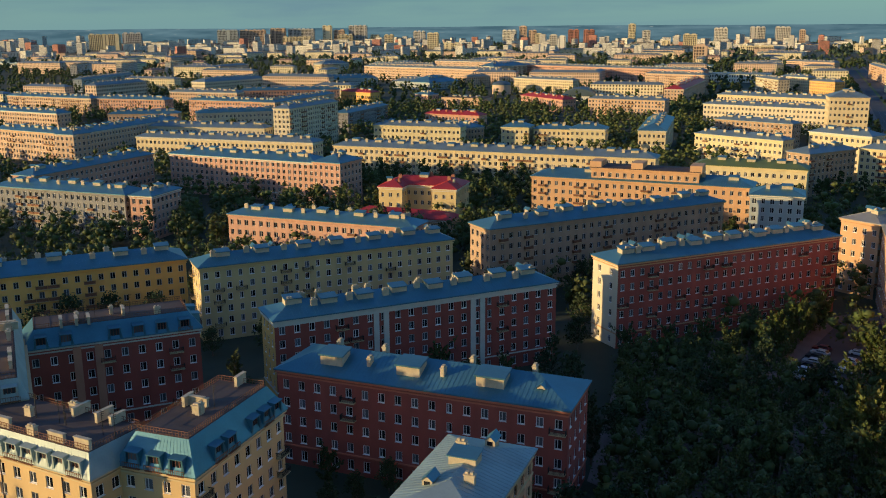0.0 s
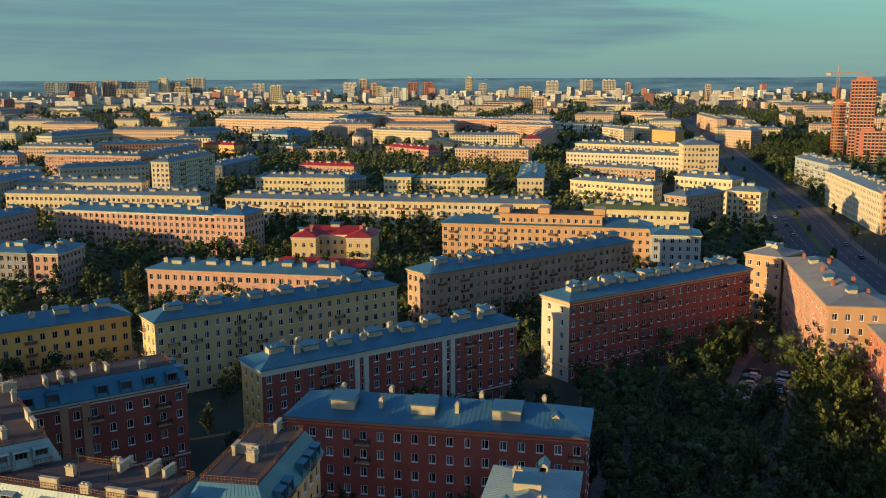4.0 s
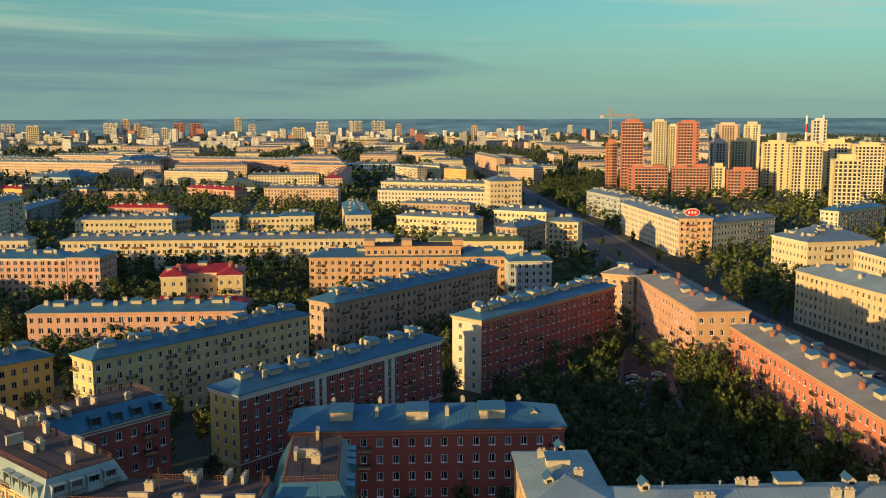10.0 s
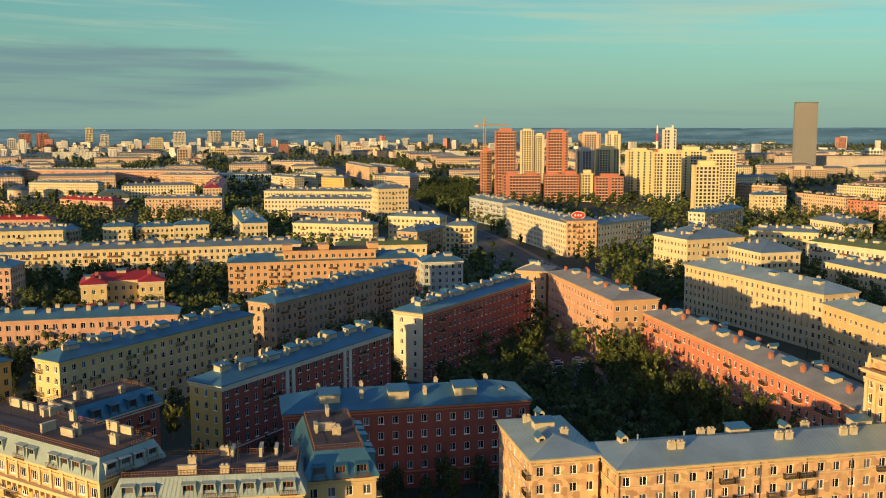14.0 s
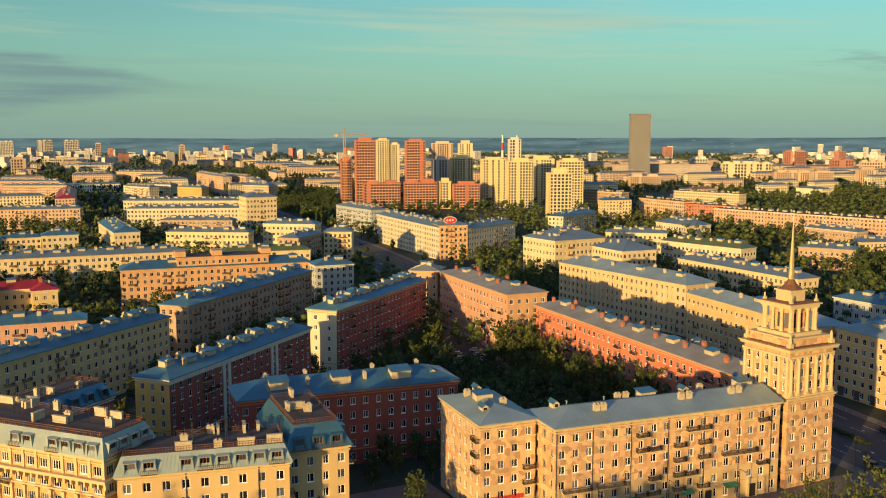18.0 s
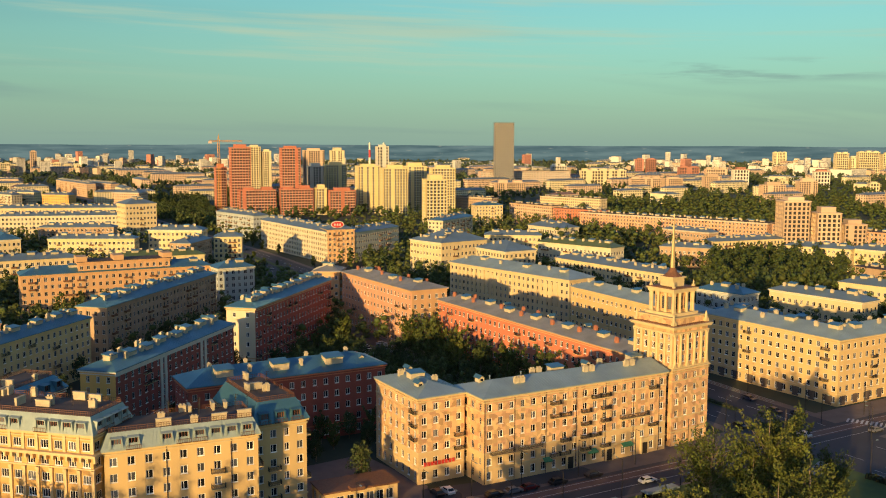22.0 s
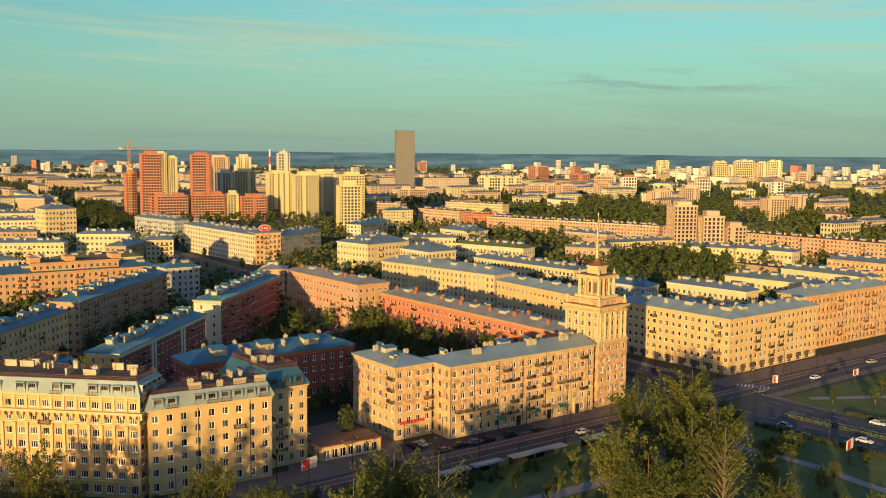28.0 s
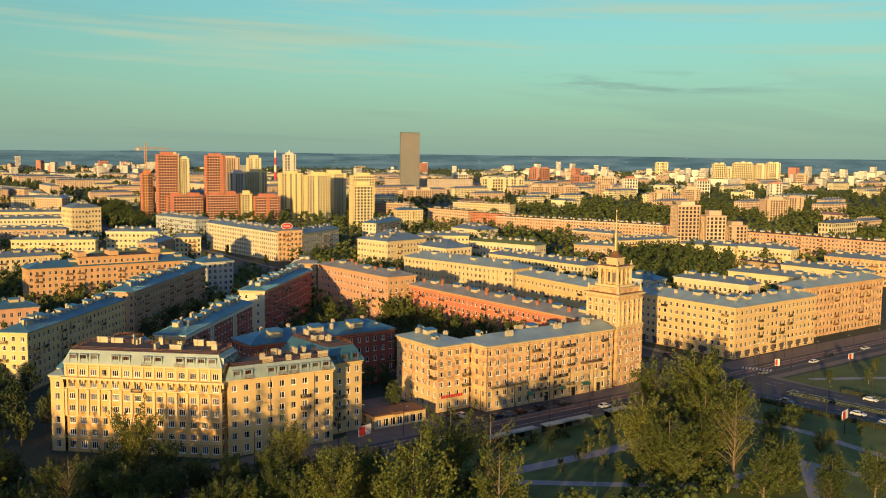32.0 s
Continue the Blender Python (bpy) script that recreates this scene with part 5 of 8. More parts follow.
block(-591.0, 661.3, -546.4, 655.3, 14, 15, 3, M_OCHRE, M_ROOFR, "ochre house with brown roof")
block(-527.6, 703.7, -505.4, 696.5, 14, 12, 3, M_PINK, MET, "small pink house among trees")
block(-723.4, 917.7, -666.8, 915.7, 30, 9, 2, M_BLUEP, GREY, "low pale blue hall")
block(-654.8, 907.6, -647.4, 967.1, 40, 9, 2, M_BLUEP, MET, "low blue-grey hall")
block(-825.3, 895.8, -782.3, 962.3, 26, 10, 2, M_BLUEP, MET, "low blue-grey works hall")
block(-641.7, 973.5, -619.6, 999.1, 14, 14, 4, M_PEACH, GREY, "peach house among tall trees")
block(-440.1, 1087.4, -356.2, 1075.7, 14, 18, 5, M_PEACH, GREY, "long peach house in low sun")
block(-286.0, 822.5, -325.5, 996.1, 20, 17, 5, M_PEACH, M_ROOFR, "peach house with a brown roof")
block(-160.2, 546.0, -105.7, 535.6, 13, 17, 5, M_TAN, GREY, "tan house half hidden by trees")
block(-277.8, 1022.9, -238.5, 974.8, 14, 20, 6, M_PALE, GREY, "pale house near the avenue")
block(-259.6, 1059.3, -222.0, 1034.1, 14, 20, 6, M_CREAM, GREY, "cream house near the avenue")
block(-206.8, 976.8, -175.6, 955.7, 14, 20, 6, M_OCHRE, GREY, "ochre house near the avenue")
block(-398.7, 1590.0, -308.3, 1540.3, 14, 18, 5, M_PEACH, GREY, "peach house with two end pavilions")
block(-480.4, 1620.4, -399.2, 1540.1, 14, 14, 4, M_CREAM, GREY, "cream school house among trees")
block(-241.1, 1458.3, -180.2, 1272.6, 14, 20, 6, M_PEACH, GREY, "peach house on the far avenue")
block(-193.8, 1365.0, -146.2, 1268.6, 14, 20, 6, M_PEACH, GREY, "peach house on the far avenue")
block(-131.5, 1011.1, -99.5, 990.7, 20, 20, 6, M_PEACH, GREY, "peach corner house on the avenue")
block(137.1, 496.8, 176.6, 541.0, 14, 20, 6, M_PALE, MET, "pale house behind the square")
block(221.6, 669.4, 250.5, 670.0, 16, 20, 6, M_CREAM, MET, "cream house with stepped gables")
block(258.9, 870.9, 292.2, 822.7, 14, 18, 5, M_TAN, M_TARFLAT, "tan house in the shade of the towers")
block(268.2, 703.8, 288.6, 639.8, 15, 20, 6, M_PEACH, M_TARFLAT, "peach brick house with loggias")
block(285.5, 630.0, 316.6, 586.5, 14, 19, 6, M_REDL, M_TARFLAT, "red brick house with flat roof")
block(349.1, 818.6, 391.1, 743.8, 14, 20, 6, M_CREAM, M_TARFLAT, "cream panel house among trees")
block(218.2, 525.2, 229.9, 486.6, 22, 13, 3, M_PALE, GREY, "pale house with a mansard roof")
block(318.2, 324.3, 342.6, 289.5, 14, 14, 4, M_CREAM, GREY, "cream house at the edge of the grove")
block(309.7, 466.5, 325.4, 423.5, 13, 13, 3, M_TAN, GREY, "tan house with grey roof among trees")
block(240.6, 348.3, 264.9, 325.1, 13, 13, 3, M_TAN, GREY, "tan house with grey roof among trees")

# U-shaped house with the red roof
rr = thing("school_building", "cream house with bright red metal roof and projecting wings", "building")
RW, RL = frame_of((-181.5, 211.7), (-150.0, 222.5))
rr.matrix_world = RW
wing(rr, Matrix.Translation((0, 7, 0)), RL, 14, 16.5, 4, M_YELLOW, modes=(1, 1, 0, 1), rmat=M_ROOFR, clutter=3, seed=61, chim="brick_chimney")
wing(rr, Matrix.Identity(4), 11, 14, 16.4, 4, M_YELLOW, modes=(1, 1, 0, 1), rmat=M_ROOFR, clutter=1, seed=62, chim="brick_chimney")
wing(rr, Matrix.Translation((RL - 11, 0, 0)), 11, 14, 16.45, 4, M_YELLOW, modes=(1, 1, 0, 1), rmat=M_ROOFR, clutter=1, seed=63)
keep_clear((-181.5, 211.7), (-150.0, 222.5), 21)
straight("annex_building", "low annex with red metal roof edges", (-183, 196), (-141, 205), 12, 8.0, 2, M_PEACH, modes=(1, 1, 0, 1), rmat=M_ROOFR, seed=64)
keep_clear((-183, 196), (-141, 205), 12)

# peach house with a raised attic
pe = thing("apartment_building", "peach brick house with raised loggia attic in its middle", "building")
PW, PL = frame_of((-130.9, 246.0), (-47.5, 264.0))
pe.matrix_world = PW
wing(pe, MI, PL, 15, 20.4, 6, M_PEACH, modes=(1, 1, 0, 1), rmat=MET, clutter=6, seed=65, tmat=M_PEACH, jut=0.3)
wing(pe, Matrix.Translation((24, 0.5, 0)), 42, 13, 25.0, 7, M_PEACH, modes=(1, 1, 0, 1), rmat=M_TARFLAT, seed=66, rise=0.5, tmat=M_PEACH)
for x in (24, 40, 62):
    bx = Mesh()
    bx.box((x, 0.8, 24.5), (4.5, 0, 0), (0, 9, 0), (0, 0, 3.0))
    part("parapet_block", bx, M_PEACH, pe)
keep_clear((-130.9, 246.0), (-47.5, 264.0), 15)

# ---------- the avenue, streets and the park ----------
def ribbon(name, pts, w, zz, m, label, off=0.0):
    g = Mesh()
    P = [Vector((x, y)) for x, y in pts]
    left, right = [], []
    for i, p in enumerate(P):
        a, b = P[max(i - 1, 0)], P[min(i + 1, len(P) - 1)]
        u = (b - a).normalized()
        n = Vector((-u.y, u.x))
        left.append(p + n * (off + w / 2))
        right.append(p + n * (off - w / 2))
    for i in range(len(P) - 1):
        g.face(((*right[i], zz), (*right[i + 1], zz), (*left[i + 1], zz), (*left[i], zz)))
    return tagged(new(name, g.data(name, [m])), label, name, kind="structure")


def smooth(pts, n=6):
    out = []
    for i in range(len(pts) - 1):
        p = [Vector(pts[max(0, min(len(pts) - 1, k))]) for k in (i - 1, i, i + 1, i + 2)]
        for j in range(n):
            t = j / n
            out.append(tuple(0.5 * (2 * p[1] + (p[2] - p[0]) * t + (2 * p[0] - 5 * p[1] + 4 * p[2] - p[3]) * t * t + (3 * p[1] - p[0] - 3 * p[2] + p[3]) * t ** 3)))
    return out + [tuple(pts[-1])]


AVENUE = smooth([(-560, 2700), (-371, 1960), (-230, 1384), (-158, 1088), (-97, 831), (-57, 661), (-15, 487), (5, 385), (24, 305), (42, 243), (55, 198), (79, 123), (91, 50), (106, -15), (128, -80), (165, -180)])
STREET = smooth([(-300, -95), (-190, -62), (-100, -38), (-30, -21), (10, -11.5), (60, 0), (110, 12), (170, 27), (250, 47), (400, 88)])
ribbon("pavement", AVENUE, 37, 0.02, M_PAVE, "grey paved footways of the avenue")
ribbon("road", AVENUE, 30, 0.05, M_ASPH, "dark asphalt carriageways of the avenue")
ribbon("pavement", STREET, 27, 0.03, M_PAVE, "reddish grey paved footway along the street", 3.0)
ribbon("road", STREET, 13.5, 0.06, M_ASPH, "dark asphalt street with tram lane")
M_LINE = mat("road_paint", (0.55, 0.53, 0.5), 0.8, var=0.2, scale=2)
med = ribbon("median", AVENUE[:74], 3.2, 0.2, M_GRASS, "narrow grass median of the avenue")
for off in (-10.5, -6.2, 6.2, 10.5):
    g = Mesh()
    for i in range(len(AVENUE) - 1):
        a, b = Vector(AVENUE[i]), Vector(AVENUE[i + 1])
        ln = (b - a).length
        u = (b - a) / ln
        n = Vector((-u.y, u.x)) * off
        k = 0.0
        while k < ln and a.y < 900:
            p = a + u * k + n
            s = Vector((-u.y, u.x)) * 0.09
            q = p + u * 3.0
            g.face(((*(p - s), 0.058), (*(q - s), 0.058), (*(q + s), 0.058), (*(p + s), 0.058)))
            k += 9.0
    tagged(new("lane_marking", g.data("lane_marking", [M_LINE])), "white dashed lane marking on the avenue", "marking", kind="structure")
for off in (-2.6, 1.6, 4.4):
    ribbon("lane_marking", STREET, 0.16, 0.068, M_LINE, "white line along the street", off)
M_TRACK = mat("tram_track_paving", (0.15, 0.085, 0.065), 0.85, var=0.25, scale=0.3)
ribbon("tram_track", STREET, 4.2, 0.064, M_TRACK, "red-brown tram track bed in the street", 3.0)
# grass of the park and the yards
sheet("lawn", ((-260, -75), (-100, -44), (-28, -28), (48, -11), (92, -1), (112, -60), (150, -160), (60, -260), (-300, -260)), 0.035, M_GRASS, "mown park lawn with long shadows")
sheet("lawn", ((120, 2), (175, 15), (255, 36), (255, -30), (150, -75), (128, -40)), 0.036, M_GRASS, "lawn beside the crossroads")
for k, pts in enumerate((((-60, -62), (-19, -51.5), (0, -48), (22.6, -43), (60, -26), (88, -8)), ((-60, -44), (-24.5, -56), (-0.7, -67), (30, -80)), ((53, -66), (56, -74), (39, -96), (20, -125)),
                         ((6, -77), (30, -75), (53, -72.5)), ((56, -70), (63, -85), (70, -100), (80, -130)), ((70, -32), (77.8, -51), (81, -75), (90, -110)), ((128, -2), (160, -12), (200, -30)))):
    ribbon("footpath", smooth(list(pts)), 4.2 if k in (0, 2) else 3.2, 0.040 + 0.004 * k, mat("footpath_slabs", (0.26, 0.24, 0.24), 0.9, var=0.15, scale=0.4), "pale grey slab footpath through the park")
sheet("yard_paving", ((-14, 62), (60, 42), (33, 146), (10, 205), (-36, 126)), 0.022, M_PAVE, "worn asphalt yard between the houses")
sheet("yard_paving", ((-48, -13), (-16, -9), (-12, 4), (-22, 30), (-40, 24)), 0.045, M_PAVE, "paved gap between two houses")
sheet("parking_area", ((0, 128), (14, 128), (14, 186), (2, 190)), 0.05, M_ASPH, "asphalt parking strip in the yard")
sheet("parking_area", ((-16, -7), (30, 0.5), (28, 6), (-14, 2)), 0.062, M_ASPH, "asphalt parking strip by the front house")


# ---------- cars ----------
PAINTS = [mat("car_paint", c, 0.3, 0.2, var=0.05) for c in ((0.02, 0.02, 0.025), (0.5, 0.5, 0.5), (0.75, 0.75, 0.74), (0.13, 0.012, 0.012), (0.05, 0.06, 0.10), (0.18, 0.18, 0.19))]
M_TYRE = mat("tyre", (0.02, 0.02, 0.02), 0.9, var=0.1)
CARS = []


def make_car(paint, label, s=1.0):
    c = thing("car", label, "car", group="cars on the streets")
    prof = ((-2.2, 0.35), (2.2, 0.35), (2.25, 0.75), (1.2, 0.9), (0.55, 1.42), (-1.3, 1.45), (-1.95, 0.95), (-2.25, 0.85))
    b = Mesh()
    n = len(prof)
    for y, w in ((-0.88, 0), (0.88, 0)):
        for x, z in prof:
            b.v.append((x, y * (0.8 if z > 1.2 else 1.0), z))
    for i in range(n):
        j = (i + 1) % n
        b.f.append((i, j, n + j, n + i)[::-1])
        b.m.append(0)
    b.f.append(tuple(range(n)))
    b.f.append(tuple(range(2 * n - 1, n - 1, -1)))
    b.m += [0, 0]
    body = part("body", b, paint, c)
    g = Mesh()
    g.face(((1.16, -0.72, 0.95), (1.16, 0.72, 0.95), (0.62, 0.64, 1.40), (0.62, -0.64, 1.40)))
    part("windscreen", g, M_GLASS, c)
    g = Mesh()
    g.face(((-1.37, -0.64, 1.43), (-1.37, 0.64, 1.43), (-1.93, 0.72, 1.0), (-1.93, -0.72, 1.0)))
    part("rear_window", g, M_GLASS, c)
    for y in (-0.84, 0.84):
        g = Mesh()
        q = [(0.95, y, 0.97), (0.5, y * 0.9, 1.34), (-1.2, y * 0.9, 1.36), (-1.75, y, 1.0)]
        g.face(q if y < 0 else q[::-1])
        for k in range(4):
            v = g.v[k]
            g.v[k] = (v[0], v[1] * 1.02, v[2])
        part("side_window", g, M_GLASS, c)
    for x in (-1.4, 1.4):
        for y in (-0.85, 0.85):
            w = Mesh()
            w.prism((0, 0), 0.32, -0.1, 0.1, 10)
            wh = part("wheel", w, M_TYRE, c)
            wh.matrix_local = Matrix.Translation((x, y, 0.33)) @ Matrix.Rotation(radians(90), 4, "X")
    return c


NAMES = ("black", "grey", "white", "dark red", "dark blue", "dark grey")
for k, p in enumerate(PAINTS):
    CARS.append(make_car(p, NAMES[k] + " saloon car on the asphalt"))
used = set()


def car(x, y, ang, k, zz=0.07):
    m = Matrix.Translation((x, y, zz)) @ Matrix.Rotation(radians(ang), 4, "Z")
    if k not in used:
        used.add(k)
        CARS[k].matrix_basis = m
    else:
        copy_thing(CARS[k], m)


for x, y, a, k in ((-11.5, -2.0, 100, 0), (-8.8, -1.4, 100, 2), (-5.5, -9.0, 14, 4), (0.5, -6.5, 14, 0), (5.5, -5.6, 14, 5), (9.8, -4.6, 14, 3), (17.5, -3.0, 14, 0), (27.5, -1.0, 14, 0), (-24, -22, 14, 1),
                   (38, -8, 14, 2), (96, 12, 105, 1), (150, 18, 14, 2), (165, 25, 194, 0), (190, 30, 14, 1), (118, 10, 14, 5)):
    car(x, y, a, k)
rc = random.Random(5)
for i in range(8):
    car(3.5 + rc.uniform(-0.3, 0.3), 131 + i * 3.6, 172 + rc.uniform(-4, 4), rc.choice((0, 1, 2, 2, 3, 5)))
    if i % 4 != 2:
        car(11.5 + rc.uniform(-0.3, 0.3), 132 + i * 3.6, -6 + rc.uniform(-4, 4), rc.choice((0, 1, 2, 2, 4, 5)))
for i in range(34, len(AVENUE) - 2):
    for off in (-11.8, -8.4, 8.4, 11.8):
        if rc.random() < (0.26 if i < 54 else 0.2):
            a, b = Vector(AVENUE[i]), Vector(AVENUE[i + 1])
            u = (b - a).normalized()
            p = a.lerp(b, rc.random()) + Vector((-u.y, u.x)) * off
            car(p.x, p.y, math.degrees(math.atan2(u.y, u.x)), rc.choice((0, 0, 1, 2, 4, 5, 5)))
for i in range(8):
    car(196 + i * 3.4, 14 + i * 0.9, 104, rc.choice((0, 1, 2, 4)))

# ---------- street lamps, billboards, stops and the kiosk ----------
lamp = thing("street_lamp", "grey steel street lamp with one arm", "street lamp", group="street lamps")
g = Mesh()
g.prism((0, 0), 0.12, 0, 9.0, 8, 0.07)
part("post", g, M_IRON, lamp)
g = Mesh()
g.box((-0.04, -0.04, 8.9), (1.8, 0, 0), (0, 0.08, 0), (0, 0, 0.08), bottom=True)
part("arm", g, M_IRON, lamp)
g = Mesh()
g.box((1.5, -0.14, 8.82), (0.8, 0, 0), (0, 0.28, 0), (0, 0, 0.14), bottom=True)
part("lantern", g, M_ROOFG, lamp)
first = True
for path, off, step in ((AVENUE, 16.0, 2), (AVENUE, -16.0, 2), (STREET, 8.2, 2), (STREET, -7.6, 2)):
    for i in range(0, len(path) - 1, step):
        a, b = Vector(path[i]), Vector(path[i + 1])
        if a.y > 400 or a.x < -160 or a.x > 240:
            continue
        u = (b - a).normalized()
        for f in ((0.0,) if (b - a).length < 25 else (0.0, 0.5)):
            p = a.lerp(b, f) + Vector((-u.y, u.x)) * off
            if abs(p.x - 95) < 16 and abs(p.y - 5) < 14:
                continue
            m = Matrix.Translation((p.x, p.y, 0.02)) @ Matrix.Rotation(math.atan2(u.y, u.x) - math.copysign(math.pi / 2, off), 4, "Z")
            if first:
                lamp.matrix_basis = m
                first = False
            else:
                copy_thing(lamp, m)

M_BRED = mat("red_poster", (0.55, 0.03, 0.03), 0.5, var=0.15, scale=1.5)
M_BWHITE = mat("white_poster", (0.75, 0.68, 0.6), 0.5, var=0.2, scale=1.2)
for x, y, a, z0, w, h in ((-42.0, -9.5, 28, 0.3, 5.0, 2.8), (86.8, -57.5, 25, 4.5, 4.4, 2.6), (152.9, 2.8, 15, 4.5, 3.2, 2.2), (44.6, 345.4, 20, 3.5, 6, 3), (57.5, 294.6, 30, 1.0, 6, 2.6), (128, 14, -20, 1.5, 1.8, 2.6)):
    bb = thing("billboard", "billboard with a red and white poster on a steel post", "billboard", group="billboards")
    bb.matrix_world = Matrix.Translation((x, y, 0.02)) @ Matrix.Rotation(radians(a), 4, "Z")
    g = Mesh()
    g.prism((0, 0.1), 0.18, 0, z0 + 0.2, 8)
    part("post", g, M_IRON, bb)
    g = Mesh()
    g.box((-w / 2, 0, z0), (w, 0, 0), (0, 0.25, 0), (0, 0, h), bottom=True)
    part("panel", g, M_BWHITE, bb)
    g = Mesh()
    g.face(((-w / 2 + 0.15, -0.01, z0 + 0.15), (0.1, -0.01, z0 + 0.15), (0.1, -0.01, z0 + h - 0.15), (-w / 2 + 0.15, -0.01, z0 + h - 0.15)))
    part("poster", g, M_BRED, bb)

ks = thing("kiosk", "low cream shop pavilion with glass front and brown roof", "kiosk")
KW, KL = frame_of((-37.5, -4.5), (-20.5, -1.6))
ks.matrix_world = KW
w = Mesh()
hs = facade(w, MI, KL, 0, 3.7, [(1.6 + 2.3 * i, 1.7) for i in range(7)], [(0.4, 2.4)])
put_windows(ks, MI, hs, 3, None)
for S, ln in ((Matrix.Translation((KL, 0, 0)) @ Matrix.Rotation(radians(90), 4, "Z"), 8), (Matrix.Translation((KL, 8, 0)) @ Matrix.Rotation(radians(180), 4, "Z"), KL), (Matrix.Translation((0, 8, 0)) @ Matrix.Rotation(radians(270), 4, "Z"), 8)):
    h2 = facade(w, S, ln, 0, 3.7, [(2.0, 1.6), (5.5, 1.6)] if ln == 8 else [], [(0.4, 2.4)] if ln == 8 else [])
    put_windows(ks, S, h2, 3, None)
part("wall", w, M_CREAM, ks)
w = Mesh()
w.box((-0.3, -0.3, 3.7), (KL + 0.6, 0, 0), (0, 8.6, 0), (0, 0, 0.35), bottom=True)
w.box((KL * 0.35, -0.9, 3.72), (3.2, 0, 0), (0, 2.0, 0), (0, 0, 0.75), bottom=True)
part("roof", w, M_RUST, ks, "brown felt roof with a raised porch")
keep_clear((-37.5, -4.5), (-20.5, -1.6), 8)

stop = thing("stop_shelter", "glass and steel stop shelter with pale flat roof", "shelter", group="stop shelters")
w = Mesh()
w.box((-4.6, -1.2, 2.6), (9.2, 0, 0), (0, 2.6, 0), (0, 0, 0.3), bottom=True)
w.box((-4.2, -0.9, 2.9), (8.4, 0, 0), (0, 2.0, 0), (0, 0, 0.12))
part("roof", w, M_ROOFG, stop)
for x in (-4.3, -1.5, 1.4, 4.2):
    w = Mesh()
    w.box((x, -1.0, 0), (0.12, 0, 0), (0, 0.12, 0), (0, 0, 2.6))
    part("post", w, M_IRON, stop)
for x in (-4.2, -1.4, 1.5):
    w = Mesh()
    w.box((x, -1.05, 0.3), (2.6, 0, 0), (0, 0.04, 0), (0, 0, 2.1), bottom=True)
    part("pane", w, M_GLASS, stop)
pos = ((-12, -30.5), (-2, -28.0), (10, -25.2), (19, -23.0), (35, -19.0))
for i, (x, y) in enumerate(pos):
    m = Matrix.Translation((x, y, 0.04)) @ Matrix.Rotation(radians(193), 4, "Z")
    if i == 0:
        stop.matrix_basis = m
    else:
        copy_thing(stop, m)

# roof sign: red oval with a pale rim
sg = thing("roof_sign", "red oval sign with pale rim on a roof frame", "sign")
sg.matrix_world = Matrix.Translation((40.5, 417.0, 22.4)) @ Matrix.Rotation(radians(5), 4, "Z") @ Matrix.Scale(0.78, 4)
for nm, rx, rz, y0, d, mm in (("rim", 5.6, 3.1, -0.1, 0.5, M_WHITE), ("panel", 5.0, 2.5, -0.25, 0.4, M_BRED)):
    g = Mesh()
    for y in (y0, y0 + d):
        for i in range(28):
            a = 2 * math.pi * i / 28
            g.v.append((rx * math.cos(a), y, 4.2 + rz * math.sin(a)))
    g.f = [tuple(range(28)), tuple(range(55, 27, -1))] + [(i, i + 28, (i + 1) % 28 + 28, (i + 1) % 28) for i in range(28)]
    g.m = [0] * len(g.f)
    part(nm, g, mm, sg)
g = Mesh()
for x in (-2.5, 0, 2.5):
    g.box((x, 0.4, -1.2), (0.15, 0, 0), (0, 0.15, 0), (0, 0, 4.4))
part("frame", g, M_IRON, sg)
for x in (-2.4, 0, 2.2):
    g = Mesh()
    g.box((x - 0.7, -0.3, 3.3), (1.3, 0, 0), (0, 0.06, 0), (0, 0, 1.8), bottom=True)
    part("bar", g, M_WHITE, sg)


# clipped hedges along the avenue
M_HEDGE = leaf_mat("hedge_leaves", (0.034, 0.042, 0.018))
def hedge(pts, w, h, seed):
    rh = random.Random(seed)
    th = thing("hedge", "clipped dark green hedge along the avenue", "hedge", group="hedges by the avenue")
    g = Mesh()
    for a, b in zip(pts, pts[1:]):
        a, b = Vector(a), Vector(b)
        n = max(1, int((b - a).length / 0.7))
        u = (b - a).normalized()
        s = Vector((-u.y, u.x))
        for i in range(n):
            for q in range(2):
                c = a.lerp(b, i / n) + s * (w * (q - 0.5) * 0.6 + rh.uniform(-0.15, 0.15))
                g.prism(c, 0.5 * rh.uniform(0.8, 1.3), 0.0, h * rh.uniform(0.75, 1.15), 6, 0.32)
    part("leafage", g, M_HEDGE, th, kind="stuff")


def beside(off, y0, y1):
    out = []
    for i in range(len(AVENUE) - 1):
        a, b = Vector(AVENUE[i]), Vector(AVENUE[i + 1])
        if y0 < a.y < y1:
            u = (b - a).normalized()
            out.append((a.x - u.y * off, a.y + u.x * off))
    return out


hedge(beside(-16.6, -120, -6), 1.6, 1.3, 1)
hedge(beside(0.0, -120, -6), 1.8, 1.0, 2)
hedge(beside(16.8, -120, -20), 1.4, 1.2, 3)
hedge(beside(0.0, 28, 240), 1.6, 0.9, 4)


# guard rails beside the carriageways
for off, y0, y1 in ((-15.3, -110, -14), (15.3, -110, -30), (1.2, -110, -14), (-1.2, -110, -14), (-15.3, 30, 150), (15.3, 30, 110)):
    fc_ = thing("guard_rail", "low grey steel guard rail beside the carriageway", "railing", group="guard rails")
    part("rail", rail_mesh([(x, y, 0.05) for x, y in beside(off, y0, y1)], 1.0, 2.4), M_ROOFG, fc_)

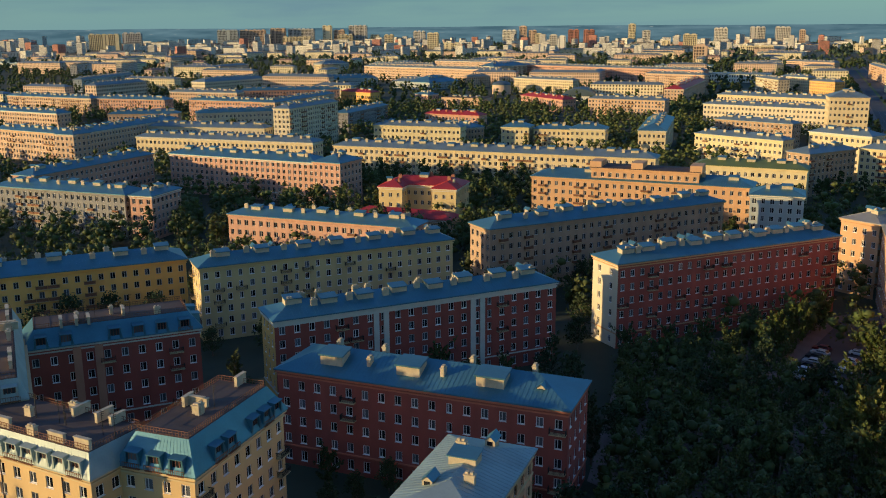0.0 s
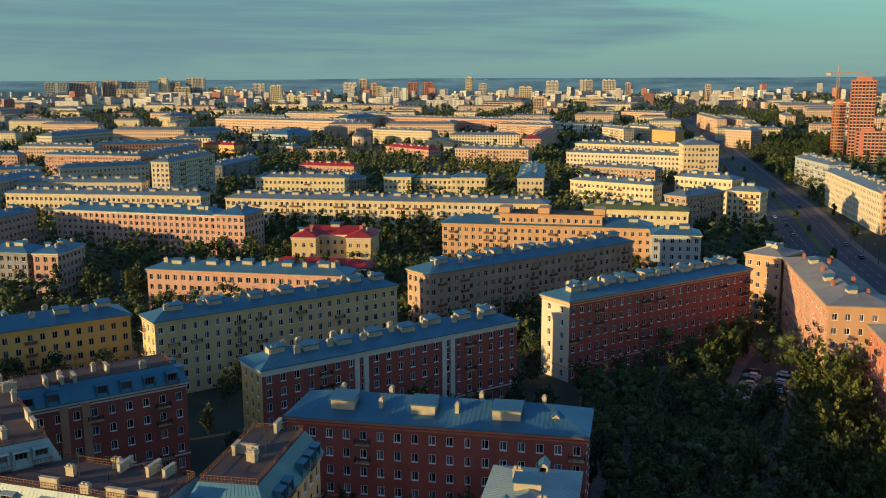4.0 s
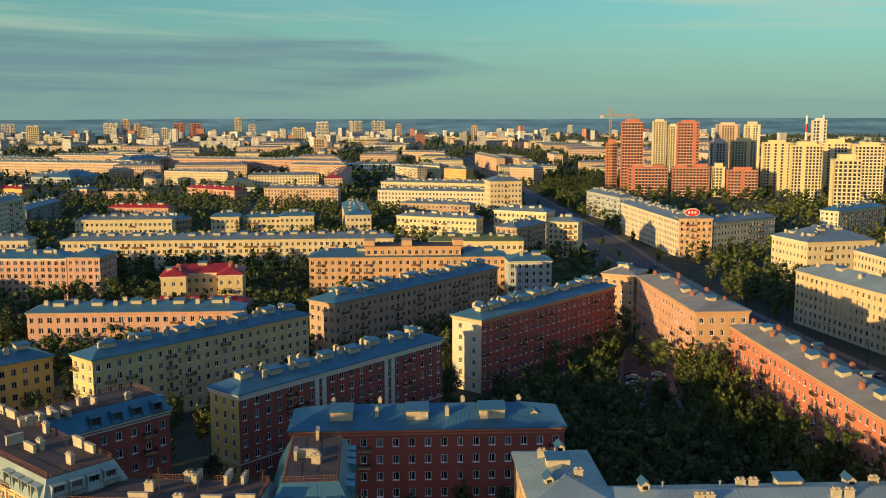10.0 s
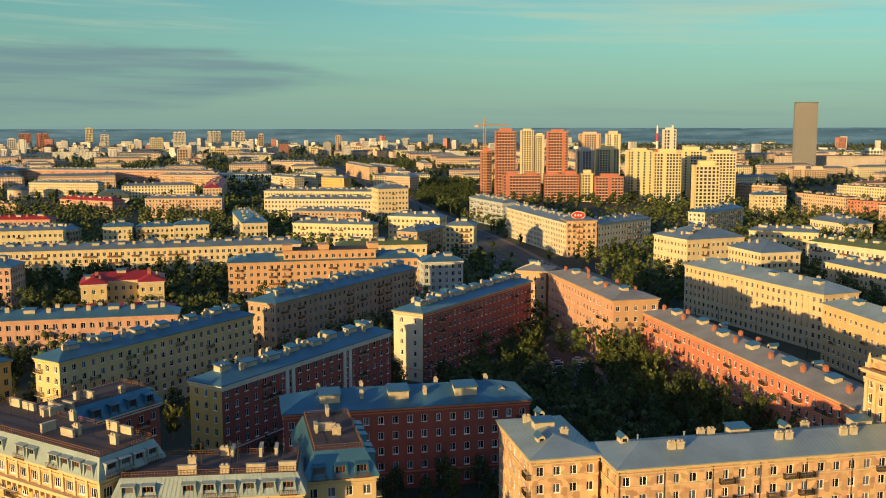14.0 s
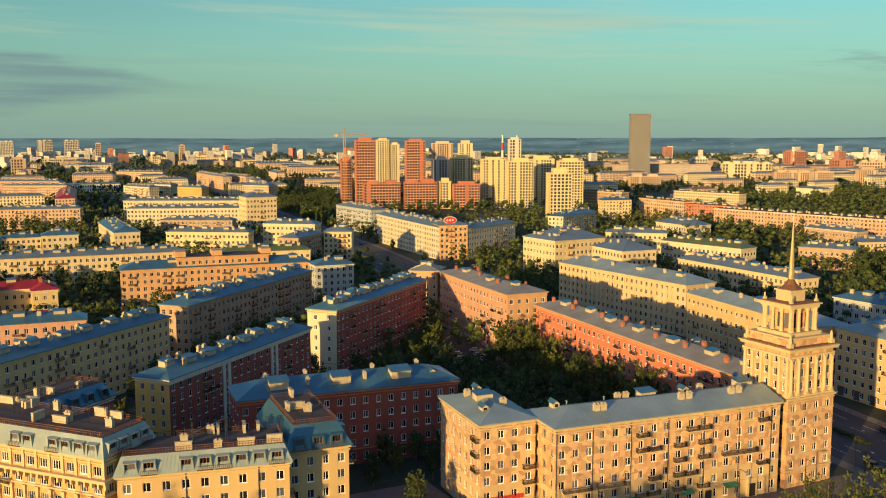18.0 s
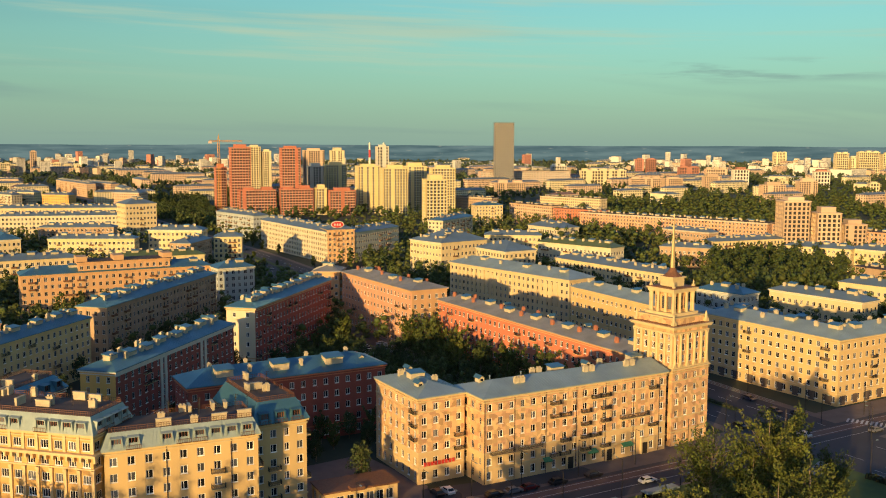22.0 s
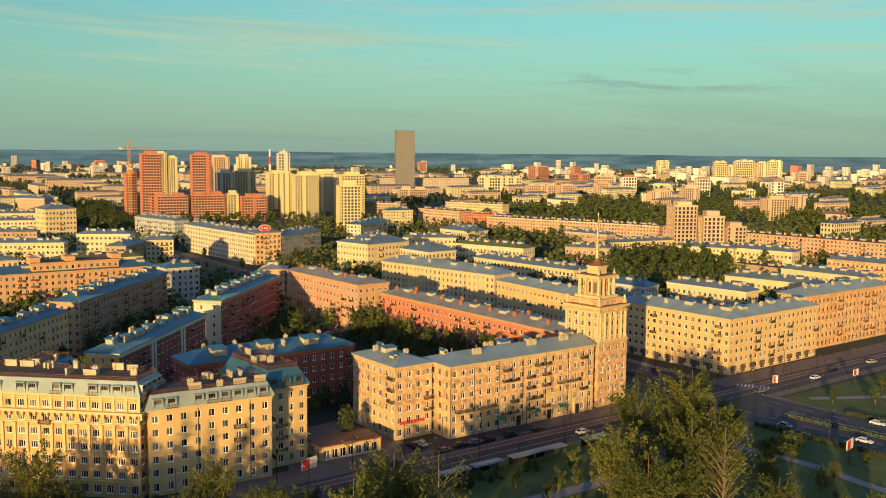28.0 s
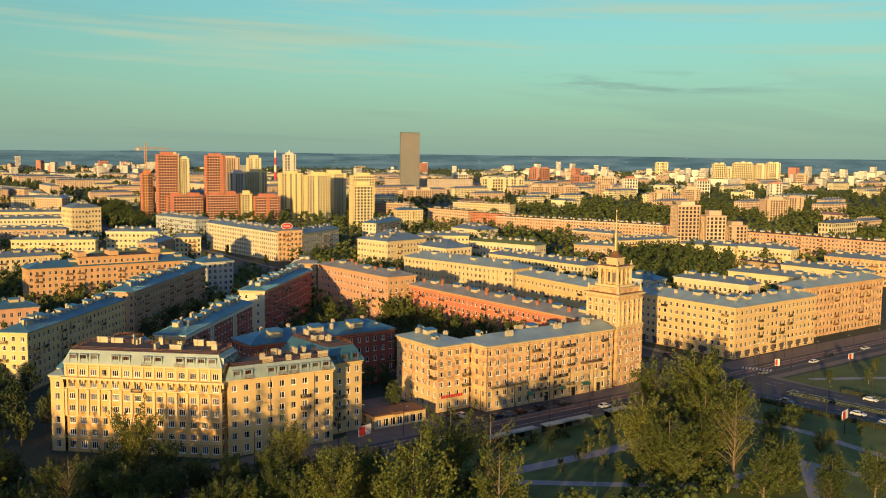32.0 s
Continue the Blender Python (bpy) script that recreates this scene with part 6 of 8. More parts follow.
# zebra crossing over the side street
for k in range(9):
    g = Mesh()
    a, u, v = Vector((118.0, 21.5)), Vector((0.68, -0.73)), Vector((0.73, 0.68))
    p = a + u * (k * 1.25)
    g.face([(*q, 0.075) for q in (p - v * 2, p + u * 0.6 - v * 2, p + u * 0.6 + v * 2, p + v * 2)])
    tagged(new("crossing_stripe", g.data("crossing_stripe", [M_LINE])), "white painted stripe of a zebra crossing", "marking", kind="structure")

# ---------- the city beyond ----------
def far_template(name, label, L, D, h, n, wm, rm, flat=False, bay=3.4, cat="building"):
    w, r, p = Mesh(), Mesh(), Mesh()
    w.box((-L / 2, -D / 2, 0), (L, 0, 0), (0, D, 0), (0, 0, h))
    if flat:
        r.box((-L / 2 - 0.3, -D / 2 - 0.3, h), (L + 0.6, 0, 0), (0, D + 0.6, 0), (0, 0, 0.9), bottom=True)
        for k in range(max(1, int(L / 22))):
            r.box((-L / 2 + 8 + k * 20, -2, h + 0.9), (5, 0, 0), (0, 4, 0), (0, 0, 2.6))
    else:
        e = 0.6
        a, b = ((-L / 2 - e, -D / 2 - e), (L / 2 + e, D / 2 + e))
        z0, z1, q = h, h + D * 0.2, D / 2
        pts = [(a[0], a[1], z0), (b[0], a[1], z0), (b[0], b[1], z0), (a[0], b[1], z0), (a[0] + q, 0, z1), (b[0] - q, 0, z1)]
        r.v = pts
        r.f = [(0, 1, 5, 4), (2, 3, 4, 5), (3, 0, 4), (1, 2, 5), (3, 2, 1, 0)]
        r.m = [0] * 5
        for k in range(int(L / 9)):
            r.box((-L / 2 + 5 + k * 9, -1.5, h + D * 0.1), (1.6, 0, 0), (0, 0.9, 0), (0, 0, 2.4 + (k % 3) * 0.4), 1)
    hs = h / n
    for k in range(4):
        S = (Matrix.Translation((-L / 2, -D / 2 - 0.04, 0)), Matrix.Translation((L / 2 + 0.04, -D / 2, 0)) @ Matrix.Rotation(radians(90), 4, "Z"), None,
             Matrix.Translation((-L / 2 - 0.04, D / 2, 0)) @ Matrix.Rotation(radians(270), 4, "Z"))[k]
        if S is None:
            continue
        ln = L if k == 0 else D
        nb = max(1, round(ln / bay))
        for i in range(nb):
            for f in range(n):
                x, z, ww, wh = (i + 0.5) * ln / nb, hs * (f + 0.55), bay * 0.22, hs * 0.27
                p.face([S @ Vector(v) for v in ((x - ww, 0, z - wh), (x + ww, 0, z - wh), (x + ww, 0, z + wh), (x - ww, 0, z + wh))])
    ob = new(name, w.data(name, [wm]))
    tagged(ob, label, cat)
    part("roof", r, [rm, M_CHIM], ob)
    part("glazing", p, M_GLASS, ob, kind="stuff")
    return ob


M_FROOF = mat("far_sheet_roof", (0.13, 0.175, 0.19), 0.5, 0.35, var=0.25, scale=0.08, fine=0.6, bump=0, rand=0.3)
M_FROOF2 = mat("far_brown_roof", (0.20, 0.12, 0.09), 0.7, 0.1, var=0.25, scale=0.08, fine=0.6, bump=0, rand=0.3)
LOW = [far_template("apartment_building", "distant peach house with grey roof among trees", 62, 14, 17, 5, M_FP, M_FROOF),
       far_template("apartment_building", "distant cream house with grey roof among trees", 78, 14, 16, 5, M_FC, M_FROOF),
       far_template("apartment_building", "distant long peach house with grey roof", 104, 15, 18, 5, M_FP, M_FROOF),
       far_template("apartment_building", "distant cream house with grey roof", 44, 14, 15, 4, M_FC, M_FROOF),
       far_template("apartment_building", "distant low house with brown roof", 36, 16, 11, 3, M_FP, M_FROOF2),
       far_template("apartment_building", "distant grey panel block with flat roof", 90, 13, 27, 9, M_FG, M_TARFLAT, True),
       far_template("industrial_hall", "distant pale low hall with flat roof", 95, 40, 10, 2, M_FW, M_FROOF, True)]
HIGH = [far_template("apartment_tower", "distant white high-rise on the skyline", 30, 22, 62, 20, M_FW, M_TARFLAT, True, cat="tower block"),
        far_template("apartment_tower", "distant pale long high-rise on the skyline", 78, 16, 48, 16, M_FW, M_TARFLAT, True, cat="tower block"),
        far_template("apartment_tower", "distant brick-red high-rise on the skyline", 34, 24, 70, 23, M_FR, M_TARFLAT, True, cat="tower block"),
        far_template("apartment_tower", "distant grey high-rise on the skyline", 26, 22, 78, 25, M_FG, M_TARFLAT, True, cat="tower block"),
        far_template("apartment_tower", "distant pink panel block on the skyline", 60, 15, 38, 12, M_FP, M_TARFLAT, True, cat="tower block")]
placed = set()


def place(ob, x, y, ang, s=(1, 1, 1)):
    m = Matrix.Translation((x, y, 0)) @ Matrix.Rotation(radians(ang), 4, "Z") @ Matrix.Diagonal((*s, 1))
    if ob.name not in placed:
        placed.add(ob.name)
        ob.matrix_basis = m
        return ob
    return copy_thing(ob, m)


AV_A, AV_B = np.array(AVENUE[:-1]), np.array(AVENUE[1:])
AV_D = AV_B - AV_A
AV_L = (AV_D ** 2).sum(1)


def near_avenue(x, y, w=34):
    p = np.array((x, y)) - AV_A
    k = np.clip((p * AV_D).sum(1) / AV_L, 0, 1)
    return bool((((p - AV_D * k[:, None]) ** 2).sum(1) < w * w).any())


rf = random.Random(11)
SPOTS, FAR = [], []
for d0, d1, cell, prob in ((330, 900, (82, 62), 0.72), (900, 1650, (105, 92), 0.5), (1650, 2700, (140, 105), 0.62)):
    nx, ny = int(5600 / cell[0]), int(2800 / cell[1])
    for i in range(nx):
        for j in range(ny):
            a = radians(14)
            u, v = (i - nx / 2) * cell[0] + rf.uniform(-14, 14), j * cell[1] + rf.uniform(-10, 10)
            x, y = u * math.cos(a) - v * math.sin(a) + 100, u * math.sin(a) + v * math.cos(a) + 60
            d, az = math.hypot(x + 30, y + 90), math.degrees(math.atan2(x + 30, y + 90))
            q = rf.random()
            if not d0 <= d < d1 or az < -63 or az > 52 or q > prob or (d < 1000 and -57 < az < 47):
                continue
            if any(taken(x + ox * math.cos(a) - oy * math.sin(a), y + ox * math.sin(a) + oy * math.cos(a), 9) for ox in (-40, -20, 0, 20, 40) for oy in (-7, 7)) or near_avenue(x, y, 46):
                continue
            if 12 < az < 40 and 420 < d < 1500 and q > 0.42:
                continue
            if -8 < x < 330 and 740 < y < 1080:
                continue
            k = rf.choices(range(7), (3, 3, 2, 3, 1.2, 0.1 if d > 1650 else 0, 0.5 if d > 1200 else 0))[0]
            ang = 14 + rf.choice((0, 0, 0, 0, 90)) + rf.uniform(-3, 3)
            L = LOW[k].dimensions.x
            sc = min(1.0, cell[0] * 0.88 / L) if ang < 60 else min(1.0, cell[1] * 0.9 / L)
            zs = rf.uniform(0.88, 1.12)
            if d0 < 800:
                place(LOW[k], x, y, ang, (sc, 1, zs))
            else:
                FAR.append((LOW[k], Matrix.Translation((x, y, 0)) @ Matrix.Rotation(radians(ang), 4, "Z") @ Matrix.Diagonal((sc, 1, zs, 1))))
            SPOTS.append((x, y))
            W = Matrix.Translation((x, y, 0)) @ Matrix.Rotation(radians(ang), 4, "Z") @ Matrix.Translation((-L * sc / 2, -8, 0))
            RECTS.append((W.inverted(), L * sc, 16))
for i in range(1000):
    az = rf.uniform(-62, 52)
    d = rf.uniform(2400, 4300)
    if i % 3:
        az = rf.choice((-60, -56, -53, -50, -47, -44, -41, -38, -35, -32, -27, -23, -21, -14, -6, 3, 30, 38, 47)) + rf.gauss(0, 1.2)
        d = rf.uniform(2500, 3900)
    if 8 < az < 30 and d > 1500 and i % 4:
        continue
    a = radians(az)
    x, y = math.sin(a) * d - 30, math.cos(a) * d - 90
    if near_avenue(x, y, 45) or (0 < x < 420 and 700 < y < 1450) or taken(x, y, 14):
        continue
    k = rf.choices(range(5), (2.6, 2.2, 0.4, 1.6, 3.0))[0]
    hs = rf.uniform(0.3, 0.45) if d < 2200 else rf.uniform(0.3, 0.42 + 0.32 * min(1.0, (d - 2200) / 1500))
    ang = 14 + rf.choice((0, 90, 45)) + rf.uniform(-8, 8)
    if d < 2000:
        place(HIGH[k], x, y, ang, (1, 1, hs))
    else:
        FAR.append((HIGH[k], Matrix.Translation((x, y, 0)) @ Matrix.Rotation(radians(ang), 4, "Z") @ Matrix.Diagonal((rf.uniform(0.55, 0.95), rf.uniform(0.7, 1), hs, 1))))
    RECTS.append((Matrix.Translation((x - 20, y - 20, 0)).inverted(), 40, 40))

# pale halls and sheds scattered over the plain
for i in range(150):
    a, d = radians(rf.uniform(-20, 50)), rf.uniform(2700, 4500)
    FAR.append((LOW[rf.choice((1, 3, 6, 6))], Matrix.Translation((math.sin(a) * d - 30, math.cos(a) * d - 90, 0)) @ Matrix.Rotation(radians(rf.choice((10, 14, 100))), 4, "Z") @ Matrix.Diagonal((rf.uniform(0.6, 1.2), 1, rf.uniform(0.6, 1.1), 1))))

for ob in LOW + HIGH:
    if ob.name not in placed:
        place(ob, -1750 + 130 * len(placed), 2620, 14, (0.8, 1, 0.5 if ob in HIGH else 1))
# the farthest rows, too small to pick apart
far_mesh, far_mats = Mesh(), []
for ob, m in FAR:
    tall = ob.name.startswith("apartment_tower")
    for o in (ob, *ob.children):
        if tall and o.name.startswith("glazing"):
            # high up and far off, the windows read as upright strips
            hw, hd, ht = ob.dimensions.x / 2, ob.dimensions.y / 2, ob.dimensions.z * 0.94
            if M_GLASS not in far_mats:
                far_mats.append(M_GLASS)
            gi = far_mats.index(M_GLASS)
            for sx, sy in ((1, 0), (0, 1), (0, -1)):
                ln = hw if sx else hd
                for q in range(int(ln * 2 / 3.6)):
                    c = -ln + (q + 0.5) * 3.6
                    pts = [(c - 0.5, -hd - 0.06), (c + 0.5, -hd - 0.06)] if sx else [(sy * (hw + 0.06), c - 0.5), (sy * (hw + 0.06), c + 0.5)]
                    for z0, z1 in ((2, ht * 0.33), (ht * 0.35, ht * 0.66), (ht * 0.68, ht)):
                        far_mesh.face([m @ Vector(v) for v in ((*pts[0], z0), (*pts[1], z0), (*pts[1], z1), (*pts[0], z1))], gi)
            continue
        off = []
        for mt in o.data.materials:
            if mt not in far_mats:
                far_mats.append(mt)
            off.append(far_mats.index(mt))
        k = len(far_mesh.v)
        far_mesh.v.extend(tuple(m @ v.co) for v in o.data.vertices)
        for p in o.data.polygons:
            far_mesh.f.append(tuple(k + q for q in p.vertices))
            far_mesh.m.append(off[p.material_index])
tagged(new("distant_blocks", far_mesh.data("distant_blocks", far_mats)), "distant rows of peach and cream city blocks", "buildings", kind="stuff")


def high_rise(name, label, x, y, ang, L, D, h, n, wm, ribs=None, crown=True, bay=3.4):
    """A tower with openings in its walls, floor bands and a crown."""
    th = thing(name, label, "tower block")
    th.matrix_world = Matrix.Translation((x, y, 0)) @ Matrix.Rotation(radians(ang), 4, "Z")
    W = Matrix.Translation((-L / 2, -D / 2, 0))
    wing(th, W, L, D, h, n, wm, modes=(1, 1, 0, 1), roof=False, over=0.3, bay=bay, ww=bay * 0.58, wh=1.9, ground=4.0, tmat=ribs or wm)
    r = Mesh()
    r.box((-L / 2, -D / 2, h), (L, 0, 0), (0, D, 0), (0, 0, 0.8))
    part("roof", r, M_TARFLAT, th)
    if crown:
        r = Mesh()
        r.box((-L * 0.3, -D * 0.3, h + 0.8), (L * 0.6, 0, 0), (0, D * 0.6, 0), (0, 0, 4.2))
        part("lift_house", r, wm, th)
    if ribs:
        r = Mesh()
        for i in range(n):
            z = 4 + i * (h - 4) / n
            r.box((-L / 2 - 0.25, -D / 2 - 0.25, z), (L + 0.5, 0, 0), (0, D + 0.5, 0), (0, 0, 0.5), bottom=True)
        for i in range(int(L / 6) + 1):
            r.box((-L / 2 + i * L / int(L / 6) - 0.4, -D / 2 - 0.45, 0), (0.8, 0, 0), (0, 0.4, 0), (0, 0, h))
        for i in range(int(D / 6) + 1):
            for sx in (-L / 2 - 0.45, L / 2 + 0.05):
                r.box((sx, -D / 2 + i * D / int(D / 6) - 0.4, 0), (0.4, 0, 0), (0, 0.8, 0), (0, 0, h))
        part("concrete_frame", r, ribs, th, "pale concrete floor edges and columns")
    return th


# near-black that paints the shade inside tower openings
M_VOID = mat("opening_shade_black", (0.018, 0.017, 0.017), 0.5, var=0.3, scale=0.3, bump=0)
M_SITE = mat("raw_red_brickwork", (0.50, 0.175, 0.105), 0.88, var=0.2, scale=0.1)
M_CONC = mat("pale_concrete", (0.62, 0.44, 0.33), 0.85, var=0.15, scale=0.2)
M_YT = mat("yellow_white_cladding", (0.69, 0.56, 0.27), 0.8, var=0.08, scale=0.1)


def tower_block(name, label, x, y, ang, L, D, h, n, wm):
    """A high-rise: dark core behind deep openings between piers and floor bands, some bays closed, and a stepped top."""
    rb = random.Random(int(x * 7 + y))
    th = thing(name, label, "tower block")
    band = M_CONC if wm is M_SITE else (M_FW if wm is M_YT else wm)
    th.matrix_world = Matrix.Translation((x, y, 0)) @ Matrix.Rotation(radians(ang), 4, "Z")
    near = math.hypot(x, y) < 1500
    bay, n = (3.3, n) if near else (5.6, max(3, n // 2))
    core, grid, top = Mesh(), Mesh(), Mesh()
    # core behind the piers; its black colour stands for shade in the openings
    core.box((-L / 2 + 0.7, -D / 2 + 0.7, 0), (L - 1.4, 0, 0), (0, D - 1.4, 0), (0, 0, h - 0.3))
    for S, ln in ((Matrix.Translation((-L / 2, -D / 2, 0)), L), (Matrix.Translation((L / 2, -D / 2, 0)) @ Matrix.Rotation(radians(90), 4, "Z"), D),
                  (Matrix.Translation((L / 2, D / 2, 0)) @ Matrix.Rotation(radians(180), 4, "Z"), L), (Matrix.Translation((-L / 2, D / 2, 0)) @ Matrix.Rotation(radians(270), 4, "Z"), D)):
        R = S.to_3x3()
        nb = max(2, round(ln / bay))
        st, fh = ln / nb, h / n
        for i in range(nb + 1):
            w = st * (0.28 if wm is M_SITE else 0.34)
            if i < nb and 0 < i and rb.random() < (0.04 if wm is M_SITE else 0.13):
                grid.box(S @ Vector((i * st - w / 2, 0.05, 0)), R @ Vector((st, 0, 0)), R @ Vector((0, 0.75, 0)), (0, 0, h))
            a = min(max(i * st - w / 2, 0), ln - w)
            grid.box(S @ Vector((a, 0, 0)), R @ Vector((w, 0, 0)), R @ Vector((0, 0.7, 0)), (0, 0, h))
        for f in range(n + 1):
            z0 = f * fh - fh * 0.17 if f else 0
            grid.box(S @ Vector((0.02, 0.12, z0)), R @ Vector((ln - 0.04, 0, 0)), R @ Vector((0, 0.6, 0)), (0, 0, fh * 0.3 if f < n else fh * 0.17), 1, True)
    top.box((-L / 2 - 0.2, -D / 2 - 0.2, h), (L + 0.4, 0, 0), (0, D + 0.4, 0), (0, 0, 0.9))
    k = max(1, int(L / 16))
    for i in range(k):
        c = -L / 2 + (i + 0.5) * L / k
        top.box((c - L / k * 0.3, -D * 0.32, h + 0.9), (L / k * 0.6, 0, 0), (0, D * 0.6, 0), (0, 0, rb.uniform(1.8, 4.0)))
    part("pier_grid", grid, [wm, band], th, "piers and floor bands of the facade", kind="stuff")
    part("glazing", core, M_VOID, th, "near-black core, painted shade behind the piers", kind="stuff")
    part("roof", top, M_FR if "crown" in label else wm, th)
    return th


tower_block("unfinished_tower", "unfinished red brick tower with dark window openings", 12.8, 885.8, 3, 22, 20, 74.5, 24, M_SITE)
tower_block("unfinished_tower", "unfinished red brick tower with dark window openings", 71.1, 902.1, 1, 22, 20, 74, 24, M_SITE)
tower_block("unfinished_block", "unfinished red brick block beside the tower", -8.1, 905.3, 3, 12, 18, 52, 17, M_SITE)
tower_block("unfinished_block", "low unfinished red brick block between the towers", 29.4, 862.0, 2, 40.1, 14, 28.0, 9, M_SITE)
tower_block("unfinished_block", "low unfinished red brick block between the towers", 72.2, 860.8, 1, 37.2, 14, 28.6, 10, M_SITE)
tower_block("apartment_tower", "low yellow and white block between red ones", 99.2, 855.9, -0, 12.9, 14, 29.4, 10, M_YT)
tower_block("unfinished_block", "low unfinished red brick block before the towers", 120.9, 843.9, -1, 29.3, 16, 27.1, 9, M_SITE)
tower_block("apartment_tower", "pale yellow and white high-rise in low sun", 139.9, 994.7, -1, 26.7, 20, 52.6, 18, M_YT)
tower_block("apartment_tower", "pale yellow and white high-rise in low sun", 156.5, 871.6, -2, 26.1, 22, 53.6, 18, M_YT)
tower_block("apartment_tower", "pale yellow and white high-rise in low sun", 177.0, 825.9, -3, 28.1, 20, 52.3, 17, M_YT)
tower_block("apartment_tower", "pale yellow and white high-rise in low sun", 216.1, 888.0, -4, 28.2, 18, 53.0, 18, M_YT)
tower_block("apartment_tower", "pale yellow and white high-rise in low sun", 174.7, 652.1, -4, 20.5, 20, 46.0, 15, M_YT)
tower_block("apartment_tower", "pale yellow and white high-rise in low sun", 234.9, 831.8, -5, 27.2, 18, 52.0, 17, M_YT)
tower_block("apartment_tower", "peach high-rise behind the cluster", 147.4, 1225.7, -0, 30.6, 20, 69.4, 23, M_FP)
tower_block("apartment_tower", "cream high-rise behind the cluster", 168.7, 1142.1, -1, 18.6, 20, 69.9, 23, M_FC)
tower_block("apartment_tower", "cream high-rise behind the red tower", 52.3, 1153.2, 2, 17.4, 18, 74.7, 25, M_FC)
tower_block("apartment_tower", "cream high-rise behind the red tower", 69.1, 1152.1, 2, 12.3, 18, 68.5, 23, M_FC)
tower_block("apartment_tower", "grey glass block in the shade", 109.8, 967.4, -0, 19.9, 18, 51.3, 17, M_FG)
tower_block("apartment_tower", "slender white tower on the horizon", 364.9, 1717.3, -3, 24.8, 22, 74.7, 25, M_FW)
# blocks and towers of the outer districts
tower_block("apartment_tower", "distant cream high-rise on the skyline", -2527.0, 1779.4, 36, 93.9, 20, 61.2, 20, M_FC)
tower_block("apartment_tower", "distant grey high-rise on the skyline", -2603.0, 1940.8, 36, 61.8, 18, 63.1, 21, M_FG)
tower_block("apartment_tower", "distant blue-grey high-rise on the skyline", -2821.3, 2560.7, 32, 82.6, 20, 70.1, 23, M_BLUEP)
tower_block("apartment_tower", "distant pink high-rise on the skyline", -2755.0, 2631.0, 32, 101.8, 20, 69.3, 23, M_FP)
tower_block("apartment_tower", "distant pink high-rise on the skyline", -2685.1, 2701.3, 31, 60.7, 18, 75.1, 25, M_FP)
tower_block("apartment_tower", "distant cream high-rise on the skyline", -2474.6, 2588.3, 30, 110.7, 18, 43.7, 15, M_FC)
tower_block("apartment_tower", "distant grey high-rise on the skyline", -2618.3, 2765.3, 30, 105.0, 18, 72.2, 24, M_FG)
tower_block("apartment_tower", "distant cream high-rise on the skyline", -2542.0, 2834.9, 29, 35.9, 18, 84.6, 28, M_FC)
tower_block("apartment_tower", "distant pink high-rise on the skyline", -2506.7, 2865.9, 29, 44.4, 18, 66.6, 22, M_FP)
tower_block("apartment_tower", "distant grey high-rise on the skyline", -2449.1, 2914.7, 28, 74.1, 20, 83.8, 28, M_FG)
tower_block("apartment_tower", "distant cream high-rise on the skyline", -2478.1, 2870.1, 28, 61.2, 18, 48.8, 16, M_FC)
tower_block("apartment_tower", "distant cream high-rise on the skyline", -2396.4, 2957.9, 27, 34.0, 16, 47.7, 16, M_FC)
tower_block("apartment_tower", "distant cream high-rise on the skyline", -2109.3, 2683.6, 27, 32.6, 16, 50.4, 17, M_FC)
tower_block("apartment_tower", "distant grey high-rise on the skyline", -2253.6, 3067.3, 26, 49.0, 18, 59.6, 20, M_FG)
tower_block("apartment_tower", "distant tan high-rise on the skyline", -1607.4, 2255.7, 25, 33.0, 18, 59.4, 20, M_FC)
tower_block("apartment_tower", "distant cream high-rise on the skyline", -1699.4, 2486.0, 25, 54.6, 14, 25.1, 8, M_FC)
tower_block("apartment_tower", "distant white high-rise on the skyline", -1949.6, 3268.3, 22, 55.6, 18, 61.4, 20, M_FW)
tower_block("apartment_tower", "distant pink high-rise on the skyline", -1901.9, 3296.3, 22, 29.9, 16, 76.7, 26, M_FP)
tower_block("apartment_tower", "distant pink high-rise on the skyline", -1869.0, 3315.0, 22, 32.1, 16, 60.8, 20, M_FP)
tower_block("apartment_tower", "distant cream high-rise on the skyline", -1695.1, 3056.4, 21, 27.5, 16, 49.6, 17, M_FC)
tower_block("apartment_tower", "distant white high-rise on the skyline", -1347.1, 2522.9, 21, 22.7, 16, 51.1, 17, M_FW)
tower_block("apartment_tower", "distant white high-rise on the skyline", -1320.8, 2530.8, 21, 21.0, 16, 47.6, 16, M_FW)
tower_block("apartment_tower", "distant red high-rise on the skyline", -1724.5, 3392.5, 20, 42.6, 16, 61.8, 21, M_FR)
tower_block("apartment_tower", "distant red high-rise on the skyline", -1669.5, 3420.1, 20, 42.6, 16, 61.4, 20, M_FR)
tower_block("apartment_tower", "distant cream high-rise on the skyline", -1516.4, 3491.0, 18, 27.5, 18, 82.4, 27, M_FC)
tower_block("apartment_tower", "distant grey high-rise on the skyline", -1464.9, 3513.1, 18, 31.6, 16, 57.7, 19, M_FG)
tower_block("apartment_tower", "distant cream high-rise on the skyline", -1123.5, 2865.7, 17, 24.0, 14, 28.9, 10, M_FC)
tower_block("apartment_tower", "distant cream high-rise on the skyline", -1026.7, 2820.2, 16, 41.6, 16, 49.0, 16, M_FC)
tower_block("apartment_tower", "distant tan high-rise on the skyline", -640.2, 1846.7, 16, 28.5, 20, 35.9, 12, M_FP)
tower_block("apartment_tower", "distant white high-rise on the skyline", -1199.3, 3613.6, 15, 49.9, 18, 64.6, 22, M_FW)
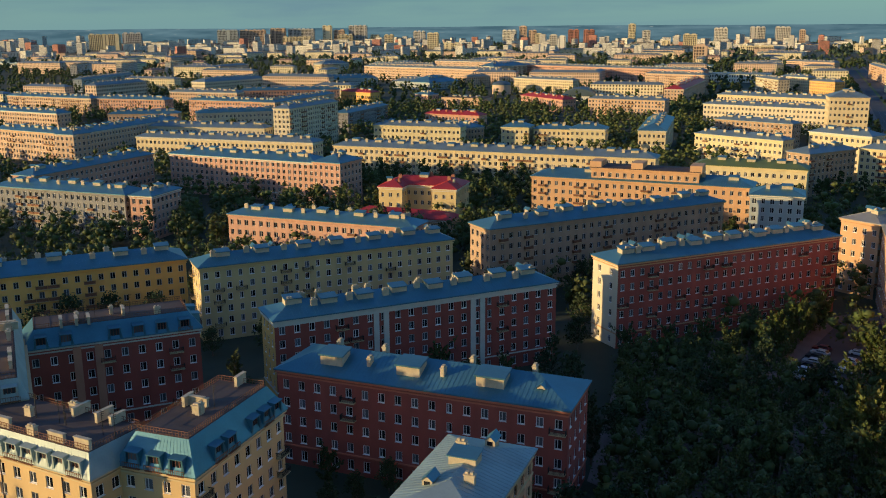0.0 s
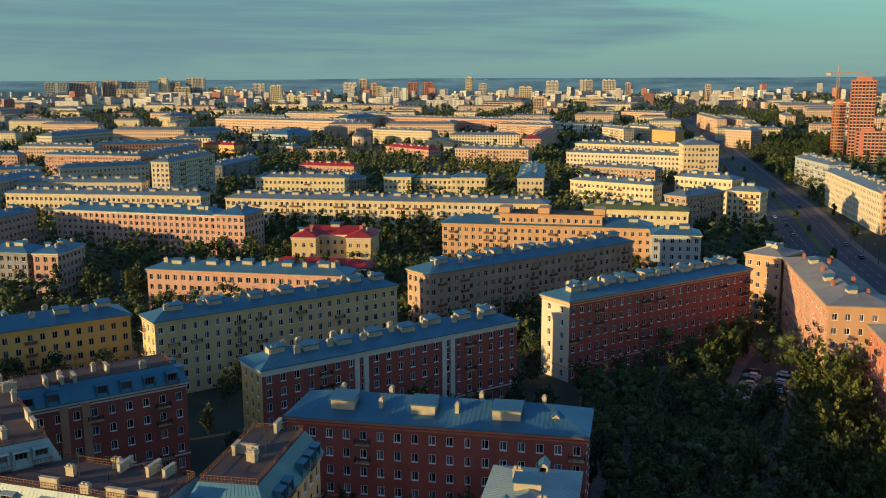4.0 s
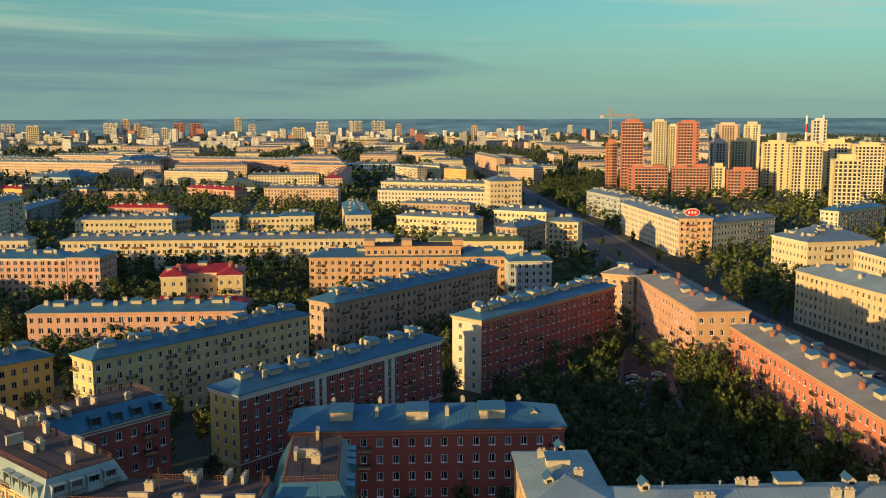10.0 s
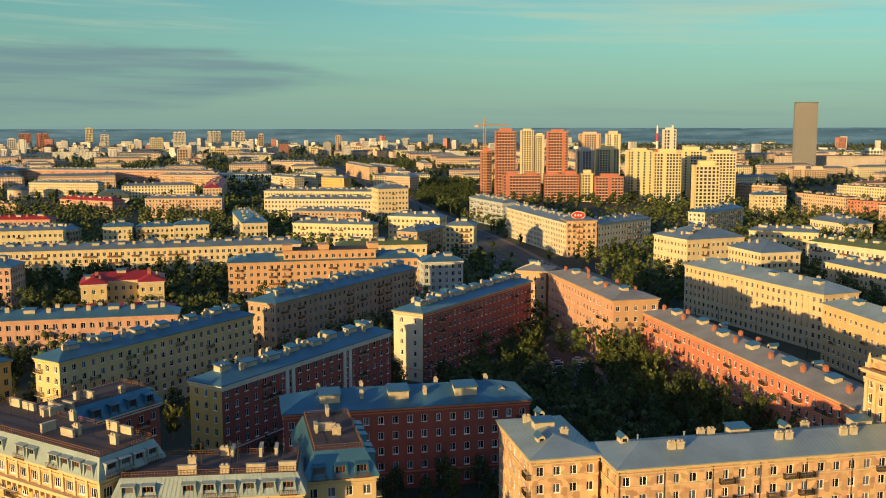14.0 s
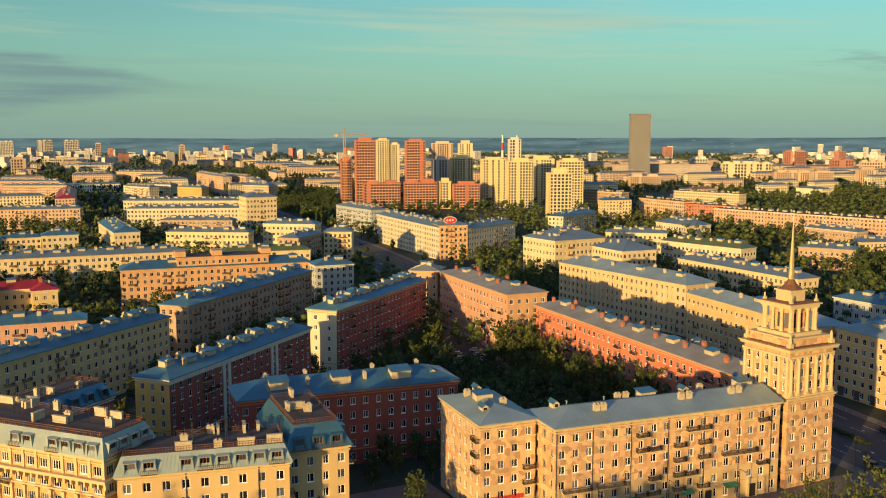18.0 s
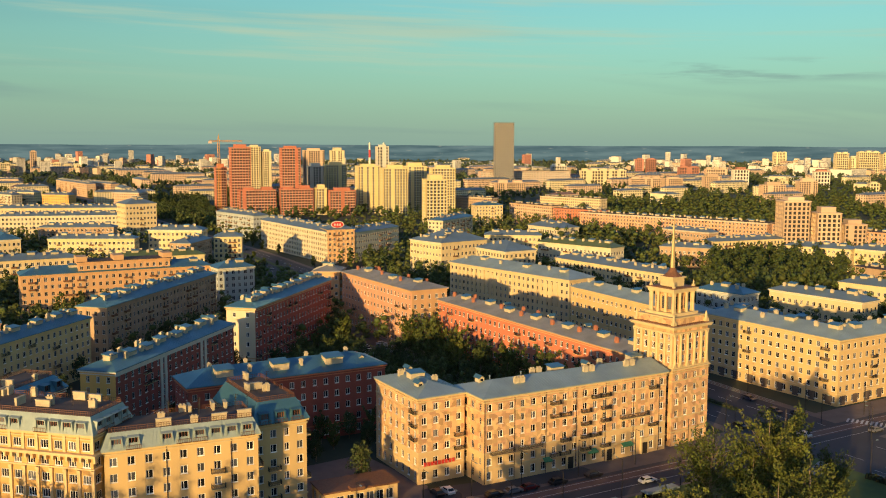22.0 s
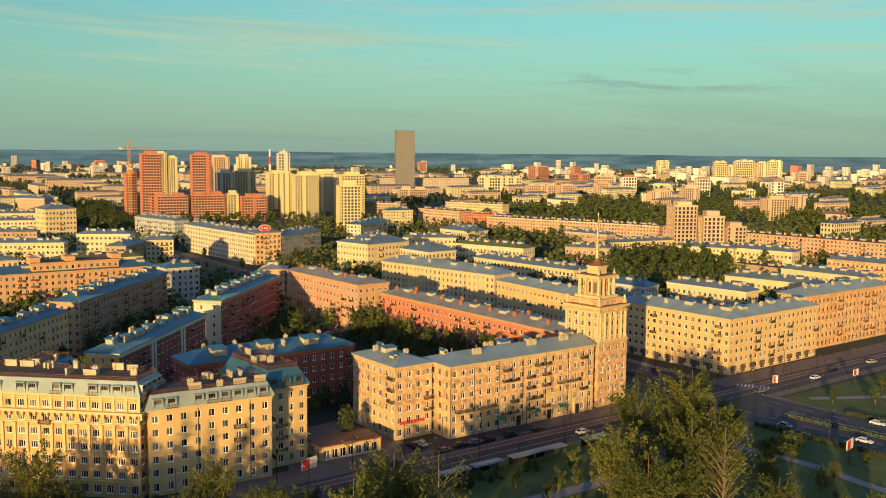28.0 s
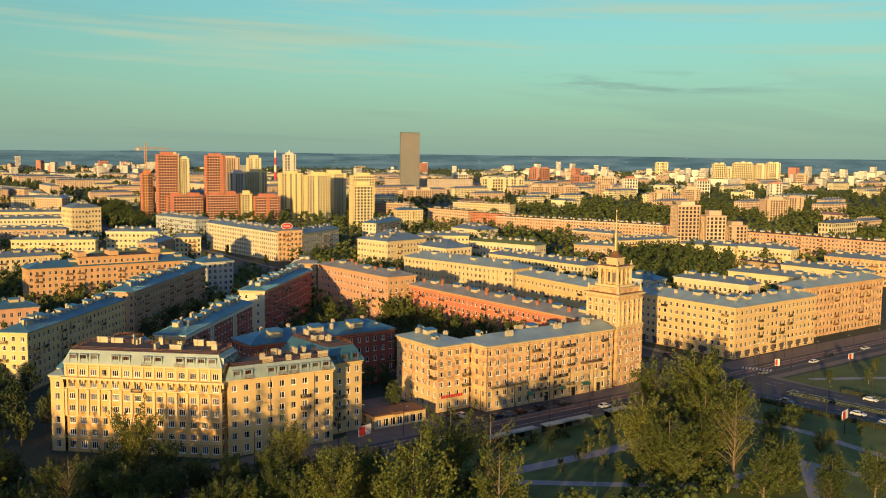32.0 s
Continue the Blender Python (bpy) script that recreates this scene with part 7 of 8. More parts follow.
tower_block("apartment_tower", "distant grey high-rise on the skyline", -1069.9, 3654.7, 14, 55.6, 18, 68.0, 23, M_FG)
tower_block("apartment_tower", "distant grey high-rise on the skyline", -937.4, 3518.0, 13, 52.9, 18, 67.9, 23, M_FG)
tower_block("apartment_tower", "distant cream high-rise on the skyline", -746.6, 2582.5, 14, 86.8, 16, 20.2, 7, M_FC)
tower_block("apartment_tower", "distant tan high-rise on the skyline", -711.0, 2906.7, 13, 17.7, 14, 60.9, 20, M_FP)
tower_block("apartment_tower", "distant tan high-rise on the skyline", -425.3, 2681.8, 10, 17.1, 16, 56.8, 19, M_FP)
tower_block("apartment_tower", "distant cream high-rise on the skyline", -516.5, 2768.9, 11, 37.3, 14, 22.0, 7, M_FC)
tower_block("apartment_tower", "distant cream high-rise on the skyline", -365.8, 2592.7, 9, 40.9, 14, 25.9, 9, M_FC)
tower_block("apartment_tower", "distant cream high-rise on the skyline", -309.9, 2512.9, 9, 47.2, 16, 22.1, 7, M_FC)
tower_block("apartment_tower", "long cream hotel slab with a window grid", 761.8, 1498.0, -12, 90.8, 16, 29.4, 10, M_FC)
tower_block("apartment_tower", "pale office block beside the tower", 723.1, 1626.9, -10, 32.3, 18, 35.8, 12, M_FW)
tower_block("apartment_tower", "red and white twin tower", 1148.1, 2066.5, -13, 21.4, 14, 42.8, 14, M_FR)
tower_block("apartment_tower", "red and white twin tower", 1178.0, 2059.2, -13, 25.7, 14, 42.9, 14, M_FR)
tower_block("apartment_tower", "pink panel block with loggias", 709.7, 1227.2, -13, 54.2, 16, 23.3, 8, M_FP)
tower_block("apartment_tower", "pink brick block among lower houses", 733.6, 1181.3, -14, 30.9, 18, 24.7, 8, M_FP)
tower_block("apartment_tower", "pink brick block among lower houses", 839.9, 1232.6, -16, 29.8, 18, 26.0, 9, M_FP)
tower_block("apartment_tower", "red brick block among lower houses", 1057.4, 1670.5, -15, 44.5, 18, 30.9, 10, M_FR)
tower_block("apartment_tower", "pink brick block among lower houses", 1117.3, 1654.7, -16, 48.2, 18, 27.1, 9, M_FP)
tower_block("apartment_tower", "pink brick block above the trees", 719.6, 894.9, -18, 30.7, 18, 25.9, 9, M_FP)
tower_block("apartment_tower", "pink brick block above the trees", 836.2, 975.7, -19, 27.1, 18, 27.3, 9, M_FP)
tower_block("apartment_tower", "pink brick block above the trees", 726.8, 669.0, -22, 29.5, 20, 26.4, 9, M_FP)
tower_block("apartment_tower", "pink brick block above the trees", 850.9, 766.4, -22, 24.1, 18, 23.7, 8, M_FP)
tower_block("apartment_tower", "small cream block in the park", 1013.0, 1272.1, -18, 15.8, 14, 15.9, 5, M_FC)
tower_block("apartment_tower", "small cream block in the park", 1079.9, 1119.1, -21, 15.6, 14, 16.8, 6, M_FC)
tower_block("apartment_tower", "cream high-rise in a row", 1617.6, 1856.4, -20, 32.4, 20, 60.2, 20, M_FC)
tower_block("apartment_tower", "cream high-rise in a row", 1645.5, 1848.5, -20, 14.1, 18, 48.3, 16, M_FC)
tower_block("apartment_tower", "cream high-rise in a row", 1686.4, 1839.3, -20, 53.6, 20, 63.4, 21, M_FC)
tower_block("apartment_tower", "cream high-rise in a row", 1736.9, 1826.7, -21, 29.7, 20, 59.0, 20, M_FC)
tower_block("apartment_tower", "cream high-rise in a row", 1776.0, 1817.0, -21, 35.4, 20, 63.7, 21, M_FC)
tower_block("apartment_tower", "cream high-rise before the woods", 2253.4, 2984.7, -18, 50.9, 18, 54.5, 18, M_FC)
tower_block("apartment_tower", "pink high-rise behind the park", 1719.1, 1652.0, -22, 31.7, 18, 35.4, 12, M_FP)
tower_block("apartment_tower", "peach blocks with loggias", 451.3, 1189.9, -8, 46.7, 18, 19.7, 7, M_FP)
tower_block("apartment_tower", "white tower with red crown", 924.8, 1274.5, -16, 27.2, 16, 36.4, 12, M_FW)
tower_block("apartment_tower", "white tower with red crown", 1081.1, 1253.8, -19, 27.7, 16, 32.9, 11, M_FW)
tower_block("apartment_tower", "white tower with red crown", 1192.8, 1175.0, -22, 25.2, 16, 29.1, 10, M_FW)
tower_block("apartment_tower", "pink brick high-rise above the roofs", 357.9, 368.7, -18, 18.9, 18, 39.5, 13, M_FP)
tower_block("apartment_tower", "pink brick high-rise above the roofs", 378.8, 360.0, -19, 17.0, 16, 31.3, 10, M_FP)
tower_block("apartment_tower", "pink brick block above the roofs", 397.3, 355.1, -20, 15.5, 16, 23.4, 8, M_FP)
high_rise("office_tower", "tall grey-brown office tower standing alone", 532, 1440, -14, 36, 24, 119, 38, mat("grey_glass_cladding", (0.22, 0.21, 0.19), 0.45, 0.2, var=0.1), None, False)
high_rise("office_building", "long low office block at the foot of the tower", 585, 1470, -6, 175, 20, 30, 8, M_FG, M_CONC, False)
rot = thing("round_hall", "peach round hall with a low grey dome", "building")
rot.location = (-536.7, 890.0, 0)
g = Mesh()
g.prism((0, 0), 11, 0, 11, 24)
part("wall", g, M_FP, rot)
g = Mesh()
for k in range(5):
    a0, a1 = k * 0.31, (k + 1) * 0.31
    g.prism((0, 0), 11.6 * math.cos(a0), 11 + 4.5 * math.sin(a0), 11 + 4.5 * math.sin(a1), 24, 11.6 * math.cos(a1))
part("dome", g, M_FROOF, rot, "grey sheet-metal dome")
bar = thing("barrel_hall", "hall under a wide grey barrel roof", "building")
bar.matrix_world = Matrix.Translation((-416, 858, 0)) @ Matrix.Rotation(radians(20), 4, "Z")
g = Mesh()
g.box((-17, -20, 0), (34, 0, 0), (0, 40, 0), (0, 0, 5))
part("wall", g, M_FW, bar)
g = Mesh()
for k in range(10):
    a0, a1 = math.pi * k / 10, math.pi * (k + 1) / 10
    p = [(-17.5 * math.cos(a), 5 + 8 * math.sin(a)) for a in (a0, a1)]
    g.face(((p[0][0], -20.5, p[0][1]), (p[1][0], -20.5, p[1][1]), (p[1][0], 20.5, p[1][1]), (p[0][0], 20.5, p[0][1])))
    g.face(((0, -20.5, 5), (p[1][0], -20.5, p[1][1]), (p[0][0], -20.5, p[0][1])))
part("roof", g, M_FROOF, bar)

# chimney stacks on the horizon
for x, y, h in ((376, 1893, 84), (407, 1886, 84)):
    st = thing("factory_chimney", "red and white banded factory chimney far off", "chimney", group="factory chimneys")
    st.location = (x, y, 0)
    for k in range(5):
        g = Mesh()
        g.prism((0, 0), 3.4 - k * 0.3, h * k / 5, h * (k + 1) / 5, 10, 3.1 - k * 0.3)
        part("band", g, M_BRED if k % 2 else M_FW, st)

# tower crane
cr = thing("tower_crane", "yellow-orange tower crane over the unfinished blocks", "crane")
cr.location = (-10, 890, 0)
M_CRANE = mat("crane_yellow", (0.55, 0.28, 0.06), 0.6, 0.2, var=0.1)


def lattice(a, b, w, n):
    g = Mesh()
    a, b = Vector(a), Vector(b)
    u = (b - a).normalized()
    s = u.cross(Vector((0, 1, 0.01))).normalized() * w
    t = u.cross(s).normalized() * w
    cs = [s + t, s - t, -s - t, -s + t]
    def rod(p, q, r=0.16):
        d = (q - p)
        e = d.cross(Vector((0.3, 0.5, 0.8))).normalized() * r
        f = d.cross(e).normalized() * r
        g.box(p - (e + f) / 2, e, f, d)
    for c in cs:
        rod(a + c, b + c, 0.3)
    for i in range(n):
        p, q = a.lerp(b, i / n), a.lerp(b, (i + 1) / n)
        for k in range(4):
            rod(p + cs[k], q + cs[(k + 1) % 4])
    return g


part("mast", lattice((0, 0, 0), (0, 0, 84), 1.1, 26), M_CRANE, cr)
part("jib", lattice((0, 0, 82), (26, -3, 82), 0.8, 12), M_CRANE, cr)
part("counter_jib", lattice((0, 0, 82), (-10, 1, 82), 0.8, 5), M_CRANE, cr)
g = Mesh()
g.box((-11, -1.5, 79.5), (4, 0, 0), (0, 3, 0), (0, 0, 2.4), bottom=True)
part("counterweight", g, M_CONC, cr)
g = Mesh()
g.prism((0, 0), 0.9, 84, 90, 6, 0.2)
part("apex", g, M_CRANE, cr)

# ---------- trees ----------
def leaf_cloud(rng, centres, radii, per, size, flat=0.75, shell=0.0):
    """Small leaf sprays scattered in uneven clumps."""
    c = np.repeat(np.array(centres), per, 0)
    r = np.repeat(np.array(radii), per)[:, None]
    n = len(c)
    d = rng.normal(size=(n, 3))
    d /= np.linalg.norm(d, axis=1)[:, None]
    p = c + d * r * (shell + (1.1 - shell) * rng.random((n, 1)) ** 0.45 if shell else rng.random((n, 1)) ** 0.45) * np.array((1, 1, flat))
    a = rng.normal(size=(n, 3)) + np.array((0, 0, 0.35))
    a /= np.linalg.norm(a, axis=1)[:, None]
    b = np.cross(a, rng.normal(size=(n, 3)))
    b /= np.linalg.norm(b, axis=1)[:, None]
    t = np.cross(a, b)
    s = size * rng.uniform(0.6, 1.3, (n, 1))
    v = np.stack([p - b * s * 0.5, p - t * s * 0.32 + b * s * 0.05, p + b * s * 0.5, p + t * s * 0.32], 1).reshape(-1, 3)
    return v


def crown_mass(name, rng, centres, radii, m, flat=0.8, fill=0.78, coarse=False):
    """Uneven many-sided lumps that close the inside of crowns."""
    f = (1 + 5 ** 0.5) / 2
    base = np.array([(-1, f, 0), (1, f, 0), (-1, -f, 0), (1, -f, 0), (0, -1, f), (0, 1, f), (0, -1, -f), (0, 1, -f), (f, 0, -1), (f, 0, 1), (-f, 0, -1), (-f, 0, 1)]) / math.hypot(1, f)
    tri = np.array([0, 11, 5, 0, 5, 1, 0, 1, 7, 0, 7, 10, 0, 10, 11, 1, 5, 9, 5, 11, 4, 11, 10, 2, 10, 7, 6, 7, 1, 8,
                    3, 9, 4, 3, 4, 2, 3, 2, 6, 3, 6, 8, 3, 8, 9, 4, 9, 5, 2, 4, 11, 6, 2, 10, 8, 6, 7, 9, 8, 1])
    if coarse:
        base = np.array([(1, 0, 0), (-1, 0, 0), (0, 1, 0), (0, -1, 0), (0, 0, 1), (0, 0, -1)])
        tri = np.array([0, 2, 4, 2, 1, 4, 1, 3, 4, 3, 0, 4, 2, 0, 5, 1, 2, 5, 3, 1, 5, 0, 3, 5])
    k = len(base)
    c, r = np.array(centres), np.array(radii) * fill
    n = len(c)
    v = c[:, None, :] + base[None] * (r[:, None] * rng.uniform(0.7, 1.15, (n, k)))[:, :, None] * np.array((1, 1, flat))
    t = (tri[None] + k * np.arange(n)[:, None]).ravel()
    me = bpy.data.meshes.new(name)
    me.vertices.add(k * n)
    me.vertices.foreach_set("co", v.astype(np.float32).ravel())
    me.loops.add(len(t))
    me.loops.foreach_set("vertex_index", t.astype(np.int32))
    me.polygons.add(len(t) // 3)
    me.polygons.foreach_set("loop_start", np.arange(0, len(t), 3, dtype=np.int32))
    me.materials.append(m)
    me.update(calc_edges=True)
    return me


def quads(name, v, m):
    me = bpy.data.meshes.new(name)
    n = len(v) // 4
    me.vertices.add(4 * n)
    me.vertices.foreach_set("co", v.astype(np.float32).ravel())
    me.loops.add(4 * n)
    me.loops.foreach_set("vertex_index", np.arange(4 * n, dtype=np.int32))
    me.polygons.add(n)
    me.polygons.foreach_set("loop_start", np.arange(0, 4 * n, 4, dtype=np.int32))
    me.materials.append(m)
    me.update(calc_edges=True)
    return me


def tree(label, seed, h, spread, clumps, per, size, m, low=0.25, lean=1.0):
    rng = np.random.default_rng(seed)
    rnd = random.Random(seed)
    th = thing("tree", label, "tree")
    cs, rs = [], []
    for k in range(clumps):
        f = low + (1 - low) * (k + 0.5) / clumps
        prof = math.sin(math.pi * min(1, max(0.0, (f - low * 0.6) / (1.02 - low * 0.6))) ** 0.8) ** 0.7
        a = k * 2.4 + rnd.uniform(-0.6, 0.6)
        r = spread * prof * rnd.uniform(0.25, 0.95)
        cs.append((r * math.cos(a), r * math.sin(a), h * f * rnd.uniform(0.93, 1.0)))
        rs.append(spread * rnd.uniform(0.28, 0.48) * lean)
    g = Mesh()
    r0 = h * 0.018 + 0.08
    top = h * 0.82
    for i in range(5):
        g.prism((0.12 * math.sin(i + seed), 0.12 * math.cos(i * 1.7)), r0 * (1 - i * 0.19), top * i / 5, top * (i + 1) / 5, 7, r0 * (1 - (i + 1) * 0.19), cap=False)
    for k in range(0, clumps):
        c = Vector(cs[k])
        s = Vector((0, 0, max(h * 0.15, c.z - spread * 0.75)))
        d = c - s
        e = d.cross(Vector((0, 0, 1)) + Vector((0.1, 0.02, 0))).normalized() * (r0 * 0.32)
        f = d.cross(e).normalized() * (r0 * 0.32)
        k0 = len(g.v)
        for q in (s + e, s + f, s - e, s - f):
            g.v.append(tuple(q))
        for q in (c + e * 0.3, c + f * 0.3, c - e * 0.3, c - f * 0.3):
            g.v.append(tuple(q))
        for i in range(4):
            g.f.append((k0 + i, k0 + (i + 1) % 4, k0 + 4 + (i + 1) % 4, k0 + 4 + i))
            g.m.append(0)
    part("trunk", g, M_BARK, th)
    part("crown", quads("crown", leaf_cloud(rng, cs, rs, per, size), m), [m], th)
    return th


def poplar(label, seed, h, spread, limbs, sprays, per, size, m, low=0.06, bare=0.0, fan=False):
    """Tree with rising limbs, each carrying narrow upright leaf sprays with gaps between them."""
    rng, rnd = np.random.default_rng(seed), random.Random(seed)
    th = thing("tree", label, "tree")
    g = Mesh()
    r0 = h * 0.016 + 0.1
    for i in range(6):
        g.prism((0.15 * math.sin(i * 0.7 + seed), 0.15 * math.cos(i * 0.9)), r0 * (1 - i * 0.155), h * 0.15 * i, h * 0.15 * (i + 1), 7, r0 * (1 - (i + 1) * 0.155), cap=False)
    cs, rs, ax = [], [], []
    for k in range(limbs):
        f = low + (0.86 - low) * ((k + 0.5) / limbs) ** 0.9
        a = k * 2.4 + rnd.uniform(-0.4, 0.4)
        prof = math.sin(math.pi * min(0.95, 0.14 + 0.78 * f)) ** 0.5
        rise = radians(rnd.uniform(28, 58) + 20 * f)
        ln = spread * prof * rnd.choice((0.5, 0.75, 0.95, 1.15, 1.35)) / math.cos(rise) * 0.85
        ln = min(ln, h * 0.42)
        if fan:
            f = low + (0.66 - low) * (k + 0.5) / limbs
            rise = radians(rnd.uniform(18, 46) + 24 * f)
            ln = min(h * rnd.uniform(0.26, 0.46), spread * rnd.uniform(0.8, 1.15) / math.cos(rise))
        d = Vector((math.cos(a) * math.cos(rise), math.sin(a) * math.cos(rise), math.sin(rise)))
        s = Vector((0, 0, h * f * 0.9))
        e = d.cross(Vector((0.1, 0.02, 1))).normalized() * (r0 * 0.3 * (1.1 - f))
        u = d.cross(e)
        k0 = len(g.v)
        for p, w in ((s, 1.0), (s + d * ln * 0.5 + Vector((0, 0, 0.04 * ln)), 0.6), (s + d * ln, 0.2)):
            for q in (e, u, -e, -u):
                g.v.append(tuple(p + q * w))
        for r in (0, 4):
            for i in range(4):
                g.f.append((k0 + r + i, k0 + r + (i + 1) % 4, k0 + r + 4 + (i + 1) % 4, k0 + r + 4 + i))
                g.m.append(0)
        for q in range(sprays):
            if rnd.random() < bare:
                continue
            t = 0.35 + 0.72 * (q + rnd.random()) / sprays
            off = Vector((rnd.uniform(-1, 1), rnd.uniform(-1, 1), rnd.uniform(-0.5, 0.9))) * (0.13 * spread)
            cs.append(tuple(s + d * ln * t + off))
            rs.append(spread * (rnd.uniform(0.13, 0.24) if fan else rnd.uniform(0.10, 0.2)))
            ax.append(tuple(d))
    zk = h / (max(q[2] for q in cs) + 0.6)
    cs = [(q[0], q[1], q[2] * zk) for q in cs]
    g.v = [(q[0], q[1], q[2] * zk) for q in g.v]
    n = len(cs) * per
    c, r, x = np.repeat(np.array(cs), per, 0), np.repeat(np.array(rs), per)[:, None], np.repeat(np.array(ax), per, 0) + np.array((0, 0, 0.5))
    x /= np.linalg.norm(x, axis=1)[:, None]
    o = rng.normal(size=(n, 3))
    o *= rng.random((n, 1)) ** 0.4 / np.linalg.norm(o, axis=1)[:, None]
    along = rng.uniform(-1, 1, (n, 1))
    p = c + o * r * (1.05 - 0.5 * along) * 0.75 + x * along * r * 1.5
    b = x + rng.normal(size=(n, 3)) * 0.6
    b /= np.linalg.norm(b, axis=1)[:, None]
    t = np.cross(b, rng.normal(size=(n, 3)))
    t /= np.linalg.norm(t, axis=1)[:, None]
    sz = size * rng.uniform(0.6, 1.35, (n, 1))
    v = np.stack([p - b * sz * 0.5, p - t * sz * 0.32, p + b * sz * 0.6, p + t * sz * 0.32], 1).reshape(-1, 3)
    part("trunk", g, M_BARK, th)
    part("crown", quads("crown", v, m), [m], th)
    return th


BIG = [poplar("tall feathery poplar with sunlit green leaves", 1, 18, 6.6, 27, 5, 42, 0.46, M_LEAF2, 0.08, fan=True), poplar("tall slim poplar with yellow-green leaves", 2, 20, 5.0, 36, 5, 28, 0.48, M_LEAF2, 0.08, fan=True),
       poplar("broad green maple with dense crown", 3, 15, 6.0, 34, 5, 26, 0.50, M_LEAF, 0.08, fan=True), poplar("half-bare tree with pale limbs showing", 4, 19, 6.0, 40, 5, 13, 0.40, M_LEAF2, 0.12, 0.35, True)]
MID = [poplar("green yard tree between the houses", 11, 14, 4.8, 20, 4, 13, 0.85, M_LEAF), poplar("yellow-green lime tree in the yard", 12, 14, 4.4, 20, 4, 13, 0.85, M_LEAF2),
       tree("dark green yard tree in shade", 13, 13, 4.4, 26, 40, 0.85, M_LEAF3), poplar("slim dark poplar beside a house", 14, 16, 2.8, 22, 4, 11, 0.8, M_LEAF3), poplar("small young tree on the lawn", 15, 7, 2.6, 16, 3, 12, 0.55, M_LEAF)]
planted = set()
TREES = []


def plant(kind, x, y, h, seed=0):
    base = {0: 18, 1: 20, 2: 15, 3: 19}.get(kind) if kind < 4 else (14, 14, 13, 16, 7)[kind - 4]
    ob = BIG[kind] if kind < 4 else MID[kind - 4]
    s = h / base
    m = Matrix.Translation((x, y, 0.0)) @ Matrix.Rotation(seed * 1.7, 4, "Z") @ Matrix.Diagonal((s * (0.9 + 0.25 * ((seed * 37) % 10) / 10), s, s, 1))
    TREES.append((x, y))
    if kind not in planted:
        planted.add(kind)
        ob.matrix_basis = m
    else:
        copy_thing(ob, m @ Matrix.Diagonal((1 / ob.scale.x, 1 / ob.scale.y, 1 / ob.scale.z, 1)))


# park trees by the street
PARK = ((-105, -24, 19, 0), (-112, -27, 9.6, 2), (-98, -27, 10.4, 2), (-132, -21, 9.6, 2), (-124, -30, 8.8, 2), (-116, -33, 8.8, 2), (-92, -38, 8.8, 2), (-86, -45, 8.8, 2), (-70, -36, 15.2, 0), (-76, -42, 8.8, 2), (-63, -44, 9.6, 2), (-54, -50, 8.8, 2), (-34, -36, 9.6, 2), (-26, -36, 6.1, 1), (-38, -60, 21, 0), (-32, -68, 21, 3), (-26, -54, 7.2, 1), (-46, -52, 10.4, 2), (66, -20, 18.5, 2))
PARK += ((48, -34, 13.6, 2), (70, -32, 12, 2), (12, -68, 12, 2), (13, -78, 12.8, 2), (25.4, -54, 12.8, 2), (58, -38, 11.2, 2), (54, -64, 8.8, 2), (46, -79, 8, 2), (58, -82, 5.6, 2), (66, -69, 6.4, 2))
PARK += ((62, -55, 7.2, 2), (28, -90, 12, 2), (54, -98, 11.2, 2), (75, -64, 4.8, 2), (80, -96, 9.6, 2), (38, -100, 12, 2), (-78, -56, 10.4, 2), (-100, -46, 10.4, 2), (-110, -42, 9.6, 2), (-120, -46, 14.7, 3), (-140, -35, 10.4, 2), (-150, -20, 10.4, 2), (-136, -8, 9.6, 2), (-146, 4, 9.6, 2), (-160, 0, 10.4, 2), (-158, -30, 7.2, 1), (-170, -14, 9.6, 2), (-90, -58, 9.6, 2), (-62, -62, 16.3, 0), (-108, -60, 10.4, 2))
PARK += ((-126, -58, 12, 2), (-70, -72, 18.7, 0), (-50, -71, 21, 1), (-92, -74, 8.8, 1), (-140, -58, 14, 2), (-60, -92, 24.5, 0), (-150, -68, 23, 1), (-160, -60, 22, 1), (-170, -54, 22, 1))
PARK += ((15, -60, 20, 0), (13, -74, 18.5, 0), (31, -76, 22, 3), (40, -31, 21, 0), (54, -31, 22, 0), (47, -53, 21, 0), (37, -57, 18.5, 0), (24, -72, 15, 0), (35, -88, 14, 2))
PARK += ((-139, -88, 29.5, 1), (-150, -96, 30, 1), (-142, -102, 31, 1), (-44, -97, 24, 1))
PARK += tuple((-136 + 8.6 * i, -36 - 7 * ((i * 5) % 7) / 7 - (4 if i > 6 else 0), 7.2 + (i * 7) % 5 * 0.8, 2) for i in range(12))
PARK += tuple((-132 + 9.5 * i, -56 - 8 * ((i * 3) % 5) / 5, 9 + (i * 5) % 5 * 0.8, (2, 2, 0)[i % 3]) for i in range(12))
for i, (x, y, h, k) in enumerate(PARK):
    plant(k, x, y, h, i)
for i, (x, y, h) in enumerate(((-6, -56, 4), (3, -50, 5), (8, -46, 6), (14, -44, 5), (18, -36, 7), (0, -40, 5), (26, -32, 6), (-10, -36, 4), (6, -57, 4), (70, -48, 5), (90, -60, 4))):
    plant(8, x, y, h, i + 3)


plant(6, -26.5, 9.5, 10, 3)


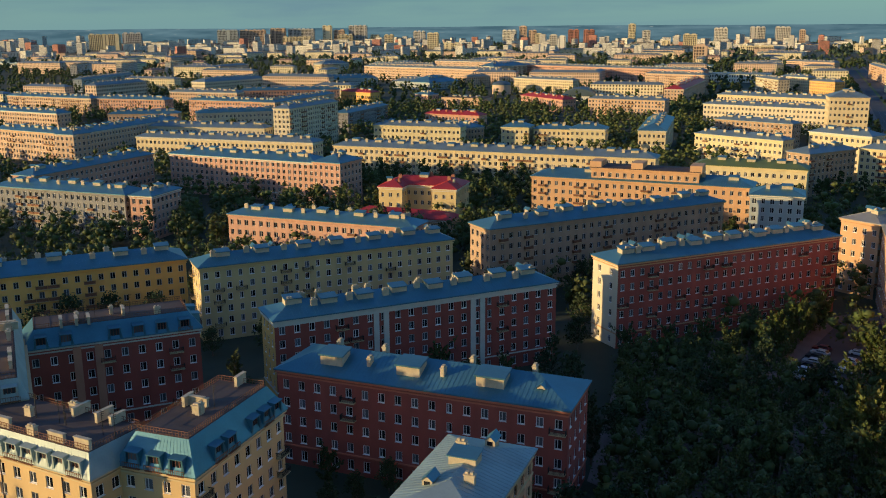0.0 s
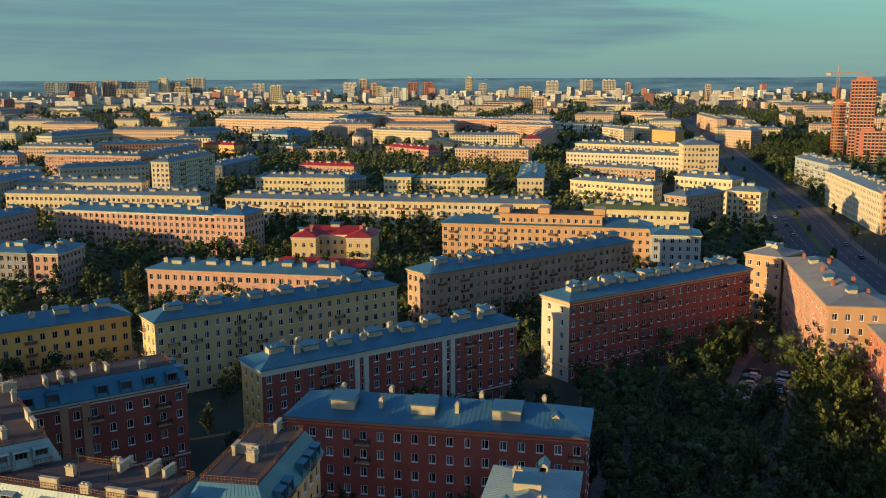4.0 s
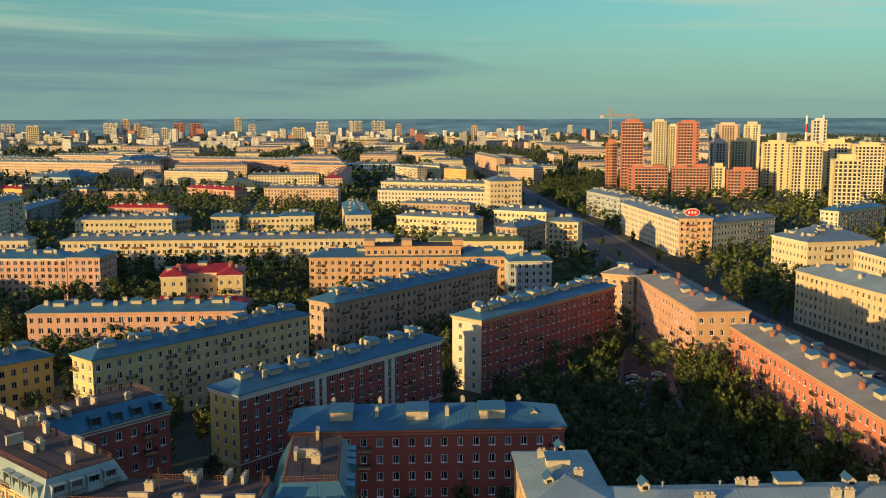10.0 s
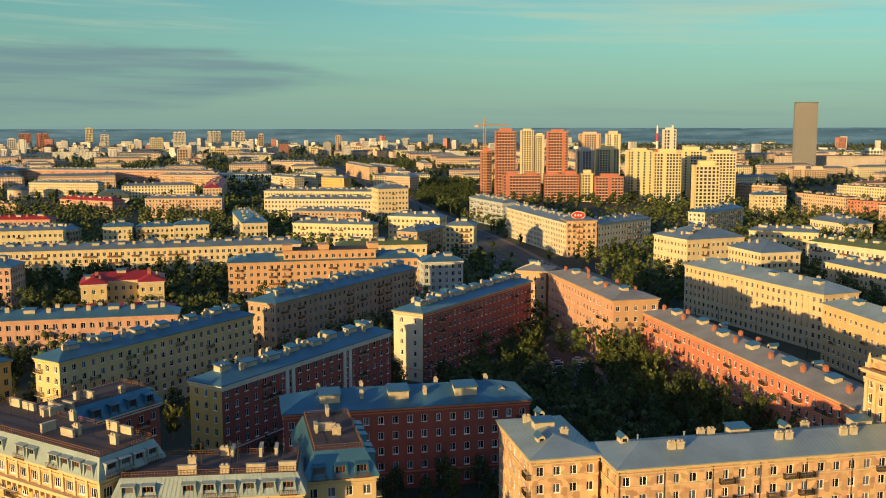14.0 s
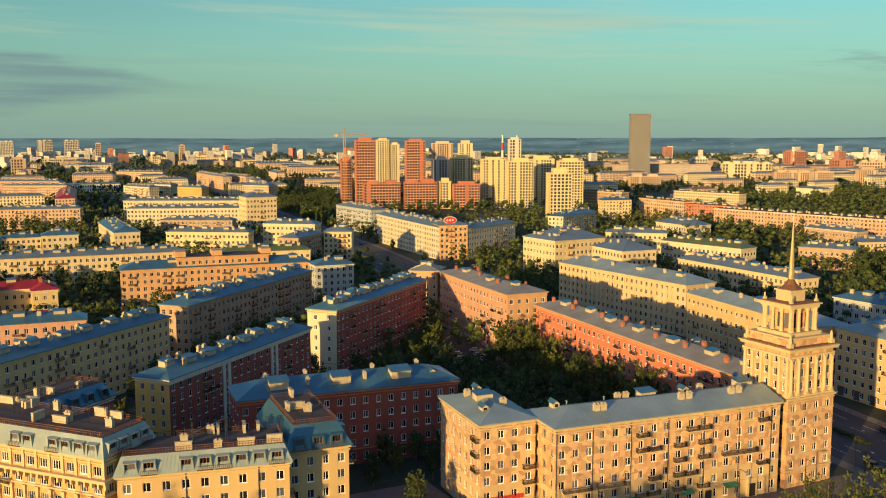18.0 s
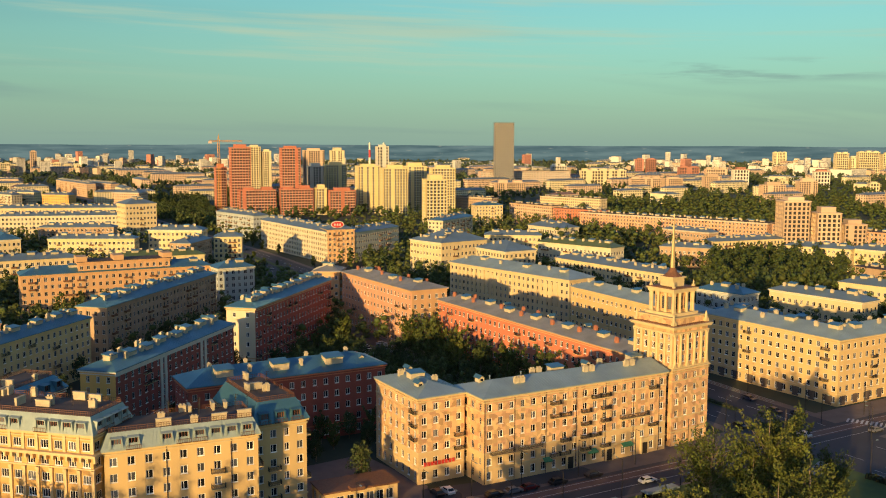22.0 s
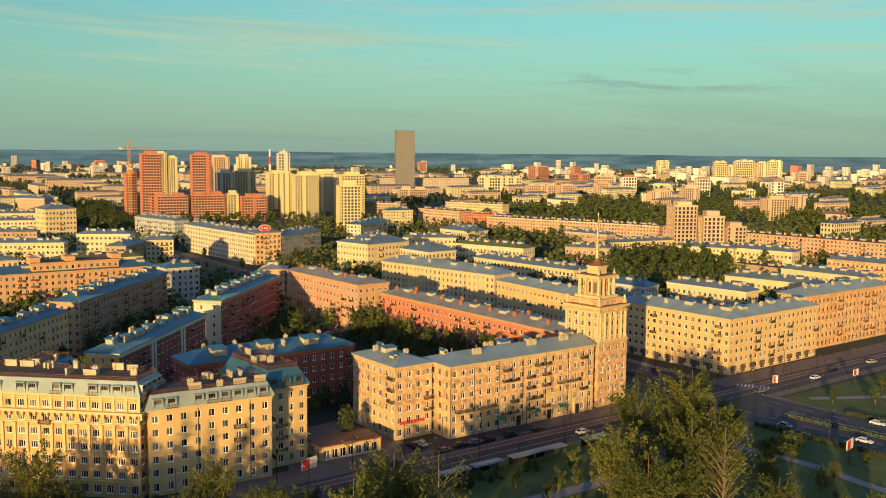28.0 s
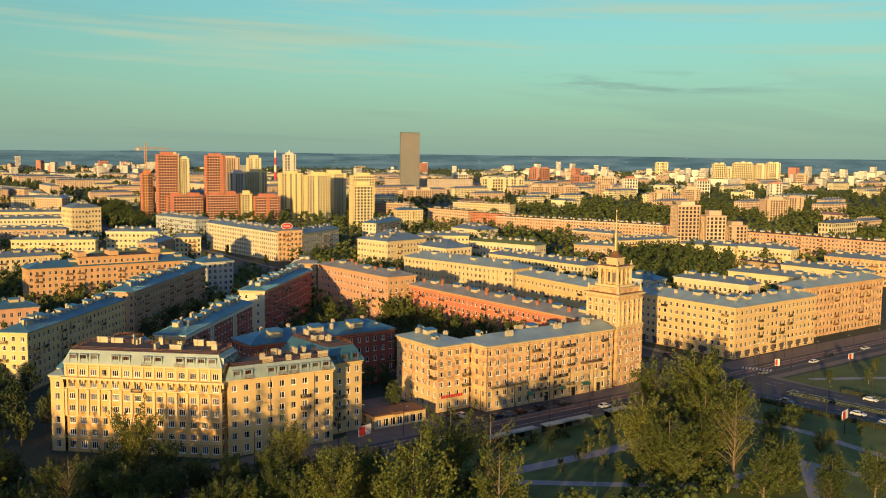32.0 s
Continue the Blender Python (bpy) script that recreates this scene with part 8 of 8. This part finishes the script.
def inside(p, poly):
    x, y = p
    c = False
    for i in range(len(poly)):
        (x0, y0), (x1, y1) = poly[i], poly[i - 1]
        if (y0 > y) != (y1 > y) and x < (x1 - x0) * (y - y0) / (y1 - y0) + x0:
            c = not c
    return c


rt = random.Random(21)
COPSE = []
ROADS = AVENUE + STREET


def grove(poly, gap, h0, h1, kinds, margin=3.6, avoid=(), joined=False):
    xs, ys = [p[0] for p in poly], [p[1] for p in poly]
    got = []
    for k in range(int(8 * (max(xs) - min(xs)) * (max(ys) - min(ys)) / gap ** 2)):
        p = (rt.uniform(min(xs), max(xs)), rt.uniform(min(ys), max(ys)))
        if not inside(p, poly) or taken(*p, margin) or any(math.dist(p, q) < gap for q in got) or any(a[0] < p[0] < a[2] and a[1] < p[1] < a[3] for a in avoid):
            continue
        if near_avenue(*p, 22):
            continue
        got.append(p)
        if joined:
            COPSE.append((*p, rt.uniform(h0, h1)))
        else:
            plant(rt.choice(kinds), *p, rt.uniform(h0, h1) * 0.88, rt.randint(0, 60))


grove(((-75, 720), (-28, 690), (-19, 850), (-22, 1150), (-95, 1200), (-78, 900)), 9, 9, 14, (4, 6), joined=True)
PARKING = ((-1, 126, 16, 190),)
LIT = ((42, 52), (53, 42), (31, 140), (19, 148), (16, 118), (30, 80))
grove(LIT, 8.2, 14, 18, (4, 5, 5, 4), avoid=PARKING)
for x, y, h in ((-3, 158, 12), (-6, 148, 11), (18, 140, 13), (-1, 172, 11)):
    plant(5, x, y, h, 7)
SHADE = ((-10, 40), (2, 26), (49, 37), (48, 42), (30, 80), (16, 118), (0, 150), (-2, 172), (-34, 122), (-14, 70))
grove(SHADE, 7.4, 9, 12, (4, 6, 6, 4), avoid=PARKING)
YARD, UNDER = [], []
for k in range(1200):
    p = (rt.uniform(-36, 52), rt.uniform(24, 190))
    if (inside(p, SHADE) or inside(p, LIT)) and not taken(*p, 2.5) and not (-1 < p[0] < 16 and p[1] > 126) and all(math.dist(p, q[:2]) > 3.4 for q in YARD):
        YARD.append((*p, rt.uniform(5.0, 9.5)))
grove(((-66, 54), (-12, 66), (-46, 110), (-78, 52)), 7.0, 8, 13, (4, 6, 6, 7))
grove(((-40, 24), (-20, 30), (-12, 48), (-62, 36)), 5.5, 6, 10, (6, 6, 4), margin=2.2)
grove(((-128, 70), (-94, 134), (-50, 116), (-86, 50)), 10, 7, 12, (4, 6, 5))
grove(((-150, 84), (-134, 78), (-98, 140), (-128, 150), (-195, 140)), 11, 7, 13, (4, 5, 6))
grove(((-90, 140), (-48, 118), (-38, 132), (-8, 196), (-44, 226)), 10.5, 8, 13, (4, 6))
grove(((-240, 130), (-128, 165), (-140, 200), (-225, 225)), 10, 8, 15, (4, 6, 7, 7), joined=True)
grove(((-145, 205), (-95, 165), (-50, 235), (-48, 260), (-130, 243)), 8.5, 8, 14, (4, 6, 7), joined=True)
grove(((-330, 236), (-120, 268), (-118, 330), (-270, 290)), 8.5, 9, 15, (6, 6, 7, 4), joined=True)
grove(((30, 300), (60, 320), (86, 326), (66, 252), (58, 250)), 8, 8, 13, (4, 5, 6), joined=True)
grove(((60, 330), (72, 360), (60, 415), (45, 400)), 9, 8, 13, (4, 5), joined=True)
grove(((120, 110), (140, 130), (180, 215), (140, 290), (110, 280), (108, 170)), 10, 9, 14, (4, 6, 5), joined=True)
grove(((184, 199), (253, 190), (328, 278), (322, 328), (264, 323)), 8.5, 13, 18, (4, 6, 4), joined=True)
grove(((205, 95), (260, 90), (310, 140), (260, 190), (222, 150)), 9, 8, 13, (4, 5, 6), joined=True)
grove(((140, 50), (180, 62), (240, 82), (200, 118), (150, 110)), 9, 7, 12, (4, 6))
grove(((-60, 345), (-20, 340), (-16, 400), (-70, 385)), 9, 8, 12, (4, 6), joined=True)
grove(((-195, -12), (-128, 14), (-112, 26), (-98, 52), (-140, 78), (-188, 50)), 8.8, 10, 15, (6, 6, 4))
grove(((128, -8), (185, 8), (240, 20), (240, -10), (160, -50)), 13, 5, 9, (4, 6, 8))


def copse(name, label, spots, per, size, m, seed, wide=0.26, low=0.3):
    r, rr_ = np.random.default_rng(seed), random.Random(seed)
    cs, rad = [], []
    for x, y, h in spots:
        for q in range(7):
            f = low + (0.98 - low) * q / 6
            s = h * wide * math.sin(math.pi * min(0.97, f * 0.95)) ** 0.7
            a = rr_.uniform(0, 6.3)
            cs.append((x + s * 0.5 * math.cos(a), y + s * 0.5 * math.sin(a), h * f))
            rad.append(s * rr_.uniform(0.5, 0.85))
    g = Mesh()
    for x, y, h in spots:
        g.prism((x, y), 0.25, 0, h * 0.6, 6, 0.1, cap=False)
    ob = tagged(new(name, quads(name, leaf_cloud(r, cs, rad, per, size, 1.0, 0.45), m)), label, "trees", kind="stuff")
    part("crown_mass", crown_mass("crown_mass", r, cs, rad, m, 1.0, 0.55), [m], ob, kind="stuff")
    part("trunks", g, M_BARK, ob, kind="stuff")


copse("yard_thicket", "dense dark green shrubs and small trees in the shaded yard", YARD, 30, 0.62, M_LEAF, 75, 0.42, 0.1)
# shrubs under the park trees
for x, y, h, r in ((14, -66, 5, 9), (22, -74, 6, 9), (30, -58, 6, 9), (40, -52, 6, 9), (50, -44, 6, 9), (82, -38, 5, 5), (77, -43, 4, 5), (-30, -62, 6, 8), (-45, -60, 6, 9), (-62, -54, 7, 12), (-80, -48, 7, 12), (-98, -38, 6, 12), (-118, -38, 7, 13), (-75, -62, 8, 12), (-115, -52, 8, 14), (-90, -28, 4, 10), (-112, -18, 4, 9), (-136, -14, 7, 11), (-146, -4, 8, 12), (-130, -24, 6, 10), (-150, -24, 8, 12), (-66, -38, 5, 9), (-86, -40, 6, 10), (-104, -30, 5, 9), (-50, -48, 5, 8), (-58, -76, 7, 10), (-100, -60, 7, 12), (-36, -44, 4, 5),
                   (-12, -34, 3, 4), (-2, -32, 3, 4), (8, -30, 3, 4), (-22, -36, 3, 4), (16, -84, 6, 8), (4, -82, 6, 8), (34, -84, 5, 8), (-8, -90, 7, 9), (-24, -80, 7, 9)):
    for q in range(int(r * 1.2)):
        UNDER.append((x + rt.uniform(-1, 1) * r, y + rt.uniform(-1, 1) * r * 0.7, h * rt.uniform(0.4, 1.0)))
copse("park_shrubs", "dense green shrubs under the park trees", [p for p in UNDER if not taken(p[0], p[1], 1.5)], 30, 0.56, M_LEAF, 76, 0.5, 0.12)
for i in range(0, len(AVENUE) - 1):
    a, b = Vector(AVENUE[i]), Vector(AVENUE[i + 1])
    u = (b - a).normalized()
    k = int((b - a).length / 9)
    for q in range(k):
        for off in (-21.5, 21.5, 0):
            p = a.lerp(b, q / k) + Vector((-u.y, u.x)) * (off + rt.uniform(-1, 1))
            if 330 < p.y < 1300 and rt.random() < (0.4 if off < 0 else (0.25 if off else 0.12)) and not taken(p.x, p.y, 1.5):
                COPSE.append((p.x, p.y, rt.uniform(6, 11) if off else rt.uniform(2.0, 4.5)))
NEAR = [p for p in COPSE if math.hypot(p[0] + 30, p[1] + 90) < 400]
AWAY = [p for p in COPSE if p not in NEAR]
copse("yard_trees", "many green trees filling the yards between the houses", NEAR[0::2], 46, 1.0, M_LEAF, 71, 0.3, 0.18)
copse("yard_trees", "many dark green trees filling the yards between the houses", NEAR[1::2], 46, 1.0, M_LEAF3, 73, 0.3, 0.18)
copse("yard_trees", "many green trees filling the farther yards", AWAY, 22, 1.4, M_LEAF, 72, 0.3, 0.2)


# far trees, nobody could count them
def woods(name, label, n, d0, d1, per, size, hgt, spread, seed, m, azs=(-64, 53), margin=2.0, keep=None, thr=-0.18):
    r = np.random.default_rng(seed)
    rr_ = random.Random(seed)
    cs = []
    tries = 0
    while len(cs) < n and tries < n * 2:
        tries += 1
        az = radians(rr_.uniform(*azs))
        d = math.sqrt(rr_.uniform(d0 * d0, d1 * d1))
        x, y = math.sin(az) * d - 30, math.cos(az) * d - 90
        if noise.noise((x * 0.006, y * 0.006, seed)) < thr or taken(x, y, margin) or (y < 1700 and near_avenue(x, y, 24)):
            continue
        if keep and not keep(x, y):
            continue
        h = hgt * rr_.uniform(0.6, 1.15)
        for q in range(3):
            cs.append((x + rr_.uniform(-1, 1) * spread * 0.6, y + rr_.uniform(-1, 1) * spread * 0.6, h * (0.4 + 0.25 * q)))
    rad = r.uniform(0.55, 0.95, len(cs)) * spread
    ob = new(name, quads(name, leaf_cloud(r, cs, rad, per, size, 0.8, 0.5), m))
    part("crown_mass", crown_mass("crown_mass", r, cs, rad, m, 0.8, 0.62 if d0 < 400 else 0.8, d0 > 400), [m], ob, kind="stuff")
    return tagged(ob, label, "trees", kind="stuff")


woods("trees_between_houses", "many green trees filling the nearer yards", 4200, 240, 430, 22, 0.95, 11, 3.2, 35, M_LEAF, thr=-0.35)
woods("trees_between_houses", "many green trees between the nearer houses", 15000, 430, 900, 9, 1.3, 11, 3.0, 31, M_LEAF, thr=-0.35)
woods("trees_among_blocks", "many green trees among the farther blocks", 24000, 860, 2100, 3, 2.2, 11, 4.2, 32, M_LEAF, thr=-0.45)
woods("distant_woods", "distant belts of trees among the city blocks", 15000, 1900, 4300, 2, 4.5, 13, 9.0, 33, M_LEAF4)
woods("park_woods", "dense green park behind the pink houses", 4200, 520, 1300, 10, 1.6, 14, 4.2, 34, M_LEAF, azs=(24, 53))
